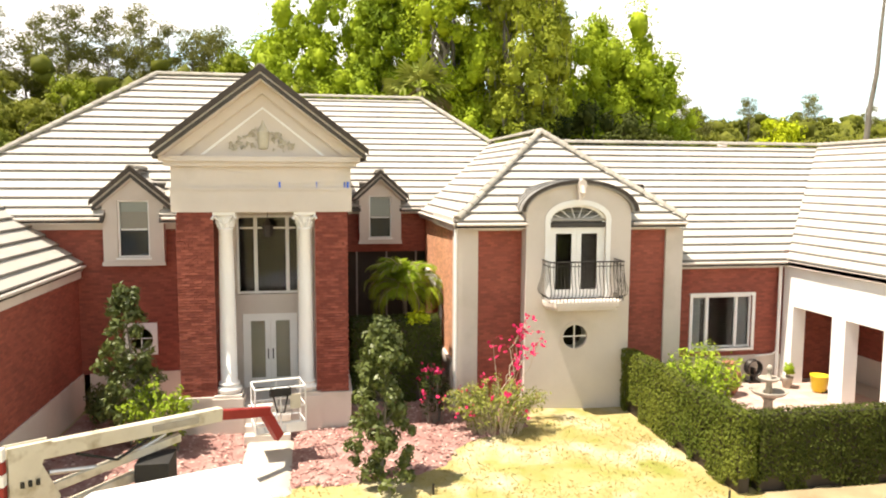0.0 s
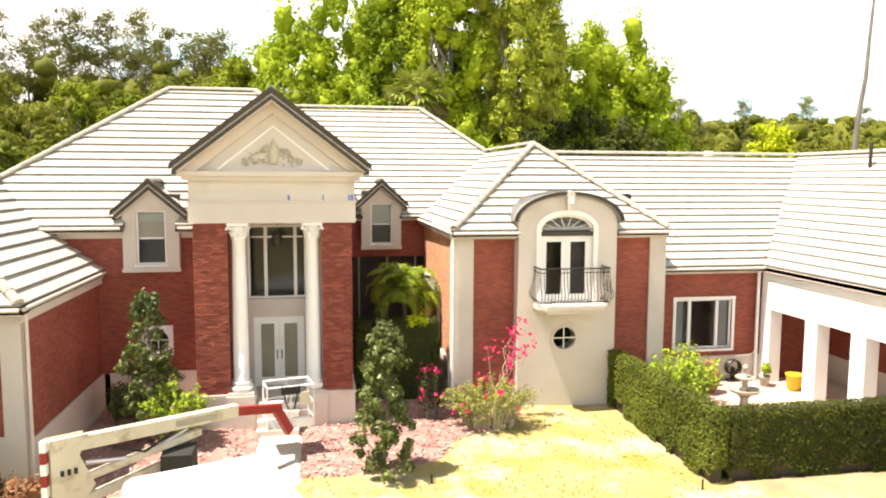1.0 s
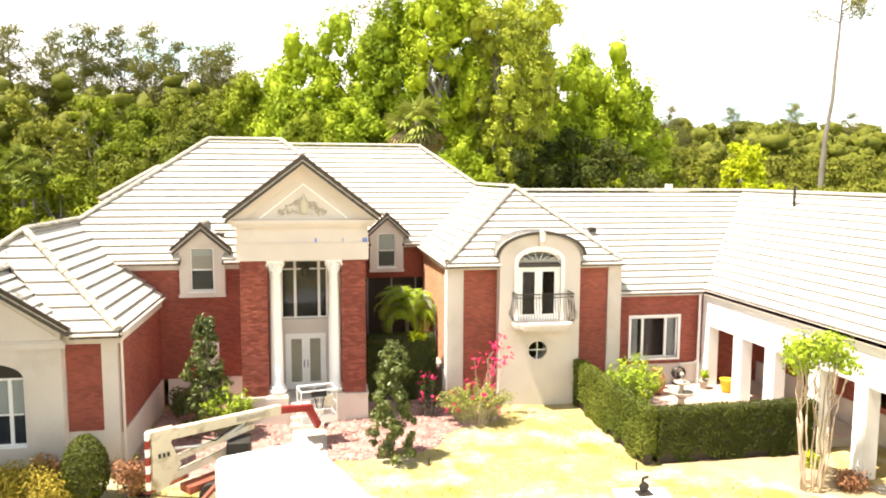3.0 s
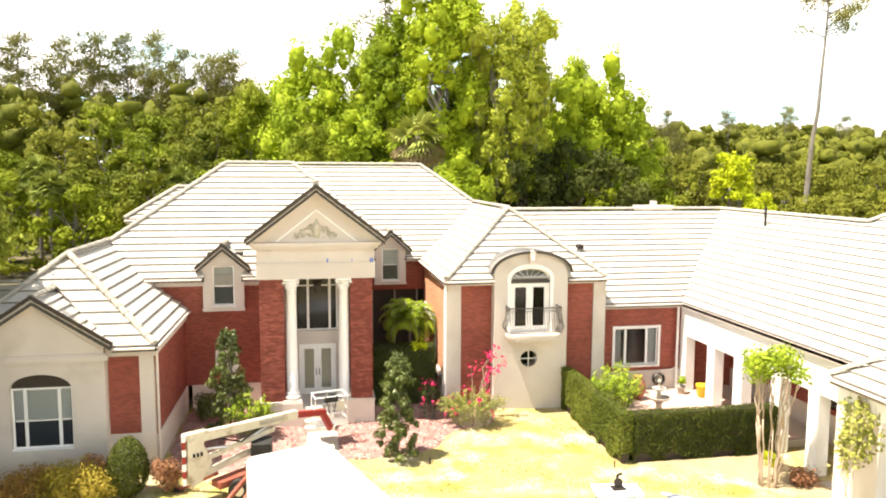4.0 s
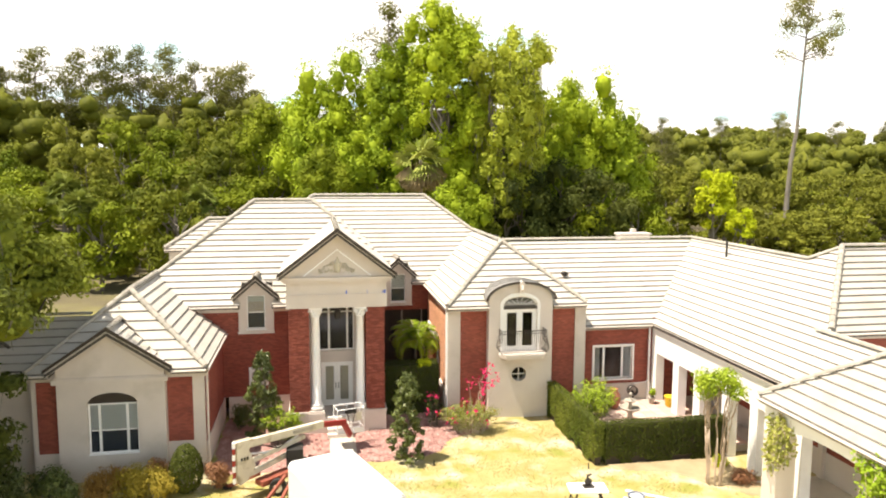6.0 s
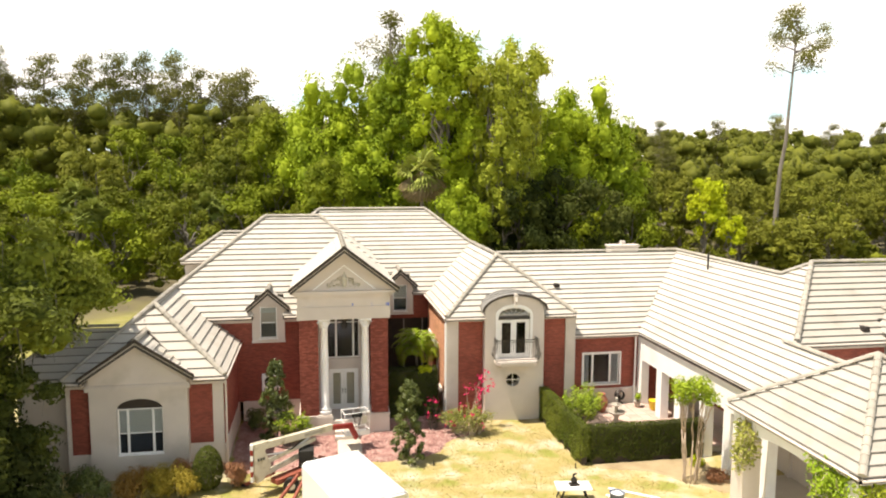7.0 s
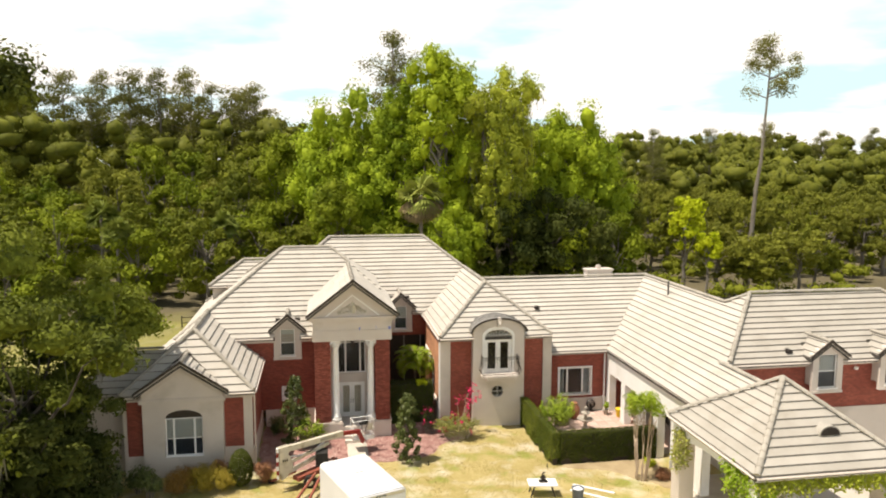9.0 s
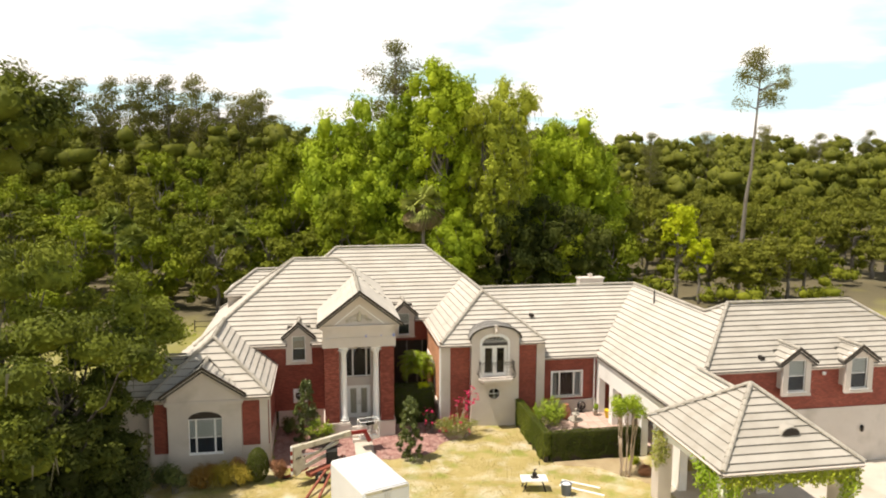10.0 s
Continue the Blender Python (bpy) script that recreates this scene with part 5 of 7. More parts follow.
def crown_mesh(name, v, centres, radii, flat=1.0, core=0.6, detail=2):
    """Leaves (n, 4, 3) round dense, lumpy hearts of twigs and inner leaves."""
    bm = bmesh.new()
    bmesh.ops.create_icosphere(bm, subdivisions=detail, radius=1.0)
    d = np.array([q.co[:] for q in bm.verts])
    tri = np.array([[q.index for q in f.verts] for f in bm.faces])
    bm.free()
    k = np.arange(len(centres))[:, None]
    lump = 1 + 0.24 * np.sin(d[None, :, 0] * 5 + k) * np.sin(d[None, :, 1] * 4 + 2 * k) + 0.16 * np.sin(d[None, :, 2] * 7 + k) + 0.10 * np.sin(d[None, :, 0] * 11 + d[None, :, 1] * 9 + 3 * k)
    off = d[None] * (np.asarray(radii)[:, None] * core * lump)[:, :, None]
    off[:, :, 2] *= flat
    hearts = (np.asarray(centres)[:, None, :] + off).reshape(-1, 3)
    faces = (tri[None] + len(d) * np.arange(len(centres))[:, None, None]).reshape(-1, 3) + 4 * len(v)
    n, m = len(v), len(faces)
    me = bpy.data.meshes.new(name)
    me.vertices.add(4 * n + len(hearts))
    me.vertices.foreach_set("co", np.concatenate([v.reshape(-1), hearts.reshape(-1)]))
    me.loops.add(4 * n + 3 * m)
    me.loops.foreach_set("vertex_index", np.concatenate([np.arange(4 * n), faces.reshape(-1)]).astype(np.int32))
    me.polygons.add(n + m)
    me.polygons.foreach_set("loop_start", np.concatenate([np.arange(0, 4 * n, 4), 4 * n + np.arange(0, 3 * m, 3)]).astype(np.int32))
    me.polygons.foreach_set("loop_total", np.concatenate([np.full(n, 4), np.full(m, 3)]).astype(np.int32))
    me.polygons.foreach_set("use_smooth", np.concatenate([np.zeros(n, bool), np.ones(m, bool)]))
    me.update(calc_edges=True)
    return me


def unit(v):
    return v / np.maximum(np.linalg.norm(v, axis=-1, keepdims=True), 1e-9)


def leaves(rng, pts, normals, size, width=0.55, droop=0.0, spread=0.42):
    """Pointed leaves at pts, roughly facing along normals."""
    n = len(pts)
    nn = unit(normals + rng.normal(0, spread, (n, 3)))
    u = unit(np.cross(nn, rng.normal(0, 1, (n, 3))))
    u[:, 2] -= droop
    u = unit(u)
    w = unit(np.cross(nn, u))
    s = (size * rng.uniform(0.6, 1.3, n))[:, None] if np.isscalar(size) else size[:, None]
    fold = nn * s * 0.12
    return np.stack([pts - u * s, pts + w * s * width + fold, pts + u * s, pts - w * s * width + fold], axis=1)


def clump_points(rng, centres, radii, per, flat=0.75, fill=0.35, domed=False):
    """Points in and on squashed balls, with outward normals."""
    k = np.repeat(np.arange(len(centres)), per)
    d = unit(rng.normal(0, 1, (len(k), 3)))
    if domed:
        d[:, 2] = np.where(d[:, 2] < -0.45, -d[:, 2], d[:, 2])
    lump = 1 + 0.22 * np.sin(d[:, 0] * 5 + k) * np.sin(d[:, 1] * 4 + 2 * k) + 0.15 * np.sin(d[:, 2] * 7 + k)
    r = radii[k] * lump * (1 - fill * rng.random(len(k)) ** 2)
    off = d * r[:, None]
    off[:, 2] *= flat
    nrm = d + np.array([0, 0, 0.2])
    return centres[k] + off, unit(nrm)


def limb(bm, rng, a, b, r0, r1, n=6, wander=0.12, steps=5):
    a, b = Vector(a), Vector(b)
    pts = []
    for i in range(steps + 1):
        p = a.lerp(b, i / steps)
        w = wander * (b - a).length * math.sin(math.pi * i / steps) * 0.5
        pts.append(p + Vector((rng.uniform(-w, w), rng.uniform(-w, w), rng.uniform(-w, w) + w * 0.4)))
    tube(bm, pts, [r0 + (r1 - r0) * i / steps for i in range(steps + 1)], n)


def broad_tree(seed, height, spread, foot, leaf, size, per, clumps, bark, name="tree", label="", category="tree", moss=0, lean=0.0, flat=1.0, shell=0.55, lump=(0.26, 0.44), core=0.5, detail=2):
    """A tapered, forked trunk under a crown of leaf clumps with gaps."""
    rng = np.random.default_rng(seed)
    t = thing(name, label, category)
    mid, half = (height + foot) / 2, (height - foot) / 2
    d = unit(rng.normal(0, 1, (clumps, 3)))
    k = (shell + (1 - shell) * rng.random(clumps))[:, None]
    rad = spread * rng.uniform(*lump, clumps)
    c = d * k * np.array([spread * 0.86, spread * 0.86, half * 0.90]) + np.array([lean, 0, mid])
    c[:, 0] += 0.12 * spread * np.sin(c[:, 2] * 0.9 + seed)
    c[:, 2] = np.clip(c[:, 2], foot, height - rad * 0.6)
    bm = bmesh.new()
    top = Vector((lean * 0.6, 0, mid * 0.95))
    limb(bm, rng, (0, 0, -0.3), top, height * 0.022 + 0.05, height * 0.010 + 0.02, 8, 0.05, 7)
    for i in rng.choice(clumps, min(clumps, 11), replace=False):
        base = Vector((0, 0, 0)).lerp(top, float(rng.uniform(0.45, 0.98)))
        limb(bm, rng, base, c[i], height * 0.008 + 0.02, 0.02, 5, 0.18)
    part("trunk", bm, bark, t, "forked grey trunk", smooth=True)
    p, nr = clump_points(rng, c, rad, per, flat, domed=True)
    mesh_part("crown", crown_mesh("crown", leaves(rng, p, nr, size), c, rad, flat, core, detail), leaf, t)
    if moss:
        i = rng.integers(0, clumps, moss)
        q = c[i] + rng.normal(0, 0.55, (moss, 3)) * rad[i][:, None]
        ln = rng.uniform(0.4, 1.2, moss)
        w = rng.uniform(0.02, 0.07, moss)
        a = rng.uniform(0, 6.28, moss)
        e = np.stack([np.cos(a) * w, np.sin(a) * w, np.zeros(moss)], 1)
        dn = np.stack([rng.normal(0, 0.1, moss), rng.normal(0, 0.1, moss), -ln], 1)
        tagged(mesh_part("hanging_moss", quads("moss", np.stack([q - e, q + e, q + e * 0.3 + dn, q - e * 0.3 + dn], 1)), M_MOSS, t, "grey hanging moss"), "grey hanging moss", kind="stuff")
    return t


def pine_tree(seed, height, spread, crown_from, clumps, per, size, label, lean=0.5, girth=1.0):
    rng = np.random.default_rng(seed)
    t = thing("pine_tree", label, "tree")
    bm = bmesh.new()
    limb(bm, rng, (0, 0, -0.3), (lean, 0, height * 0.97), (height * 0.011 + 0.06) * girth, 0.06 + 0.08 * (girth > 1), 8, 0.008, 9)
    z = crown_from + (height - crown_from) * rng.random(clumps) ** 0.8
    a = rng.uniform(0, 6.28, clumps)
    u = (z - crown_from) / (height - crown_from)
    reach = spread * np.sin(np.pi * (0.22 + 0.70 * u)) * rng.uniform(0.25, 1.0, clumps)
    c = np.stack([np.cos(a) * reach + lean * z / height, np.sin(a) * reach, z], 1)
    for q in c:
        limb(bm, rng, (lean * (q[2] - 0.8) / height, 0, q[2] - 0.8), q, 0.09, 0.03, 5, 0.12, 4)
    part("trunk", bm, M_BARK, t, "straight grey pine trunk", smooth=True)
    p, nr = clump_points(rng, c, spread * rng.uniform(0.20, 0.38, clumps), per, 0.75, 0.75)
    mesh_part("crown", quads("crown", leaves(rng, p, nr, size, 0.3, spread=1.0)), L_PINE, t)
    return t


def palm_tree(seed, height, reach, fronds, dry, label, trunk_r=0.16, name="palm_tree"):
    """A fan palm: a stem, green fronds above and dry ones hanging below."""
    rng = np.random.default_rng(seed)
    t = thing(name, label, "palm tree")
    bm = bmesh.new()
    limb(bm, rng, (0, 0, -0.3), (0.1, 0, height), trunk_r * 1.15, trunk_r, 8, 0.03, 6)
    part("trunk", bm, M_BARK, t, "rough grey palm stem", smooth=True)
    for nm, count, lo, hi, mat in (("crown", fronds, -0.65, 1.35, L_PALM), ("dry_skirt", dry, -1.4, -0.3, L_DRYPALM)):
        out = []
        for i in range(count):
            az, el = rng.uniform(0, 6.28), rng.uniform(lo, hi)
            d = np.array([math.cos(az) * math.cos(el), math.sin(az) * math.cos(el), math.sin(el)])
            hub = np.array([0.1, 0, height]) + d * reach * 0.45
            side = unit(np.cross(d, [0, 0, 1.0]) + 1e-6)
            for b in np.linspace(-1.25, 1.25, 11):
                tip = hub + (d * math.cos(b) + side * math.sin(b)) * reach * 0.62 + np.array([0, 0, -0.22 * reach * (0.4 + abs(b))])
                w = np.cross(tip - hub, [0.2, 0.1, 1.0])
                w = unit(w) * 0.05 * reach
                m = hub * 0.5 + tip * 0.5 + np.array([0, 0, 0.05 * reach])
                out.append([hub, m + w, tip, m - w])
            w = side * 0.012 * reach
            out.append([np.array([0.1, 0, height]) - w, np.array([0.1, 0, height]) + w, hub + w, hub - w])
        if out:
            mesh_part(nm, quads(nm, np.array(out)), mat, t, "" if nm == "crown" else "dry brown hanging fronds")
    return t


def feather_palm(seed, at, height, reach, fronds, label):
    """A short ringed stem under a crown of arching feathery fronds."""
    rng = np.random.default_rng(seed)
    t = thing("palm", label, "palm", at)
    hub = np.array([0.0, 0.0, height - reach * 0.55])
    stem, ribs, out = bmesh.new(), bmesh.new(), []
    tube(stem, [(0.1, 0, -0.2), (0.05, 0.02, hub[2] * 0.5), tuple(hub)], [0.10, 0.08, 0.09], 8)
    for i in range(fronds):
        az, up = 2.4 * i + rng.uniform(-0.3, 0.3), rng.uniform(0.1, 1.45)
        flat = np.array([math.cos(az), math.sin(az), 0])
        r = reach * rng.uniform(0.85, 1.15)
        pts, q, el = [hub.copy()], hub.copy(), up
        for k in range(9):
            q = q + (flat * math.cos(el) + np.array([0, 0, math.sin(el)])) * r / 8
            el -= 0.10 + 0.048 * k
            pts.append(q.copy())
        tube(ribs, [Vector(q) for q in pts], [0.016 - 0.0014 * k for k in range(10)], 4)
        side = np.array([-math.sin(az), math.cos(az), 0])
        for k in range(2, 42):
            u = k / 42 * 9
            j = min(8, int(u))
            q = pts[j] + (pts[j + 1] - pts[j]) * (u - j)
            d = unit(pts[j + 1] - pts[j])
            ln = 0.36 * reach * math.sin(math.pi * min(1, k / 42 * 0.8 + 0.16))
            for sgn in (-1, 1):
                tip = q + (side * sgn * 0.8 + d * 0.75 + np.array([0, 0, -0.25 + rng.normal(0, 0.1)])) * ln
                w = d * 0.016
                out.append([q - w, (q + tip) / 2 - w * 1.3, tip, (q + tip) / 2 + w * 1.3])
    part("trunk", stem, M_BARK, t, "short ringed grey stem", smooth=True)
    parts("frond_rib", ribs, M_PALEBARK, t, "pale arching frond rib")
    mesh_part("foliage", quads("foliage", np.array(out)), L_LIME, t)
    return t


def shooting_shrub(name, label, at, size, leaf, shoots, per, leaf_size, seed, bark, category="shrub", blossom=None, arch=0.25):
    """A loose bush of size (rx, ry, height): slender leafy shoots that spread and arch from the foot."""
    rng = np.random.default_rng(seed)
    t = thing(name, label, category, at)
    bm, p, nr, tips = bmesh.new(), [], [], []
    rx, ry, h = size
    for i in range(shoots):
        a, r = rng.uniform(0, 6.28), math.sqrt(rng.random())
        foot = np.array([0.45 * rx * r * math.cos(a), 0.45 * ry * r * math.sin(a), -0.15])
        tall = h * (1.05 - 0.45 * r) * rng.uniform(0.55, 1.0)
        e = np.array([rx * r * math.cos(a), ry * r * math.sin(a), tall])
        pts = []
        for k in range(6):
            u = k / 5
            q = foot + (e - foot) * u
            q[2] += arch * h * math.sin(math.pi * u) * (0.5 + 0.5 * r)
            pts.append(q)
        tube(bm, [Vector(q) for q in pts], [0.014 - 0.002 * k for k in range(6)], 4)
        for k in range(per):
            u = 5 * (0.18 + 0.82 * (k + rng.random()) / per)
            j = min(4, int(u))
            out = unit(rng.normal(0, 1, 3) + np.array([0, 0, 0.3]))
            p.append(pts[j] + (pts[j + 1] - pts[j]) * (u - j) + out * leaf_size * 1.4)
            nr.append(unit(out * 0.5 + np.array([0, 0, 0.8])))
        tips.append(pts[-1])
    parts("stem", bm, bark, t, "slender shoot")
    mesh_part("foliage", quads("foliage", leaves(rng, np.array(p), np.array(nr), leaf_size, 0.42, droop=0.3)), leaf, t)
    if blossom:
        mat, k, each = blossom
        q = np.repeat(np.array(tips)[rng.choice(len(tips), k)] + rng.normal(0, 0.06, (k, 3)), each, axis=0)
        q = q + rng.normal(0, 0.07, q.shape)
        mesh_part("blossom", quads("blossom", leaves(rng, q, np.tile([0, -0.5, 0.8], (len(q), 1)), 0.055, 0.8, spread=0.9)), mat, t, "pink blossom")
    return t


def shrub(name, label, at, size, leaf, n, leaf_size, seed, bark=None, flat=1.0, clumps=9, category="shrub", blossom=None, upright=False):
    """A leafy bush of size (rx, ry, height): stems and leaf clumps."""
    rng = np.random.default_rng(seed)
    t = thing(name, label, category, at)
    rx, ry, h = size
    d = unit(rng.normal(0, 1, (clumps, 3)))
    c = d * rng.uniform(0.35, 0.75, clumps)[:, None] * np.array([rx, ry, h * 0.5]) + np.array([0, 0, h * 0.52])
    if upright:
        c[:, 2] = np.linspace(h * 0.1, h * 0.93, clumps)
        c[:, :2] *= (1.1 - 0.6 * (c[:, 2:3] / h))
    rad = np.full(clumps, 0.42 * (rx + ry) / 2) * rng.uniform(0.8, 1.25, clumps)
    if upright:
        rad *= rng.uniform(0.7, 1.2, clumps) * (1.2 - 0.55 * c[:, 2] / h)
    bm = bmesh.new()
    for q in c[:8]:
        limb(bm, rng, (rng.uniform(-0.1, 0.1), rng.uniform(-0.1, 0.1), -0.25), q, 0.03, 0.01, 5, 0.1, 4)
    parts("stem", bm, bark or M_BARK, t, "thin woody stem")
    p, nr = clump_points(rng, c, rad, n // clumps, flat, 0.6)
    ok = p[:, 2] > 0.02
    mesh_part("foliage", quads("foliage", leaves(rng, p[ok], nr[ok], leaf_size)), leaf, t)
    if blossom:
        m, k = blossom
        i = rng.choice(len(p), k)
        mesh_part("blossom", quads("blossom", leaves(rng, p[i] + nr[i] * 0.05, nr[i], leaf_size * 0.9, 0.8)), m, t, "blossom")
    return t


def put(t, x, y, turn=0.0, s=1.0, sz=None, z=None):
    """Moves a thing to its place, or copies it there if it stands already."""
    m = pose(x, y, ground_z(x, y) if z is None else z, 0, 0, turn) @ Matrix.Diagonal((s, s, sz or s, 1))
    if t.get("placed"):
        k = t.scale
        return copy_thing(t, m @ Matrix.Diagonal((1 / k.x, 1 / k.y, 1 / k.z, 1)))
    t.matrix_basis = m
    t["placed"] = True
    return t


# woods behind the house: nearest single trees
tall = broad_tree(11, 33.2, 4.7, 6, L_BRIGHT, 0.18, 200, 120, M_BARK, label="tall light-green tree in the wood behind the house", lump=(0.17, 0.30), flat=1.35)
put(tall, 10.9, 62)
put(tall, 7.0, 65, 140, 0.9, 0.86)
bright = [broad_tree(20 + i, 20 + i, 5.2 - 0.3 * i, 3.5, L_BRIGHT if i < 2 else L_MID, 0.19, 220, 56, M_BARK, lump=(0.22, 0.36), flat=1.15, label="bright green leafy tree in the wood") for i in range(3)]
growth = [(h, broad_tree(30 + i, h, w, 0.8, leaf, 0.19, 205, n, M_BARK, label="dense green leafy tree in the wood", detail=1, shell=0.62, lump=(0.14, 0.40), flat=0.85))
          for i, (h, w, n, leaf) in enumerate(((8.5, 3.9, 22, L_MID), (9.5, 3.7, 22, L_DARK), (13, 4.5, 27, L_DARK), (14, 4.3, 27, L_MID), (18, 4.8, 30, L_DARK), (19.5, 4.6, 30, L_MID)))]
olive = [(h, broad_tree(36 + i, h, w, 2.6, L_WOOD, 0.19, 200, n, M_BARK, label="olive-green tree with a bare lower trunk in the wood", detail=1, shell=0.6, lump=(0.14, 0.40), flat=0.8))
         for i, (h, w, n) in enumerate(((9.5, 3.6, 22), (13.5, 4.3, 26), (18.5, 4.7, 30)))]
mossy = broad_tree(41, 27.6, 4.6, 6, L_OLIVE, 0.17, 200, 84, M_BARK, label="leafy tree hung with grey moss", moss=700, lump=(0.18, 0.3), flat=1.3)
put(mossy, 16.9, 60)
put(mossy, 20.3, 66, 130, 0.95, 1.10)
for x, y, a, s, sz, k in ((-2.0, 71, 0, 1.0, 1.22, 0), (2.5, 70, 80, 0.95, 1.27, 1), (-8.5, 80, 40, 0.95, 1.0, 2), (28.0, 70, 10, 0.95, 1.14, 1), (30.7, 71, 70, 1.0, 1.24, 0), (33.6, 72, 200, 0.95, 1.05, 1), (35.9, 73, 30, 0.85, 0.90, 0), 
                          (4.5, 66, 250, 0.9, 0.95, 0), (14.2, 70, 310, 0.8, 1.1, 2), (12, 57, 20, 0.6, 0.62, 0), (-1.5, 60, 110, 0.75, 0.72, 2)):
    put(bright[k], x, y, a, s, sz)
# darkened trees: the wood's shaded hollows put into the leaf colour
shade = broad_tree(27, 14.5, 3.9, 0.8, L_DARK_SHADED, 0.18, 220, 34, M_DARKBARK, label="leafy tree in the wood, leaves darkened to hold the wood's shade", lump=(0.18, 0.36), flat=1.2)
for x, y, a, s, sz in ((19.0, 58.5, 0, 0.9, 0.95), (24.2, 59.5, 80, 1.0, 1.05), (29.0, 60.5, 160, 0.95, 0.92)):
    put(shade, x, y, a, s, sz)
dead = thing("bare_tree", "grey leafless tree among the green crowns", "tree")
rng = np.random.default_rng(77)
bm = bmesh.new()
limb(bm, rng, (0, 0, -0.3), (0.4, 0, 14), 0.32, 0.2, 8, 0.05)
for i in range(9):
    e = Vector((rng.uniform(-3, 3), rng.uniform(-1.5, 1.5), rng.uniform(15, 23.5)))
    s = Vector((0.4 * rng.random(), 0, rng.uniform(9, 14)))
    limb(bm, rng, s, e, 0.13, 0.03, 5, 0.2)
    for j in range(3):
        f = s.lerp(e, rng.uniform(0.5, 0.95))
        limb(bm, rng, f, f + Vector((rng.uniform(-1.3, 1.3), rng.uniform(-1, 1), rng.uniform(0.4, 1.8))), 0.04, 0.012, 4, 0.2)
part("trunk", bm, M_BARK, dead, "bare forked grey trunk", smooth=True)
put(dead, 13.4, 64)
hero_pine = pine_tree(51, 31.4, 3.9, 25.0, 21, 250, 0.16, "tall single pine with a small high crown", lean=2.1, girth=0.9)
put(hero_pine, 49.7, 59.4)
pines = [pine_tree(52 + i, 30 + 2 * i, 4.6, 17.0, 34, 150, 0.24, "tall pine in the wood") for i in range(2)]
rnd = random.Random(8)
put(pines[0], 9.0, 105, 0, 1.35, 1.27)
for i in range(18):
    x = -66 + 3.0 * i + rnd.uniform(-1.2, 1.2)
    put(pines[i % 2], x, 128 + rnd.uniform(-8, 9), rnd.uniform(0, 360), rnd.uniform(1.0, 1.25), rnd.uniform(0.94, 1.07))
for x, y, s in ((80, 150, 0.82), (62, 112, 0.62), (96, 150, 0.78), (118, 160, 0.85), (140, 165, 0.85), (165, 175, 0.9)):
    put(pines[rnd.randrange(2)], x, y, rnd.uniform(0, 360), s)
yellow = broad_tree(61, 13.2, 2.6, 5.5, L_YELLOW, 0.2, 170, 20, M_BARK, label="bright yellow-green young tree at the wood's edge")
put(yellow, 41.3, 59.5, 0, 0.85, 0.99)
put(yellow, 42.9, 56.5, 120, 0.6, 0.67)
# second growth, row by row
for y, h in ((54, 7.6), (61, 10.2), (69, 12.4), (78, 15.0), (88, 17.6), (99, 20.5)):
    x = -0.42 * (y + 25) - 7
    while x < 0.9 * (y + 24) + 4:
        px, py = x + rnd.uniform(-2, 2), y + rnd.uniform(-3.5, 3.5)
        ht = h * rnd.uniform(0.8, 1.15) * (1.0 if px < 36 else 0.92)
        if px > 35:
            ht = min(ht, (6.4 + 0.088 * py) * rnd.uniform(0.84, 1.02))
        blocked = (-30 < px < -9 and py < 60) or (-9 < px < 30 and py < 55) or (36 < px < 90 and py < 70 and rnd.random() < 0.6)
        if not blocked:
            kinds = olive if px > 40 and rnd.random() < 0.75 or px < -4 and rnd.random() < 0.2 else growth
            hk, tree = sorted(kinds, key=lambda g: abs(g[0] - ht))[rnd.randrange(2)]
            put(tree, px, py, rnd.uniform(0, 360), rnd.uniform(0.85, 1.12), ht / hk)
        x += 6.9
for x, y, k, s, sz in ((48.2, 56.5, 0, 0.95, 0.9), (51.6, 56, 1, 0.85, 0.62), (55.5, 57, 0, 1.0, 0.95), (46.2, 60, 2, 0.8, 0.5)):
    put(olive[k][1], x, y, 40 * x, s, sz)
fan = palm_tree(71, 8.6, 2.0, 44, 0, "cabbage palm with a rounded crown of fan fronds")
put(fan, -26.0, 63.3)
for x, y, a, s in ((-30, 72, 100, 1.15), (-14.5, 66, 200, 1.05)):
    put(fan, x, y, a, s)
big_palm = palm_tree(72, 13.2, 2.6, 24, 44, "tall cabbage palm with a skirt of dry fronds")
put(big_palm, 6.9, 50)
# far wood, uncountable
rng = np.random.default_rng(90)
cc, rr = [], []
for i in range(560):
    y = rng.uniform(106, 230)
    x = rng.uniform(-0.5, 0.98) * (y + 22)
    h = 21.5 + (y - 106) * 0.05 + rng.uniform(-3, 3) if x < 0.4 * y else 6.0 + 0.094 * y + rng.uniform(-2.6, 1.6)
    for k in range(9):
        r = rng.uniform(1.6, 3.3)
        cc.append((x + rng.normal(0, 2.6), y + rng.normal(0, 2), h - rng.random() ** 1.3 * (h - 3) * 0.85 - r * 0.5)), rr.append(r)
p, nr = clump_points(rng, np.array(cc), np.array(rr), 29, 0.85, domed=True)
far = mesh_part("far_wood", crown_mesh("far_wood", leaves(rng, p, nr, 0.36), cc, rr, 0.85, 0.74, 1), L_WOOD)
tagged(far, "dense green far woodland closing the horizon", "woodland", kind="stuff")
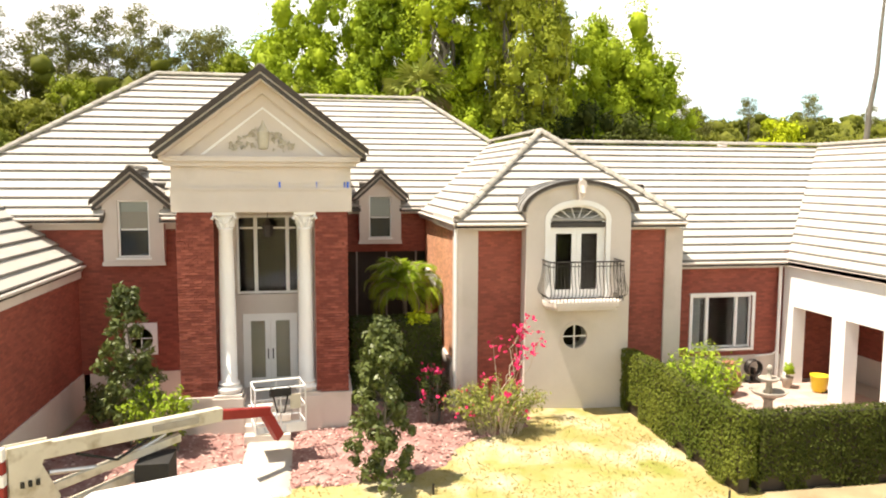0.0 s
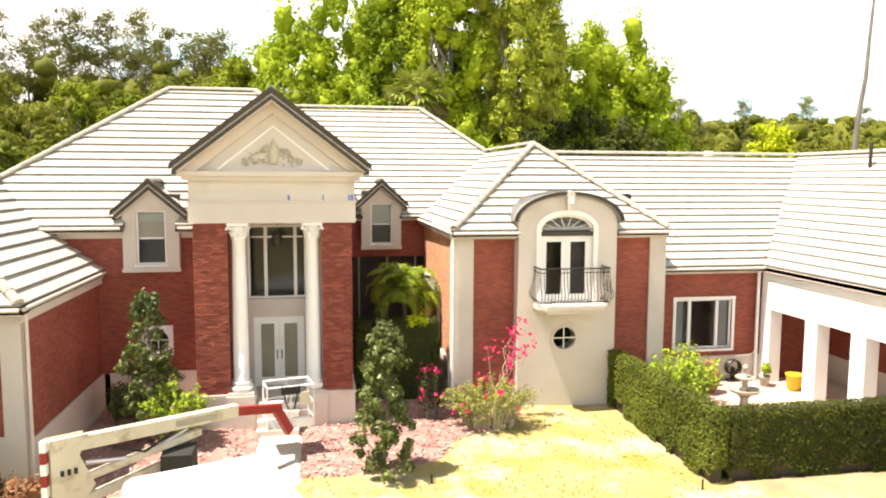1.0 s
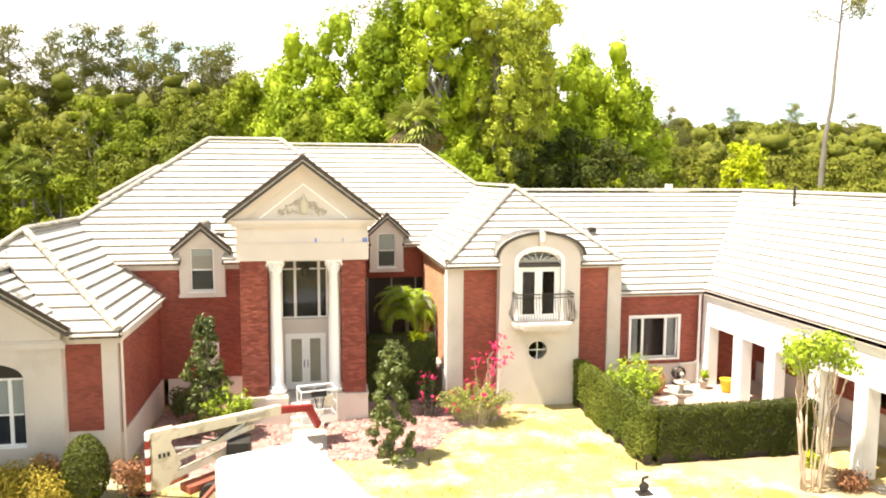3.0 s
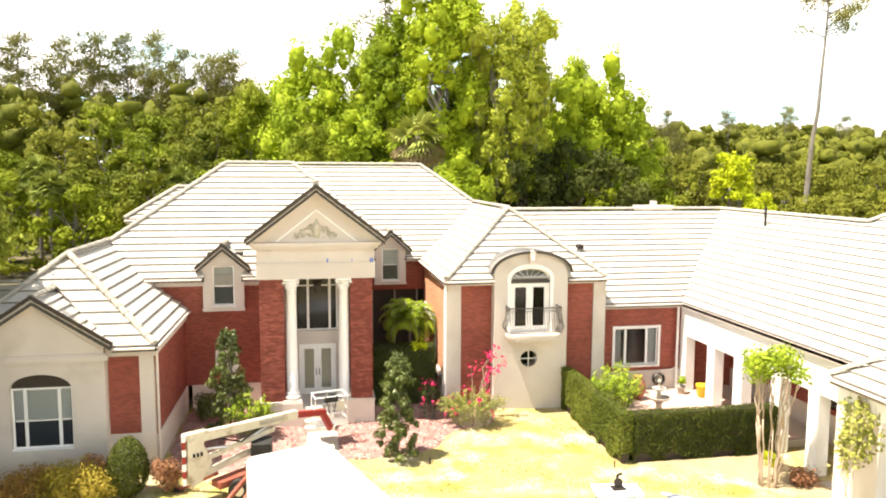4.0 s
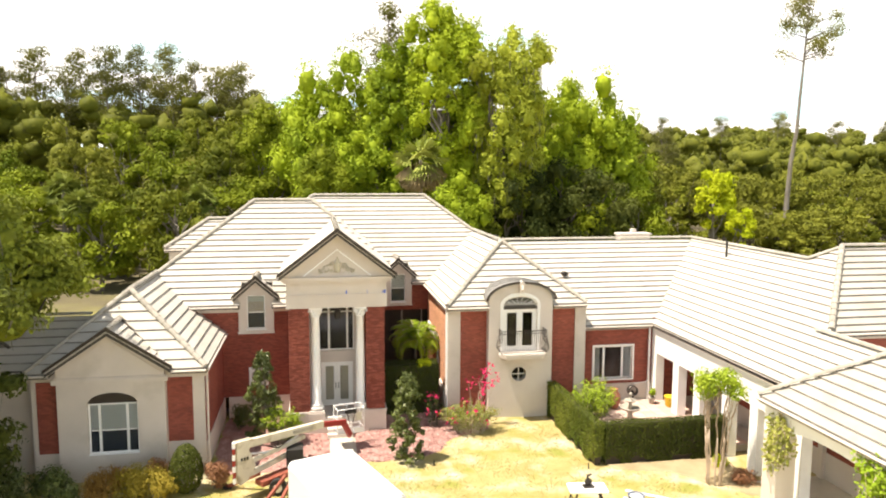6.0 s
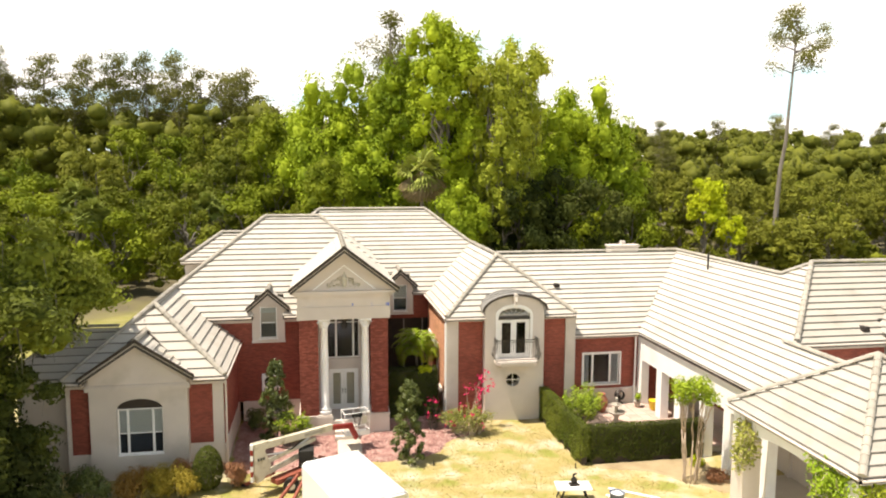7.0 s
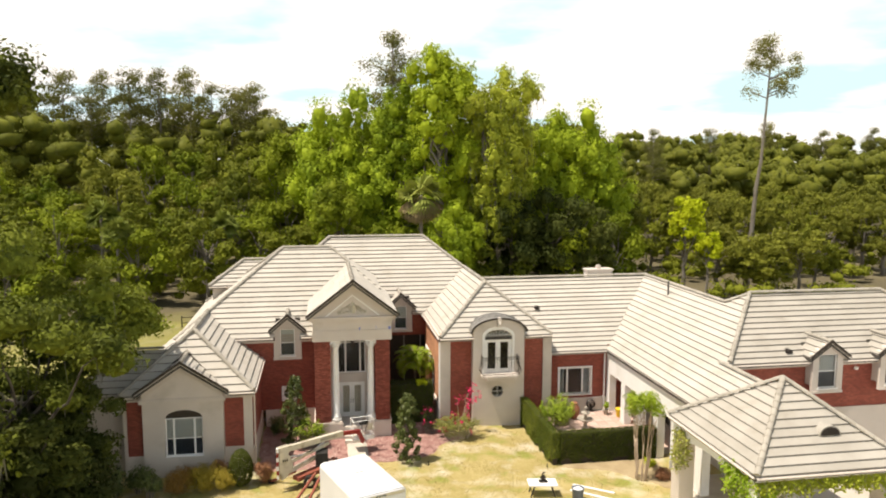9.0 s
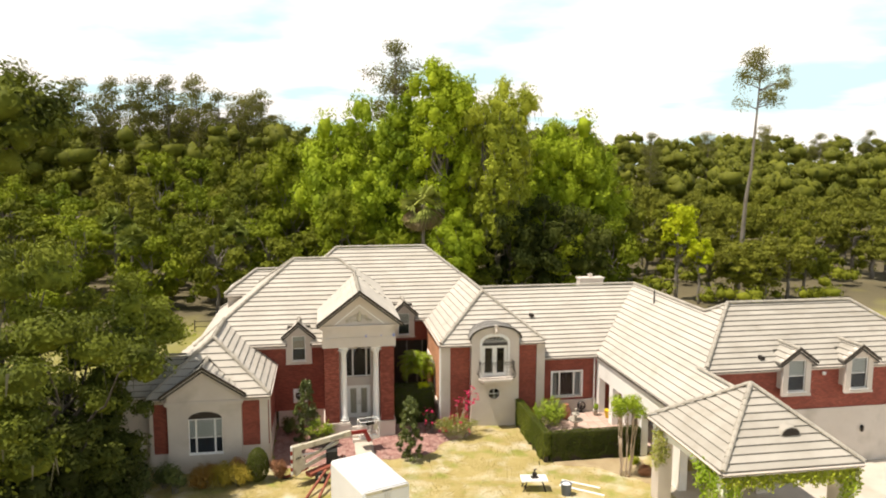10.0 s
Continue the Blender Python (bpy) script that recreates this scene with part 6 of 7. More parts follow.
# low understorey between the trunks
cc, rr = [], []
for i in range(300):
    y = rng.uniform(50, 100)
    x = rng.uniform(-1.0, 1.2) * y * 0.85 + 6
    if (-30 < x < -9 and y < 62) or (x > 30 and y < 95 and rng.random() < 0.4) or (-12 < x < 30 and y < 52):
        continue
    for k in range(3):
        r = rng.uniform(0.6, 1.5)
        cc.append((x + rng.normal(0, 1), y + rng.normal(0, 1), r * rng.uniform(0.5, 1.6))), rr.append(r)
p, nr = clump_points(rng, np.array(cc), np.array(rr), 44, 0.8, domed=True)
tagged(mesh_part("underwood", crown_mesh("underwood", leaves(rng, p, nr, 0.2), cc, rr, 0.8, detail=1), L_DARK), "low tangled green underwood beneath the trees", "undergrowth", kind="stuff")

# oaks beside the left wing
oak = broad_tree(101, 11.5, 5.4, 3.4, L_OAK, 0.12, 460, 22, M_DARKBARK, "oak_tree", "spreading oak with small dark leaves and hanging moss", shell=0.66, lump=(0.17, 0.32), flat=0.62, moss=70, core=0.62)
put(oak, -16.4, 8.6, 20)
put(oak, -17.6, 0.6, 200, 0.95, 1.0)
put(oak, -20.5, 17, 140, 0.95, 1.15)
put(oak, -16.6, 12.2, 300, 0.72, 0.85)
put(oak, -19.5, 5.0, 75, 0.9, 0.8)
# small oaks get dark leaves to carry the shade below the big crowns
small_oak = broad_tree(105, 7.2, 2.5, 0.6, L_DARK_SHADED, 0.105, 400, 24, M_DARKBARK, "oak_tree", "small dense oak close beside the house, leaves darkened for shade", shell=0.55, lump=(0.20, 0.32), flat=0.75)
put(small_oak, -14.9, 13.4)
put(small_oak, -15.0, 10.2, 140, 0.95, 0.85)
put(small_oak, -15.6, 7.2, 250, 1.1, 0.9)
high_oak = broad_tree(107, 11.2, 3.5, 6.0, L_OAK, 0.12, 330, 26, M_DARKBARK, "oak_tree", "oak with a high crown over the annex roof", shell=0.45, lump=(0.2, 0.36), flat=0.7)
put(high_oak, -14.9, 17.2)
oak2 = broad_tree(103, 22.6, 4.2, 17.2, L_OAK, 0.14, 330, 30, M_DARKBARK, "oak_tree", "tall slender oak with a small high crown")
put(oak2, -20.6, 13.8)
put(oak, -27.5, 26, 250, 1.1, 1.1)

# thicket under the oaks; their deep shade is put into its leaf colour
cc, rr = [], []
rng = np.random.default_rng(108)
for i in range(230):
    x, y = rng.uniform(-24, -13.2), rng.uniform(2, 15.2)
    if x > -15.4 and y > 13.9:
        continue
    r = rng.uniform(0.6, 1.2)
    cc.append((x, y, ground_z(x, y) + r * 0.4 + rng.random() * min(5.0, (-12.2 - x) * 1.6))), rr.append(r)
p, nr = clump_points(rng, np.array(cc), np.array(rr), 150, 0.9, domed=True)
tagged(mesh_part("thicket", crown_mesh("thicket", leaves(rng, p, nr, 0.12), cc, rr, 0.9, detail=1), L_THICKET), "tangled thicket beneath the oaks, its shade put into the leaf colour", "undergrowth", kind="stuff")

# garden


def magnolia(label, at, height, reach, seed):
    """A young upright tree: a stem, short twigs, and tufts of glossy leaves."""
    rng = np.random.default_rng(seed)
    t = thing("magnolia", label, "small tree", at)
    bm, cc, rr = bmesh.new(), [], []
    limb(bm, rng, (0, 0, -0.2), (0.05, 0, height * 0.93), 0.045, 0.015, 7, 0.04)
    for i in range(100):
        u = rng.random() ** 0.9
        r = reach * (0.35 + 0.75 * math.sin(math.pi * min(1, 0.22 + 0.72 * u))) * rng.uniform(0.35, 1.05) * (1 - 0.45 * u)
        a = rng.uniform(0, 6.28)
        q = Vector((r * math.cos(a), r * math.sin(a), height * (0.05 + 0.93 * u)))
        if i < 50:
            limb(bm, rng, (0.03, 0, max(0.1, q.z - 0.35)), q, 0.014, 0.006, 4, 0.1, 3)
        cc.append(tuple(q)), rr.append(rng.uniform(0.12, 0.21))
    part("trunk", bm, M_BARK, t, "thin grey stem with twigs")
    p, nr = clump_points(rng, np.array(cc), np.array(rr), 56, 1.0, 0.7)
    mesh_part("crown", quads("crown", leaves(rng, p, nr + rng.normal(0, 0.3, nr.shape), 0.082, 0.42)), L_GLOSSY, t, "glossy dark leaves")


magnolia("young magnolia with glossy dark leaves beside the portico", (-4.75, 18.3, ground_z(0, 18.3)), 4.25, 0.86, 201)
shooting_shrub("shrub", "bright lime-green shrub at the foot of a magnolia", (-3.95, 17.7, ground_z(0, 17.7)), (0.95, 0.6, 2.2), L_LIME, 90, 30, 0.06, 202, M_BARK)
magnolia("young magnolia with glossy dark leaves on the mulch", (1.42, 15.25, ground_z(0, 15.25)), 3.85, 0.78, 203)
shrub("yellow_plant", "spiky yellow plant above the clipped hedge", (3.0, 21.1, 2.12), (0.55, 0.3, 0.3), L_YELLOW, 420, 0.075, 206, clumps=9, category="plant")
shooting_shrub("bougainvillea", "bougainvillea with pink blossom against the tower wall", (4.75, 18.0, -0.3), (1.5, 0.95, 1.75), L_TWIGGY, 150, 30, 0.055, 207, M_PALEBARK, blossom=(L_RED, 20, 5))
shooting_shrub("red_plant", "dark-leaved shrub with red blossom beside the arched opening", (3.15, 18.9, -0.28), (0.65, 0.6, 2.1), L_DARK_SHADED, 30, 26, 0.06, 208, M_BARK, blossom=(L_RED, 12, 6))
# long bougainvillea shoots
rng = np.random.default_rng(209)
t = thing("bougainvillea", "tall thin bougainvillea shoots with pink blossom", "shrub", (5.2, 18.7, -0.2))
bm, pts = bmesh.new(), []
for i in range(7):
    a = Vector((rng.uniform(-0.5, 0.5), 0, 0.3))
    e = Vector((rng.uniform(-0.9, 1.3), rng.uniform(-0.4, 0.6), rng.uniform(1.7, 3.1)))
    limb(bm, rng, a, e, 0.018, 0.006, 5, 0.15)
    for k in range(7):
        q = a.lerp(e, rng.uniform(0.72, 1.05))
        pts.append((q.x + rng.normal(0, 0.1), q.y + rng.normal(0, 0.1), q.z + rng.normal(0, 0.12)))
parts("stem", bm, M_PALEBARK, t, "thin pale shoot")
pts = np.repeat(np.array(pts), 3, axis=0) + rng.normal(0, 0.06, (len(pts) * 3, 3))
mesh_part("blossom", quads("blossom", leaves(rng, pts, np.tile([0, -0.5, 0.8], (len(pts), 1)), 0.06, 0.8)), L_RED, t, "deep pink blossom")
feather_palm(210, (2.95, 24.0, -0.28), 3.95, 1.5, 60, "arching feathery palm in the shaded recess")
rng = np.random.default_rng(211)
t = thing("topiary", "clipped egg-shaped dark green bush", "shrub", (-7.4, 13.75, ground_z(0, 13.75)))
bm = bmesh.new()
for i in range(6):
    limb(bm, rng, (0.06 * math.cos(i), 0.06 * math.sin(i), -0.2), (0.35 * math.cos(i), 0.35 * math.sin(i), 1.2), 0.03, 0.015, 5)
parts("stem", bm, M_BARK, t, "thin woody stem")
d = unit(rng.normal(0, 1, (6500, 3)))
p = d * np.array([0.66, 0.66, 0.98]) * rng.uniform(0.88, 1.02, 6500)[:, None] + np.array([0, 0, 0.98])
p[:, :2] *= (1.08 - 0.13 * p[:, 2:3])
mesh_part("foliage", quads("foliage", leaves(rng, p[p[:, 2] > 0.03], d[p[:, 2] > 0.03], 0.042)), L_DARK_SHADED, t)
shrub("rust_shrub", "low reddish-brown leafy shrub", (-6.35, 13.9, ground_z(0, 13.9)), (0.7, 0.6, 1.25), L_RUST, 2200, 0.05, 212, clumps=12)
for i, (x, leaf, lab) in enumerate(((-8.45, L_GOLD, "rounded golden-green shrub before the bay window"), (-9.35, L_GOLD, "rounded golden-green shrub before the bay window"), (-10.3, L_AMBER, "rounded orange-tinged shrub before the bay window"))):
    shrub("golden_shrub", lab, (x, 13.3 + 0.12 * (i % 2), ground_z(0, 13.4)), (0.85, 0.8, 1.25), leaf, 4200, 0.042, 220 + i, clumps=22)
for i, x in enumerate((-8.6, -9.9)):
    shrub("rust_shrub", "low reddish-brown shrub against the bay wall", (x, 14.05, ground_z(0, 14)), (0.7, 0.35, 1.4), L_RUST, 1500, 0.05, 226 + i, clumps=9)
for i, (x, y) in enumerate(((-12.4, 13.7), (-13.4, 13.2), (-11.7, 12.9))):
    shrub("dark_shrub", "dark shrub in the oak's shade", (x, y, ground_z(0, y)), (0.75, 0.7, 1.7), L_GLOSSY, 1800, 0.06, 230 + i, clumps=10)
shrub("dark_shrub", "dark low shrub in the shaded corner", (-6.0, 20.3, -0.28), (0.6, 0.7, 1.3), L_GLOSSY, 1500, 0.06, 235)

# walls grown over with creeping fig round the patio
def fig_wall(x0, x1, y0, y1, foot, top, label, seed, leaf):
    rng = np.random.default_rng(seed)
    t = thing("hedge_wall", label, "hedge", ((x0 + x1) / 2, (y0 + y1) / 2, foot), fixed=True)
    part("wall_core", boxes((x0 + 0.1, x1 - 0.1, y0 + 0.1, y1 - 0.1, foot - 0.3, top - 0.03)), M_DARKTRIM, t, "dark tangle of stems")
    pts, nrm = [], []
    for k in range(int(1100 * ((x1 - x0) + (y1 - y0)) * 2 * (top - foot))):
        per = 2 * ((x1 - x0) + (y1 - y0))
        s, z = rng.random() * per, rng.random()
        thin = noise.noise((s * 1.3, z * 2.0, seed)) + (0.25 if z < 0.16 else 0)
        if z < 0.22 and thin > 0.25:
            continue
        if s < x1 - x0:
            q, n = (x0 + s, y0), (0, -1)
        elif s < (x1 - x0) + (y1 - y0):
            q, n = (x1, y0 + s - (x1 - x0)), (1, 0)
        elif s < 2 * (x1 - x0) + (y1 - y0):
            q, n = (x1 - (s - (x1 - x0) - (y1 - y0)), y1), (0, 1)
        else:
            q, n = (x0, y1 - (s - 2 * (x1 - x0) - (y1 - y0))), (-1, 0)
        o = 0.06 * noise.noise((q[0] * 2, q[1] * 2, z * 3)) + rng.uniform(-0.05, 0.05)
        pts.append((q[0] + n[0] * o, q[1] + n[1] * o, foot + z * (top - foot))), nrm.append((*n, 0.4))
    for k in range(int(900 * (x1 - x0) * (y1 - y0))):
        pts.append((rng.uniform(x0, x1), rng.uniform(y0, y1), top + rng.uniform(-0.04, 0.06))), nrm.append((0, 0, 1))
    mesh_part("foliage", quads("foliage", leaves(rng, np.array(pts), np.array(nrm, float), 0.037)), leaf, t, "clipped small fig leaves")


# the recess hedge carries the recess's shade in its leaf colour
fig_wall(0.98, 3.72, 20.9, 21.9, -0.28, 2.28, "tall clipped hedge in the recess, shade put into its leaf colour", 303, L_DARK_SHADED)
fig_wall(9.2, 9.65, 13.5, 19.85, -0.42, 1.40, "garden wall grown over with clipped creeping fig", 301, L_HEDGE)
# darker leaves than the left wall: the front's shade put into colour
fig_wall(9.7, 15.35, 13.5, 14.0, -0.45, 1.36, "garden wall grown over with creeping fig, darkened as its shaded front", 302, L_DARK_SHADED)
shooting_shrub("patio_shrub", "loose lime-green leafy shrub inside the patio wall", (11.0, 18.3, -0.1), (1.5, 1.1, 2.2), L_LIME, 70, 34, 0.075, 240, M_BARK, arch=0.12)
shooting_shrub("patio_shrub", "tall loose lime-green shrub by the patio window", (11.7, 19.5, -0.1), (0.8, 0.6, 2.3), L_LIME, 30, 34, 0.075, 241, M_BARK, arch=0.12)
shrub("potted_plant", "small green plant in a pot by the arcade", (15.0, 20.0, 0.2), (0.25, 0.25, 0.6), L_LIME, 300, 0.07, 242, clumps=4, category="plant")
shrub("flowers", "bright yellow flowers at the arcade's foot", (14.55, 12.5, -0.45), (0.5, 0.4, 0.6), L_YELLOW, 600, 0.05, 243, clumps=6, category="flowers")
shrub("rust_shrub", "dark red low plants beside the pale-stemmed tree", (14.4, 10.8, -0.45), (0.75, 0.6, 0.55), L_RUST, 1200, 0.05, 244, clumps=8)
# crape myrtle
rng = np.random.default_rng(250)
t = thing("crape_myrtle", "pale many-stemmed crape myrtle with a flat lime crown", "tree", (13.35, 11.1, -0.45))
bm, tips = bmesh.new(), []
for i in range(13):
    a = 2 * math.pi * i / 13 + rng.uniform(-0.2, 0.2)
    r = rng.uniform(0.25, 0.85)
    k = Vector((0.15 * math.cos(a) + 0.5 * r * math.cos(a), 0.15 * math.sin(a) + 0.5 * r * math.sin(a), 2.0 + 0.5 * rng.random()))
    e = Vector((r * math.cos(a), r * math.sin(a), rng.uniform(3.5, 4.25)))
    limb(bm, rng, (0.24 * math.cos(a), 0.24 * math.sin(a), -0.2), k, 0.032, 0.024, 6, 0.06)
    limb(bm, rng, k, e, 0.024, 0.012, 5, 0.12)
    limb(bm, rng, k.lerp(e, 0.4), e + Vector((rng.uniform(-0.4, 0.4), rng.uniform(-0.4, 0.4), 0.2)), 0.022, 0.01, 5, 0.12)
    tips.append(tuple(e + Vector((0, 0, 0.3))))
parts("stem", bm, M_TANBARK, t, "smooth tan stem", smooth=True)
p, nr = clump_points(rng, np.array(tips), np.full(13, 0.42), 230, 0.75)
mesh_part("crown", quads("crown", leaves(rng, p, nr, 0.065)), L_LIME, t)
# vines on the carport
def climbing_vine(label, spine, spread, strands, per, leaf, seed, hang=0.5):
    """A vine along a line of points: twining stems, leafy strands that hang from it."""
    rng = np.random.default_rng(seed)
    t = thing("climbing_vine", label, "vine", spine[0])
    line = [np.array(q, float) - np.array(spine[0], float) for q in spine]
    bm, p, nr = bmesh.new(), [], []
    for k in range(3):
        tube(bm, [Vector(q + rng.normal(0, 0.05, 3)) for q in line], 0.018, 5)
    for k in range(strands):
        u = rng.random() * (len(line) - 1)
        j = min(len(line) - 2, int(u))
        a = line[j] + (line[j + 1] - line[j]) * (u - j) + rng.normal(0, 1, 3) * np.array(spread)
        b = a + np.array([rng.normal(0, 0.12), rng.normal(0, 0.08) - 0.06, -hang * rng.uniform(0.2, 1.3)])
        tube(bm, [Vector(a), Vector((a + b) / 2 + rng.normal(0, 0.03, 3)), Vector(b)], 0.008, 4)
        w = rng.random(per)[:, None]
        p.append(a + (b - a) * w + rng.normal(0, 0.07, (per, 3)))
        nr.append(np.tile([-0.25, -0.75, 0.55], (per, 1)) + rng.normal(0, 0.3, (per, 3)))
    part("branchwork", bm, M_PALEBARK, t, "thin twining stems")
    mesh_part("foliage", quads("foliage", leaves(rng, np.concatenate(p), unit(np.concatenate(nr)), 0.07, 0.6)), leaf, t)


vine_y = CY0 - 0.10
climbing_vine("pale lime vine hanging down a carport pillar", [(CX0 - 0.06, CY1 - 1.0, 3.75), (CX0 - 0.08, CY1 - 0.95, 3.0), (CX0 - 0.08, CY1 - 0.85, 2.2)], (0.05, 0.32, 0.15), 90, 14, L_TWIGGY, 260, 0.7)
climbing_vine("thick bright green vine on the carport's front corner", [(CX0 - 0.1, CY0 + 0.2, -0.4), (CX0 - 0.12, CY0 + 0.45, 1.8), (CX0 - 0.12, CY0 + 0.9, 3.3), (CX0 - 0.1, CY0 + 1.5, 3.75)], (0.14, 0.34, 0.2), 200, 17, L_LIME, 261, 0.6)
climbing_vine("bright green vine round the carport's front pillar", [(CX0 + 0.3, vine_y, -0.4), (CX0 + 0.35, vine_y, 1.6), (CX0 + 0.4, vine_y, 3.6)], (0.32, 0.08, 0.2), 150, 16, L_LIME, 262, 0.6)
climbing_vine("dark green vine along the carport's front beam", [(CX0 + 0.2, vine_y, 3.72), (cx_mid - 1.2, vine_y, 3.66), (cx_mid + 1.2, vine_y, 3.66), (CX1 - 0.2, vine_y, 3.72)], (0.2, 0.05, 0.09), 260, 15, L_OLIVE, 263, 0.42)
climbing_vine("bright green vine round the carport's far pillar", [(CX1 - 0.35, vine_y, 1.2), (CX1 - 0.4, vine_y, 2.4), (CX1 - 0.4, vine_y, 3.6)], (0.3, 0.07, 0.15), 90, 15, L_LIME, 264, 0.6)


# ---- beds, paving ----
def inside(poly, x, y):
    hit = False
    for i in range(len(poly)):
        (x0, y0), (x1, y1) = poly[i], poly[i - 1]
        if (y0 > y) != (y1 > y) and x < (x1 - x0) * (y - y0) / (y1 - y0) + x0:
            hit = not hit
    return hit


def sheet(name, poly, mat, lift, cell=0.2, ragged=0.12):
    """A thin ground cover that follows the ground, with an uneven edge."""
    bm, grid = bmesh.new(), {}
    xs, ys = [p[0] for p in poly], [p[1] for p in poly]
    for i in range(int((max(xs) - min(xs)) / cell) + 1):
        for j in range(int((max(ys) - min(ys)) / cell) + 1):
            x, y = min(xs) + (i + 0.5) * cell, min(ys) + (j + 0.5) * cell
            o = ragged * noise.noise((x * 1.1, y * 1.1, 4)) * 3
            if inside(poly, x + o, y + o):
                q = []
                for a, b in ((0, 0), (1, 0), (1, 1), (0, 1)):
                    key = (i + a, j + b)
                    if key not in grid:
                        gx_, gy_ = min(xs) + key[0] * cell, min(ys) + key[1] * cell
                        grid[key] = bm.verts.new((gx_, gy_, ground_z(gx_, gy_) + lift + 0.02 * noise.noise((gx_ * 2, gy_ * 2, 1))))
                    q.append(grid[key])
                bm.faces.new(q)
    for v in bm.verts:
        if v.is_boundary:
            v.co.z -= lift + 0.05
    return part(name, bm, mat, smooth=True)


BED = [(-6.85, 15.0), (-5.4, 15.1), (-0.6, 15.2), (1.0, 15.35), (2.3, 15.5), (3.2, 16.1), (3.6, 17.0), (4.4, 17.6), (5.9, 18.3), (6.1, 20.1), (4.1, 20.6), (4.1, 28.0), (1.2, 28.0), (0.9, 21.8), (-6.85, 21.7)]
tagged(sheet("mulch_bed", BED, M_MULCH, 0.04, 0.09, 0.1), "bed of pinkish-red mulch round the portico", "mulch bed", kind="structure")
tagged(sheet("bare_soil", [(9.7, 13.6), (9.9, 13.0), (12.0, 12.3), (15.2, 9.0), (15.2, 13.6)], material("bare_soil", (0.28, 0.21, 0.12), (0.41, 0.33, 0.20), scale=1.5, rough=0.95, bump=0.6), 0.045, 0.09, 0.08),
       "bare brown soil strip below the hedge", "soil", kind="structure")
rng = np.random.default_rng(400)
out = []
while len(out) < 5200:
    x, y = rng.uniform(-6.6, 6.8), rng.uniform(14.1, 20.5)
    if inside(BED, x, y):
        z = ground_z(x, y) + 0.052 + rng.uniform(0, 0.03)
        a, s = rng.uniform(0, 6.28), rng.uniform(0.03, 0.075)
        u, v = np.array([math.cos(a), math.sin(a), rng.uniform(-0.5, 0.5)]) * s, np.array([-math.sin(a), math.cos(a), rng.uniform(-0.5, 0.5)]) * s * 0.5
        c = np.array([x, y, z])
        out.append([c - u, c + v, c + u, c - v])
tagged(mesh_part("loose_mulch", quads("loose_mulch", np.array(out)), M_CHIP), "loose pinkish-red mulch chips", "mulch", kind="stuff")
tagged(sheet("front_path", [(-1.95, 14.9), (-0.55, 14.9), (-0.55, 18.2), (-1.95, 18.2)], M_CONCRETE, 0.11, 0.2, 0.02), "pale concrete path to the portico", "path", kind="structure")
tagged(part("driveway", boxes((14.9, 60, -60, 1.4, -1, -0.40), (20.66, 60, 1.4, 11.7, -1, -0.402), (14.9, 20.66, 1.4, 11, -1, -0.404)), M_CONCRETE), "pale concrete drive before the garage", "driveway", kind="structure")
patio = tagged(part("patio", boxes((9.5, 17.9, 14.0, 21.0, -0.9, -0.14)), M_CONCRETE), "patio of pinkish pavers", "patio", kind="structure")
me = bpy.data.meshes.new("paver")
bm = boxes((-0.293, 0.293, -0.293, 0.293, -0.03, 0.0))
bmesh.ops.recalc_face_normals(bm, faces=bm.faces)
bmesh.ops.bevel(bm, geom=[e for e in bm.edges if all(v.co.z > -0.01 for v in e.verts)], offset=0.008, segments=1, affect="EDGES")
bm.to_mesh(me), bm.free()
me.materials.append(M_PAVER)
for i in range(12):
    for j in range(11):
        x, y = 9.95 + 0.6 * i, 14.4 + 0.6 * j
        if x < 17.6 and y < 20.8:
            ob = new("paver", me)
            ob.parent, ob.location = patio, (x, y, -0.105)

# ---- white box trailer ----
tr = thing("trailer", "white enclosed box trailer parked on the lawn", "trailer", (-1.5, 8.45, -0.45), 20.4)
hw, hl, fl_, tp = 1.22, 2.15, 0.42, 2.55
bm = bmesh.new()
prof = [(-hw, fl_), (hw, fl_), (hw, tp - 0.16), (hw - 0.05, tp - 0.06), (hw - 0.17, tp), (-hw + 0.17, tp), (-hw + 0.05, tp - 0.06), (-hw, tp - 0.16)]
prism(bm, prof, -hl, hl)
bmesh.ops.bevel(bm, geom=[e for e in bm.edges if abs(e.verts[0].co.y - e.verts[1].co.y) < 0.01 and max(v.co.z for v in e.verts) > fl_ + 0.1], offset=0.09, segments=3, affect="EDGES")
part("body", bm, M_TRAILER, tr, "white metal body")
part("roof_edge", boxes((-hw + 0.1, hw - 0.1, -hl - 0.035, -hl, tp - 0.20, tp - 0.06)), M_ALU, tr, "bare aluminium edge strip")
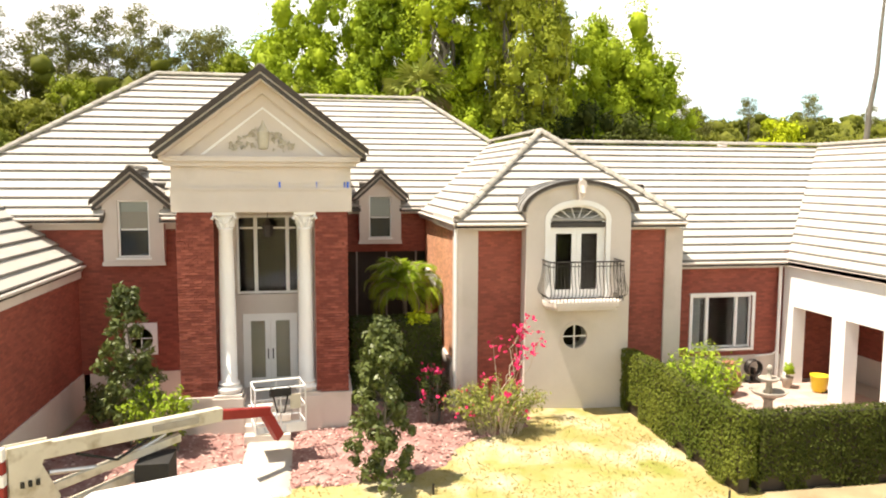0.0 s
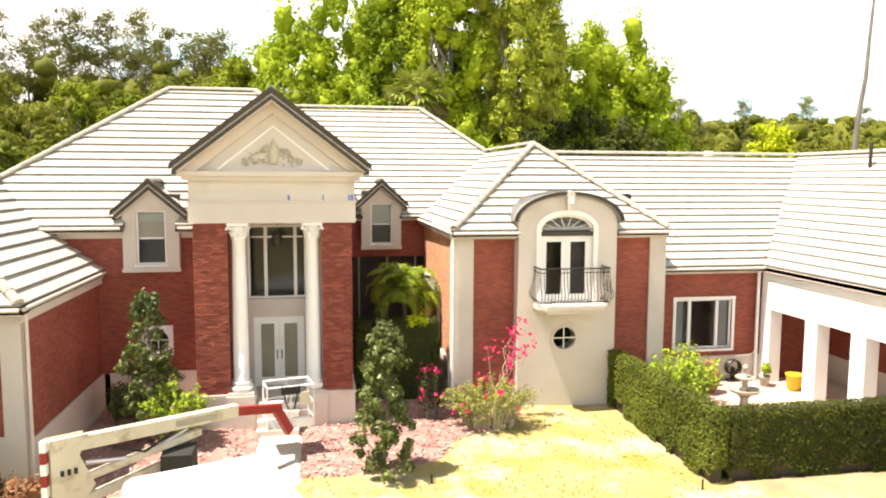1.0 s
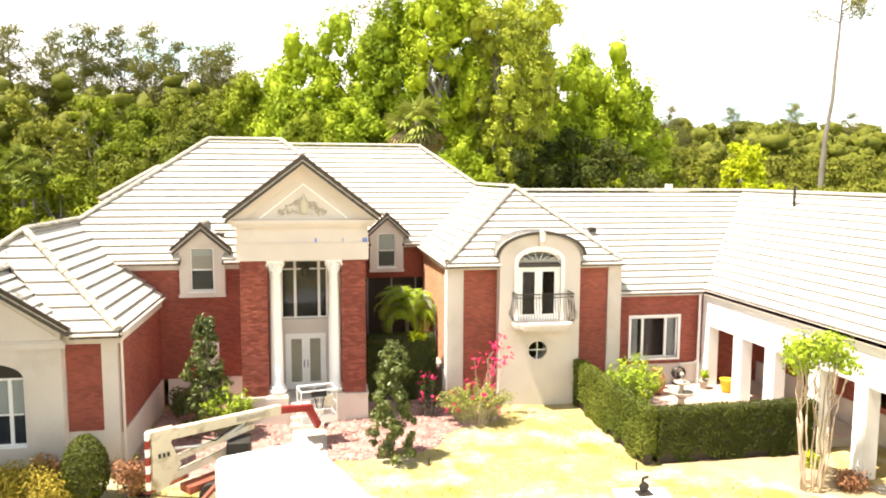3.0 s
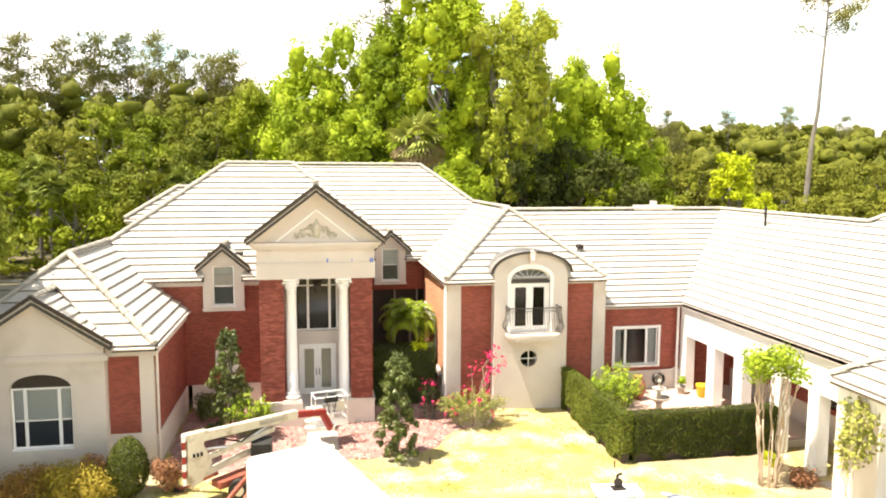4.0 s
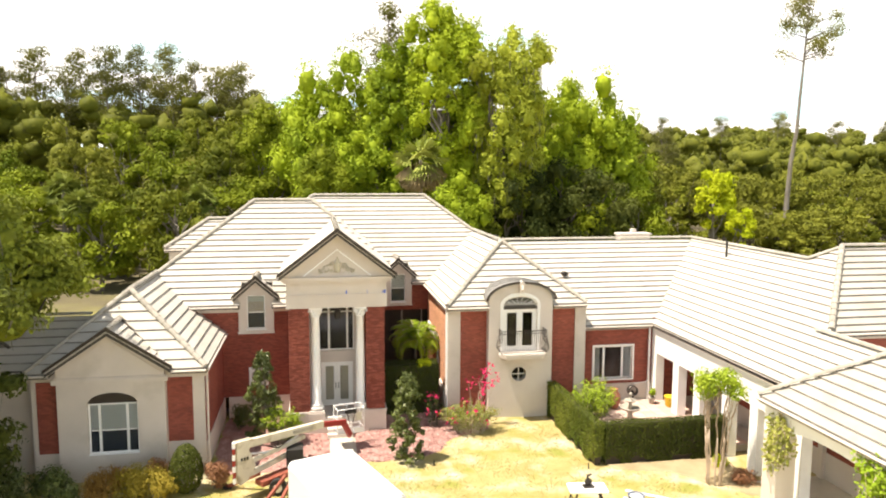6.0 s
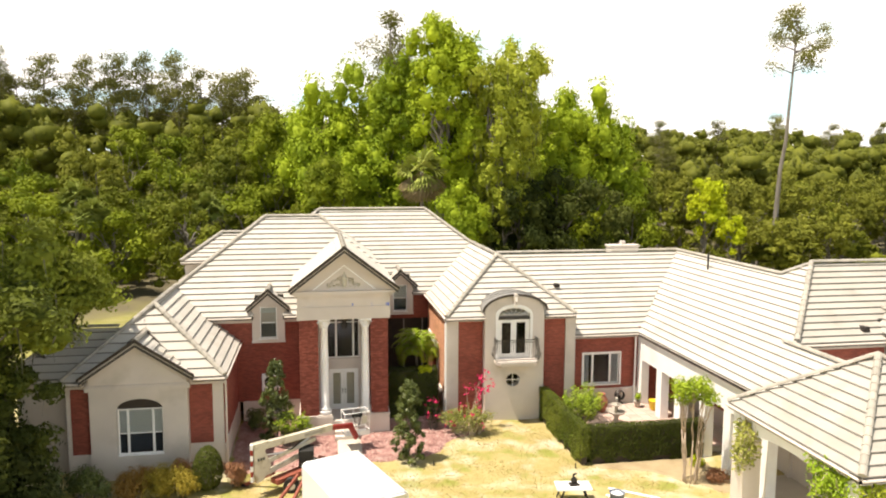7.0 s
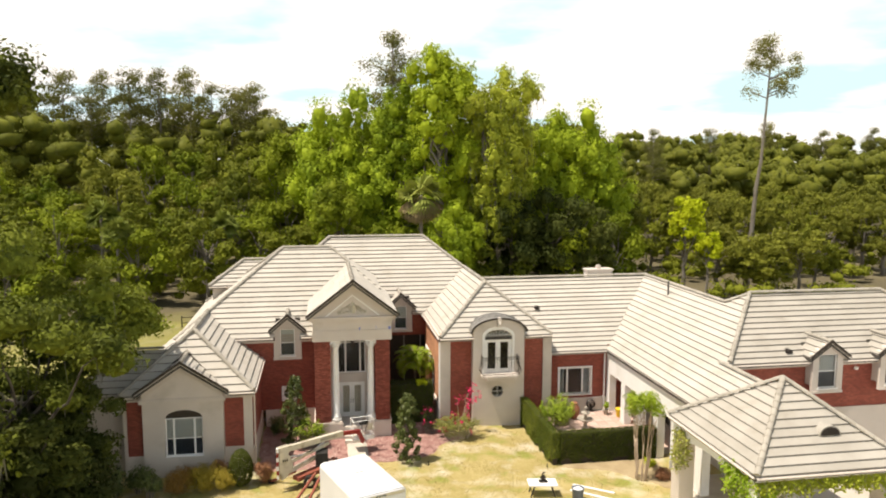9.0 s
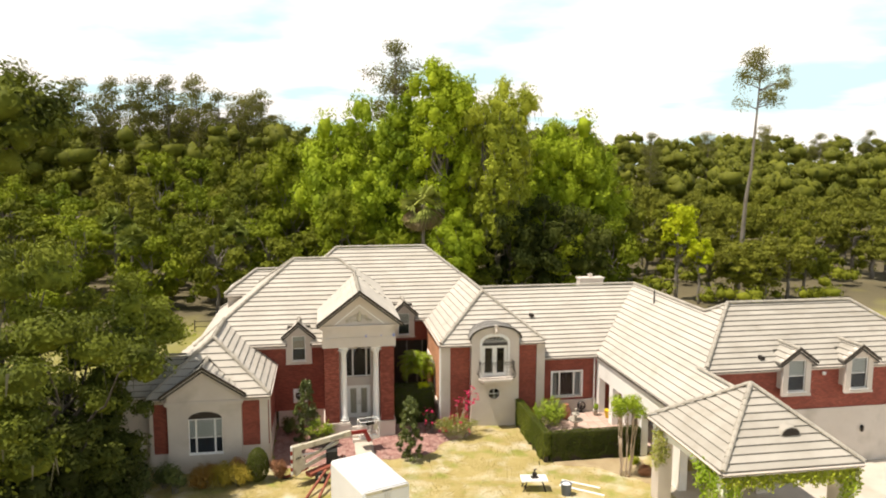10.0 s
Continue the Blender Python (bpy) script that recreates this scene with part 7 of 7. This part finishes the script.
for s in (-1, 1):
    part("rear_door", boxes((min(s * 0.01, s * (hw - 0.1)), max(s * 0.01, s * (hw - 0.1)), -hl - 0.03, -hl, fl_ + 0.08, tp - 0.22)), M_TRAILER, tr, "white door leaf")
    part("door_bar", tube(bmesh.new(), [(s * 0.12, -hl - 0.06, fl_ + 0.1), (s * 0.12, -hl - 0.06, tp - 0.25)], 0.018, 6), M_ALU, tr, "upright lock bar")
    for w in (-0.42, 0.42):
        bm = bmesh.new()
        prof2 = [(0.14, -0.1), (0.33, -0.11), (0.345, -0.06), (0.345, 0.06), (0.33, 0.11), (0.14, 0.1)]
        n = 20
        rings = [[bm.verts.new((s * (hw - 0.02) + x, w + r * math.cos(2 * math.pi * k / n), 0.345 + r * math.sin(2 * math.pi * k / n))) for k in range(n)] for r, x in prof2]
        for r0, r1 in zip(rings, rings[1:]):
            for k in range(n):
                bm.faces.new((r0[k], r0[(k + 1) % n], r1[(k + 1) % n], r1[k]))
        wheel = part("wheel", bm, M_BLACK, tr, "black tyre", smooth=True)
        bm = bmesh.new()
        tube(bm, [(s * (hw - 0.1), w, 0.345), (s * (hw + 0.05), w, 0.345)], 0.15, 14)
        part("rim", bm, M_ALU, wheel, "steel rim")
    bm = bmesh.new()
    ring_strip(bm, arc(0, 0.42, 0.95, 0.42, 0, 180, 12), arc(0, 0.42, 0.88, 0.36, 0, 180, 12), 0, 0.26)
    for v in bm.verts:
        v.co = Vector((s * (hw + v.co.y), v.co.x, v.co.z))
    part("mudguard", bm, M_ALU, tr, "bare metal mudguard")
for x0, x1 in ((-0.26, -0.16), (-0.13, -0.02), (0.02, 0.08), (0.11, 0.22)):
    part("lettering_bar", boxes((x0, x1, -hl - 0.038, -hl - 0.034, tp - 0.17, tp - 0.09)), M_BLUE, tr, "dark illegible lettering")
bm = bmesh.new()
for s in (-1, 1):
    tube(bm, [(s * 0.7, hl, 0.4), (0, hl + 1.2, 0.42)], 0.045, 6)
tube(bm, [(0, hl + 1.0, 0.05), (0, hl + 1.0, 0.85)], 0.04, 8)
part("drawbar", bm, M_IRON, tr, "black drawbar with a jack")
part("roof_vent", boxes((-0.2, 0.2, 0.2, 0.6, tp, tp + 0.05)), M_TRAILER, tr, "white roof vent")
for k in range(1, 4):
    part("roof_seam", boxes((-hw + 0.18, hw - 0.18, -hl + k * 1.08 - 0.015, -hl + k * 1.08 + 0.015, tp, tp + 0.006)), M_ALU, tr, "metal roof seam")

# ---- towable boom lift ----
lift = thing("boom_lift", "cream and red towable boom lift with a white cage", "boom lift", (-3.5, 14.2, -0.3), fixed=True)


def beam(a, b, w, h):
    """A rectangular beam between two points."""
    a, b = Vector(a), Vector(b)
    d = (b - a).normalized()
    s = d.cross(Vector((0, 0, 1))).normalized()
    u = s.cross(d)
    bm = bmesh.new()
    v = [bm.verts.new(p + s * x * w / 2 + u * z * h / 2) for p in (a, b) for x, z in ((-1, -1), (1, -1), (1, 1), (-1, 1))]
    for f in ((0, 1, 2, 3), (7, 6, 5, 4), (0, 4, 5, 1), (1, 5, 6, 2), (2, 6, 7, 3), (3, 7, 4, 0)):
        bm.faces.new([v[i] for i in f])
    bmesh.ops.recalc_face_normals(bm, faces=bm.faces)
    bmesh.ops.bevel(bm, geom=list(bm.edges), offset=0.012, segments=1, affect="EDGES")
    return bm


E0, E1, E2 = Vector((-5.45, 12.75, 1.68)), Vector((-2.15, 15.5, 1.40)), Vector((-1.15, 16.25, 1.16))
part("boom", beam(E0, E1, 0.20, 0.30), M_LIFT, lift, "cream box-section boom")
part("boom_decal", beam(E0.lerp(E1, 0.62) + Vector((0.075, -0.085, 0.0)), E0.lerp(E1, 0.86) + Vector((0.075, -0.085, 0.0)), 0.012, 0.14), M_STONE, lift, "faded decal strip")
part("inner_boom", beam(E1 - (E1 - E0) * 0.05, E2, 0.15, 0.22), M_RED, lift, "red inner boom")
part("jib", beam(E2 + Vector((-0.12, -0.08, 0.05)), (-0.95, 16.55, 0.42), 0.16, 0.24), M_RED, lift, "red jib knuckle")
bm = bmesh.new()
d = (E1 - E0).normalized()
plate = [(0.0, 0.18), (0.75, 0.14), (0.55, -0.25), (0.85, -0.95), (0.45, -1.45), (0.12, -1.55), (0.0, -1.3)]
for off in (-0.14, 0.10):
    nrm = Vector((d.y, -d.x, 0)).normalized()
    a = [bm.verts.new(E0 + Vector((d.x, d.y, 0)) * x + Vector((0, 0, z)) + nrm * off) for x, z in plate]
    b = [bm.verts.new(q.co + nrm * 0.03) for q in a]
    bm.faces.new(a), bm.faces.new(b[::-1])
    for i in range(len(a)):
        j = (i + 1) % len(a)
        bm.faces.new((a[i], a[j], b[j], b[i]))
knuckle = part("end_plate", bm, M_LIFT, lift, "cream knuckle plate with faded markings")
for k in range(7):
    q = E0 + Vector((0, 0, 0.1 - 0.23 * k)) - d * 0.02
    part("warning_stripe", boxes((q.x - 0.06, q.x + 0.05, q.y - 0.20, q.y - 0.05, q.z - 0.11, q.z + 0.11)), M_RED if k % 2 else M_WHITE, knuckle, "red and white warning stripe")
for k in range(3):
    q = E0 + d * (0.2 + 0.13 * k) + Vector((d.y, -d.x, 0)) * 0.14 + Vector((0, 0, -0.52))
    part("marking_bar", boxes((q.x - 0.04, q.x + 0.04, q.y - 0.012, q.y + 0.004, q.z - 0.06, q.z + 0.06)), M_BLACK, knuckle, "dark marking")
part("lower_arm", beam(E0 + d * 0.5 + Vector((0, 0, -1.25)), (-3.0, 14.7, 0.75), 0.16, 0.2), M_LIFT, lift, "cream lower arm")
part("riser_arm", beam(E0 + d * 0.4 + Vector((0, 0, -0.8)), (-2.9, 14.85, 1.15), 0.14, 0.16), M_LIFT, lift, "cream riser arm")
part("ram", tube(bmesh.new(), [E0 + d * 0.7 + Vector((0, 0, -0.45)), E0 + d * 1.9 + Vector((0, 0, -0.6)), E0 + d * 3.0 + Vector((0, 0, -0.2))], [0.05, 0.05, 0.03], 8), M_ALU, lift, "hydraulic ram")
part("hose", tube(bmesh.new(), [E0 + d * 1.2 + Vector((0, 0, -0.2)), E0 + d * 1.9 + Vector((0.1, -0.1, -0.45)), E0 + d * 2.7 + Vector((0, 0, -0.18))], 0.03, 6), M_BLACK, lift, "black hose")
part("chassis", beam((-4.6, 12.9, 0.12), (-2.6, 14.6, 0.12), 0.5, 0.22), M_RUST, lift, "rust-red chassis")
part("turret", boxes((-3.6, -2.95, 13.9, 14.7, 0.2, 0.95)), M_BLACK, lift, "black battery box")
for q in ((-3.9, 12.9, -0.1), (-3.0, 14.9, -0.1)):
    bm = bmesh.new()
    tube(bm, [(q[0], q[1] - 0.1, q[2]), (q[0] + 0.02, q[1] + 0.12, q[2])], 0.33, 18)
    wheel = part("wheel", bm, M_BLACK, lift, "black tyre")
    part("rim", tube(bmesh.new(), [(q[0], q[1] - 0.13, q[2]), (q[0], q[1] - 0.09, q[2])], 0.17, 12), M_LIFT, wheel, "cream rim")
for a, b in (((-3.6, 12.9, 0.35), (-4.75, 10.9, -0.4)), ((-3.3, 12.8, 0.3), (-4.1, 10.7, -0.42)), ((-4.6, 13.4, 0.3), (-5.9, 13.9, -0.38)), ((-2.7, 14.8, 0.3), (-2.6, 16.0, -0.25))):
    leg = part("outrigger", beam(a, b, 0.11, 0.13), M_RUST, lift, "rust-red outrigger leg")
    part("foot_pad", boxes((b[0] - 0.17, b[0] + 0.17, b[1] - 0.17, b[1] + 0.17, b[2] - 0.06, b[2])), M_IRON, leg, "black foot pad")
# cage
cx, cy, cz = -0.98, 16.98, 0.50
turn_c = Matrix.Translation((cx, cy, cz)) @ Matrix.Rotation(radians(12), 4, "Z")


def at_cage(*p):
    return turn_c @ Vector(p)


part("cage_floor", beam(at_cage(-0.6, 0, 0), at_cage(0.6, 0, 0), 0.74, 0.05), M_ALU, lift, "aluminium cage floor")
for z, r in ((1.1, 0.025), (0.62, 0.018), (0.2, 0.018)):
    ring = [at_cage(x, y, z) for x, y in ((-0.6, -0.36), (0.6, -0.36), (0.6, 0.36), (-0.6, 0.36), (-0.6, -0.36))]
    part("cage_rail", tube(bmesh.new(), ring, r, 6), M_WHITE, lift, "white tube rail")
for x, y in ((-0.6, -0.36), (0.6, -0.36), (0.6, 0.36), (-0.6, 0.36), (0.0, 0.36), (0.0, -0.36)):
    part("cage_post", tube(bmesh.new(), [at_cage(x, y, 0), at_cage(x, y, 1.1)], 0.022, 6), M_WHITE, lift, "white tube post")
part("control_box", beam(at_cage(-0.25, -0.33, 1.0), at_cage(0.25, -0.33, 1.0), 0.16, 0.2), M_BLACK, lift, "black control box")
part("control_frame", tube(bmesh.new(), [at_cage(-0.22, -0.38, 1.12), at_cage(-0.08, -0.4, 0.5), at_cage(0.08, -0.4, 0.5), at_cage(0.22, -0.38, 1.12)], 0.02, 6), M_IRON, lift, "dark bracket")
part("sign_plate", beam(at_cage(0.22, -0.39, 0.75), at_cage(0.48, -0.39, 0.75), 0.02, 0.36), M_LIFT, lift, "plain cream sign plate")
part("toe_board", beam(at_cage(0.12, -0.37, 0.1), at_cage(0.6, -0.37, 0.1), 0.03, 0.24), M_WHITE, lift, "white toe board")

# ---- patio things ----
ft = thing("fountain", "weathered tiered stone fountain on the patio", "fountain", (12.7, 17.6, -0.1))
part("pedestal", lathe(bmesh.new(), [(0.28, 0), (0.28, 0.08), (0.14, 0.16), (0.12, 0.42), (0.2, 0.5)], n=16), M_STONE, ft, smooth=True)
part("basin", lathe(bmesh.new(), [(0.12, 0.5), (0.42, 0.62), (0.52, 0.72), (0.50, 0.75), (0.42, 0.68), (0.1, 0.62)], n=24), M_STONE, ft, "wide stone basin", smooth=True)
part("upper_basin", lathe(bmesh.new(), [(0.1, 0.62), (0.08, 0.95), (0.24, 1.02), (0.30, 1.08), (0.28, 1.1), (0.06, 1.05), (0.05, 1.3), (0.1, 1.36), (0.05, 1.46)], n=20), M_STONE, ft, "small upper basin", smooth=True)
jar = thing("terracotta_jar", "large terracotta jar against the window wall", "jar", (12.7, 19.6, -0.1))
jar.scale = (0.8, 0.8, 0.8)
part("body", lathe(bmesh.new(), [(0.22, 0), (0.32, 0.2), (0.44, 0.6), (0.42, 0.9), (0.26, 1.15), (0.24, 1.25), (0.30, 1.3), (0.22, 1.31)], n=22), M_TERRACOTTA, jar, smooth=True)
pot = thing("yellow_pot", "bright yellow glazed pot by the arcade", "pot", (15.7, 19.4, -0.1))
part("body", lathe(bmesh.new(), [(0.16, 0), (0.22, 0.1), (0.27, 0.5), (0.30, 0.55), (0.25, 0.55), (0.2, 0.45)], n=18), M_YELLOWPOT, pot, smooth=True)
pot = thing("flower_pot", "small grey flower pot by the arcade", "pot", (15.0, 20.0, -0.1))
part("body", lathe(bmesh.new(), [(0.12, 0), (0.18, 0.3), (0.2, 0.36), (0.16, 0.36)], n=14), M_STONE, pot, smooth=True)
pot = thing("flower_pot", "small dark flower pot on the patio edge", "pot", (10.6, 15.4, -0.1))
part("body", lathe(bmesh.new(), [(0.15, 0), (0.2, 0.3), (0.22, 0.4), (0.16, 0.38)], n=14), M_IRON, pot, smooth=True)
reel = thing("hose_reel", "dark hose reel against the wall foot", "hose reel", (14.25, 20.72, -0.1))
bm = bmesh.new()
for k in range(5):
    ring_ = [(0.26 * math.cos(a), -0.1 + 0.05 * k, 0.5 + 0.26 * math.sin(a)) for a in [2 * math.pi * i / 18 for i in range(19)]]
    tube(bm, ring_, 0.025, 6)
part("coil", bm, M_IRON, reel, "coiled hose")
part("stand", boxes((-0.2, 0.2, -0.12, 0.15, 0, 0.06), (-0.03, 0.03, -0.1, 0.12, 0.06, 0.5)), M_IRON, reel)

# ---- work things on the lawn ----
tb = thing("work_table", "white-topped folding work table with a saw on the lawn", "work table", (7.65, 10.25, -0.45), -8)
part("tabletop", boxes((-0.72, 0.72, -0.42, 0.42, 0.62, 0.68)), M_WHITE, tb, "white tabletop")
for s in (-1, 1):
    for y in (-0.32, 0.32):
        part("leg", tube(bmesh.new(), [(s * 0.42, y, 0.62), (s * 0.62, y, 0)], 0.035, 6), M_BLACK, tb, "black splayed leg")
    part("brace", tube(bmesh.new(), [(s * 0.54, -0.32, 0.25), (s * 0.54, 0.32, 0.25)], 0.025, 6), M_BLACK, tb)
saw = thing("mitre_saw", "small dark mitre saw standing on the work table", "saw", (7.7, 10.3, 0.23))
bm = boxes((-0.2, 0.2, -0.16, 0.16, 0, 0.05))
tube(bm, [(0, -0.02, 0.2), (0, 0.02, 0.2)], 0.14, 14)
tube(bm, [(0, 0.14, 0.05), (0.02, 0.1, 0.4), (0.05, -0.1, 0.52)], 0.04, 6)
part("body", bm, M_IRON, saw)
bn = thing("trash_can", "dark open bucket with a white rim on the lawn", "bucket", (9.2, 9.35, -0.45))
part("body", lathe(bmesh.new(), [(0.24, 0), (0.30, 0.66), (0.32, 0.68), (0.29, 0.68), (0.24, 0.1)], n=20), M_BLUE, bn, smooth=True)
part("contents", lathe(bmesh.new(), [(0.26, 0.55), (0.24, 0.62), (0.1, 0.7), (0.02, 0.68)], n=12), M_WHITE, bn, "white rubbish")
for a, b in (((9.55, 11.05), (11.3, 9.75)), ((9.2, 10.45), (11.2, 8.85))):
    plank = beam((*a, -0.40), (*b, -0.40), 0.14, 0.05)
    tagged(part("plank", plank, M_WHITE), "long white board lying on the lawn", "board", "boards on the lawn")
for x, y in ((2.5, 14.6), (1.95, 17.9), (8.9, 13.3)):
    tagged(part("garden_stake", tube(bmesh.new(), [(x, y, ground_z(x, y) - 0.1), (x, y, ground_z(x, y) + (0.7 if y > 15 else 0.25))], 0.025, 6), M_STONE if y > 15 else M_IRON), "thin stake standing in the garden bed", "stake")
fence = thing("fence", "dark post-and-rail fence on the back lawn", "fence", (-13, 51, ground_z(-13, 51)))
for i in range(5):
    part("post", boxes((-4 + 2 * i - 0.05, -4 + 2 * i + 0.05, -0.05, 0.05, -0.3, 1.25)), M_DARKTRIM, fence)
for z in (0.5, 1.05):
    part("rail", boxes((-4, 4, -0.03, 0.0, z, z + 0.07)), M_DARKTRIM, fence)

# dry grass tufts on the lawn
rng = np.random.default_rng(500)
pts = []
while len(pts) < 24000:
    x, y = rng.uniform(-13, 15.0), rng.uniform(4, 19)
    d = noise.noise((x * 0.6, y * 0.6, 3)) + 0.5 * noise.noise((x * 2.2, y * 2.2, 7))
    if d + rng.uniform(-0.5, 0.5) > -0.15 and not inside(BED, x, y) and not (x > 9.0 and y > 13.4) and not (x < -6.6 and y > 14.4) and not (x > 6.5 and y > 20):
        pts.append((x, y, ground_z(x, y) + 0.02))
pts = np.array(pts)
up = np.tile([0.0, 0.0, 0.25], (len(pts), 1)) + rng.normal(0, 0.6, (len(pts), 3)) * np.array([1, 1, 0.2])
tagged(mesh_part("grass", quads("grass", leaves(rng, pts, up, 0.05, 0.22)), L_GRASS), "short dry yellow grass of the lawn", "grass", kind="stuff")


# ---- roof tiles, last ----
lay_courses()
lay_caps()


# ---- bricks of the portico pillars ----
brick_me = []
for ln in (0.20, 0.095):
    bm = boxes((-ln / 2, ln / 2, -0.02, 0.03, -0.031, 0.031))
    bmesh.ops.recalc_face_normals(bm, faces=bm.faces)
    me = bpy.data.meshes.new("brick")
    bm.to_mesh(me), bm.free()
    me.materials.append(M_PIECE_BRICK)
    brick_me.append(me)
rnd = random.Random(44)
pillars = [o for o in house.children if o.name.startswith("pillar") and "foot" not in o.name]
rest, count = bmesh.new(), 0
for pillar, (x0, x1) in zip(pillars, ((-3.62, -2.68), (-0.06, 0.83))):
    for row in range(65):
        z = 0.80 + 0.075 * row
        x = x0 + (0.0 if row % 2 else 0.105)
        cells = ([] if row % 2 else [(x0 + 0.048, 1)])
        while x + 0.2 < x1 + 0.02:
            cells.append((x + 0.1, 0))
            x += 0.21
        if x1 - x > 0.06:
            cells.append((x1 - 0.05, 1))
        for cx, k in cells:
            out = rnd.uniform(-0.004, 0.014) + (0.018 if rnd.random() < 0.16 else 0)
            m = Matrix.Translation((cx, PY - out + 0.018, z)) @ Matrix.Rotation(rnd.uniform(-0.02, 0.02), 4, "Z")
            if pillar is pillars[0] and count < 300:
                ob = new("brick", brick_me[k])
                ob.parent, ob.matrix_basis = pillar, m
                count += 1
            else:
                ln = (0.1, 0.048)[k]
                box(rest, -ln, ln, -0.02, 0.03, -0.031, 0.031, m)
tagged(part("brickwork", rest, M_PIECE_BRICK, pillars[1], "red bricks"), kind="stuff")
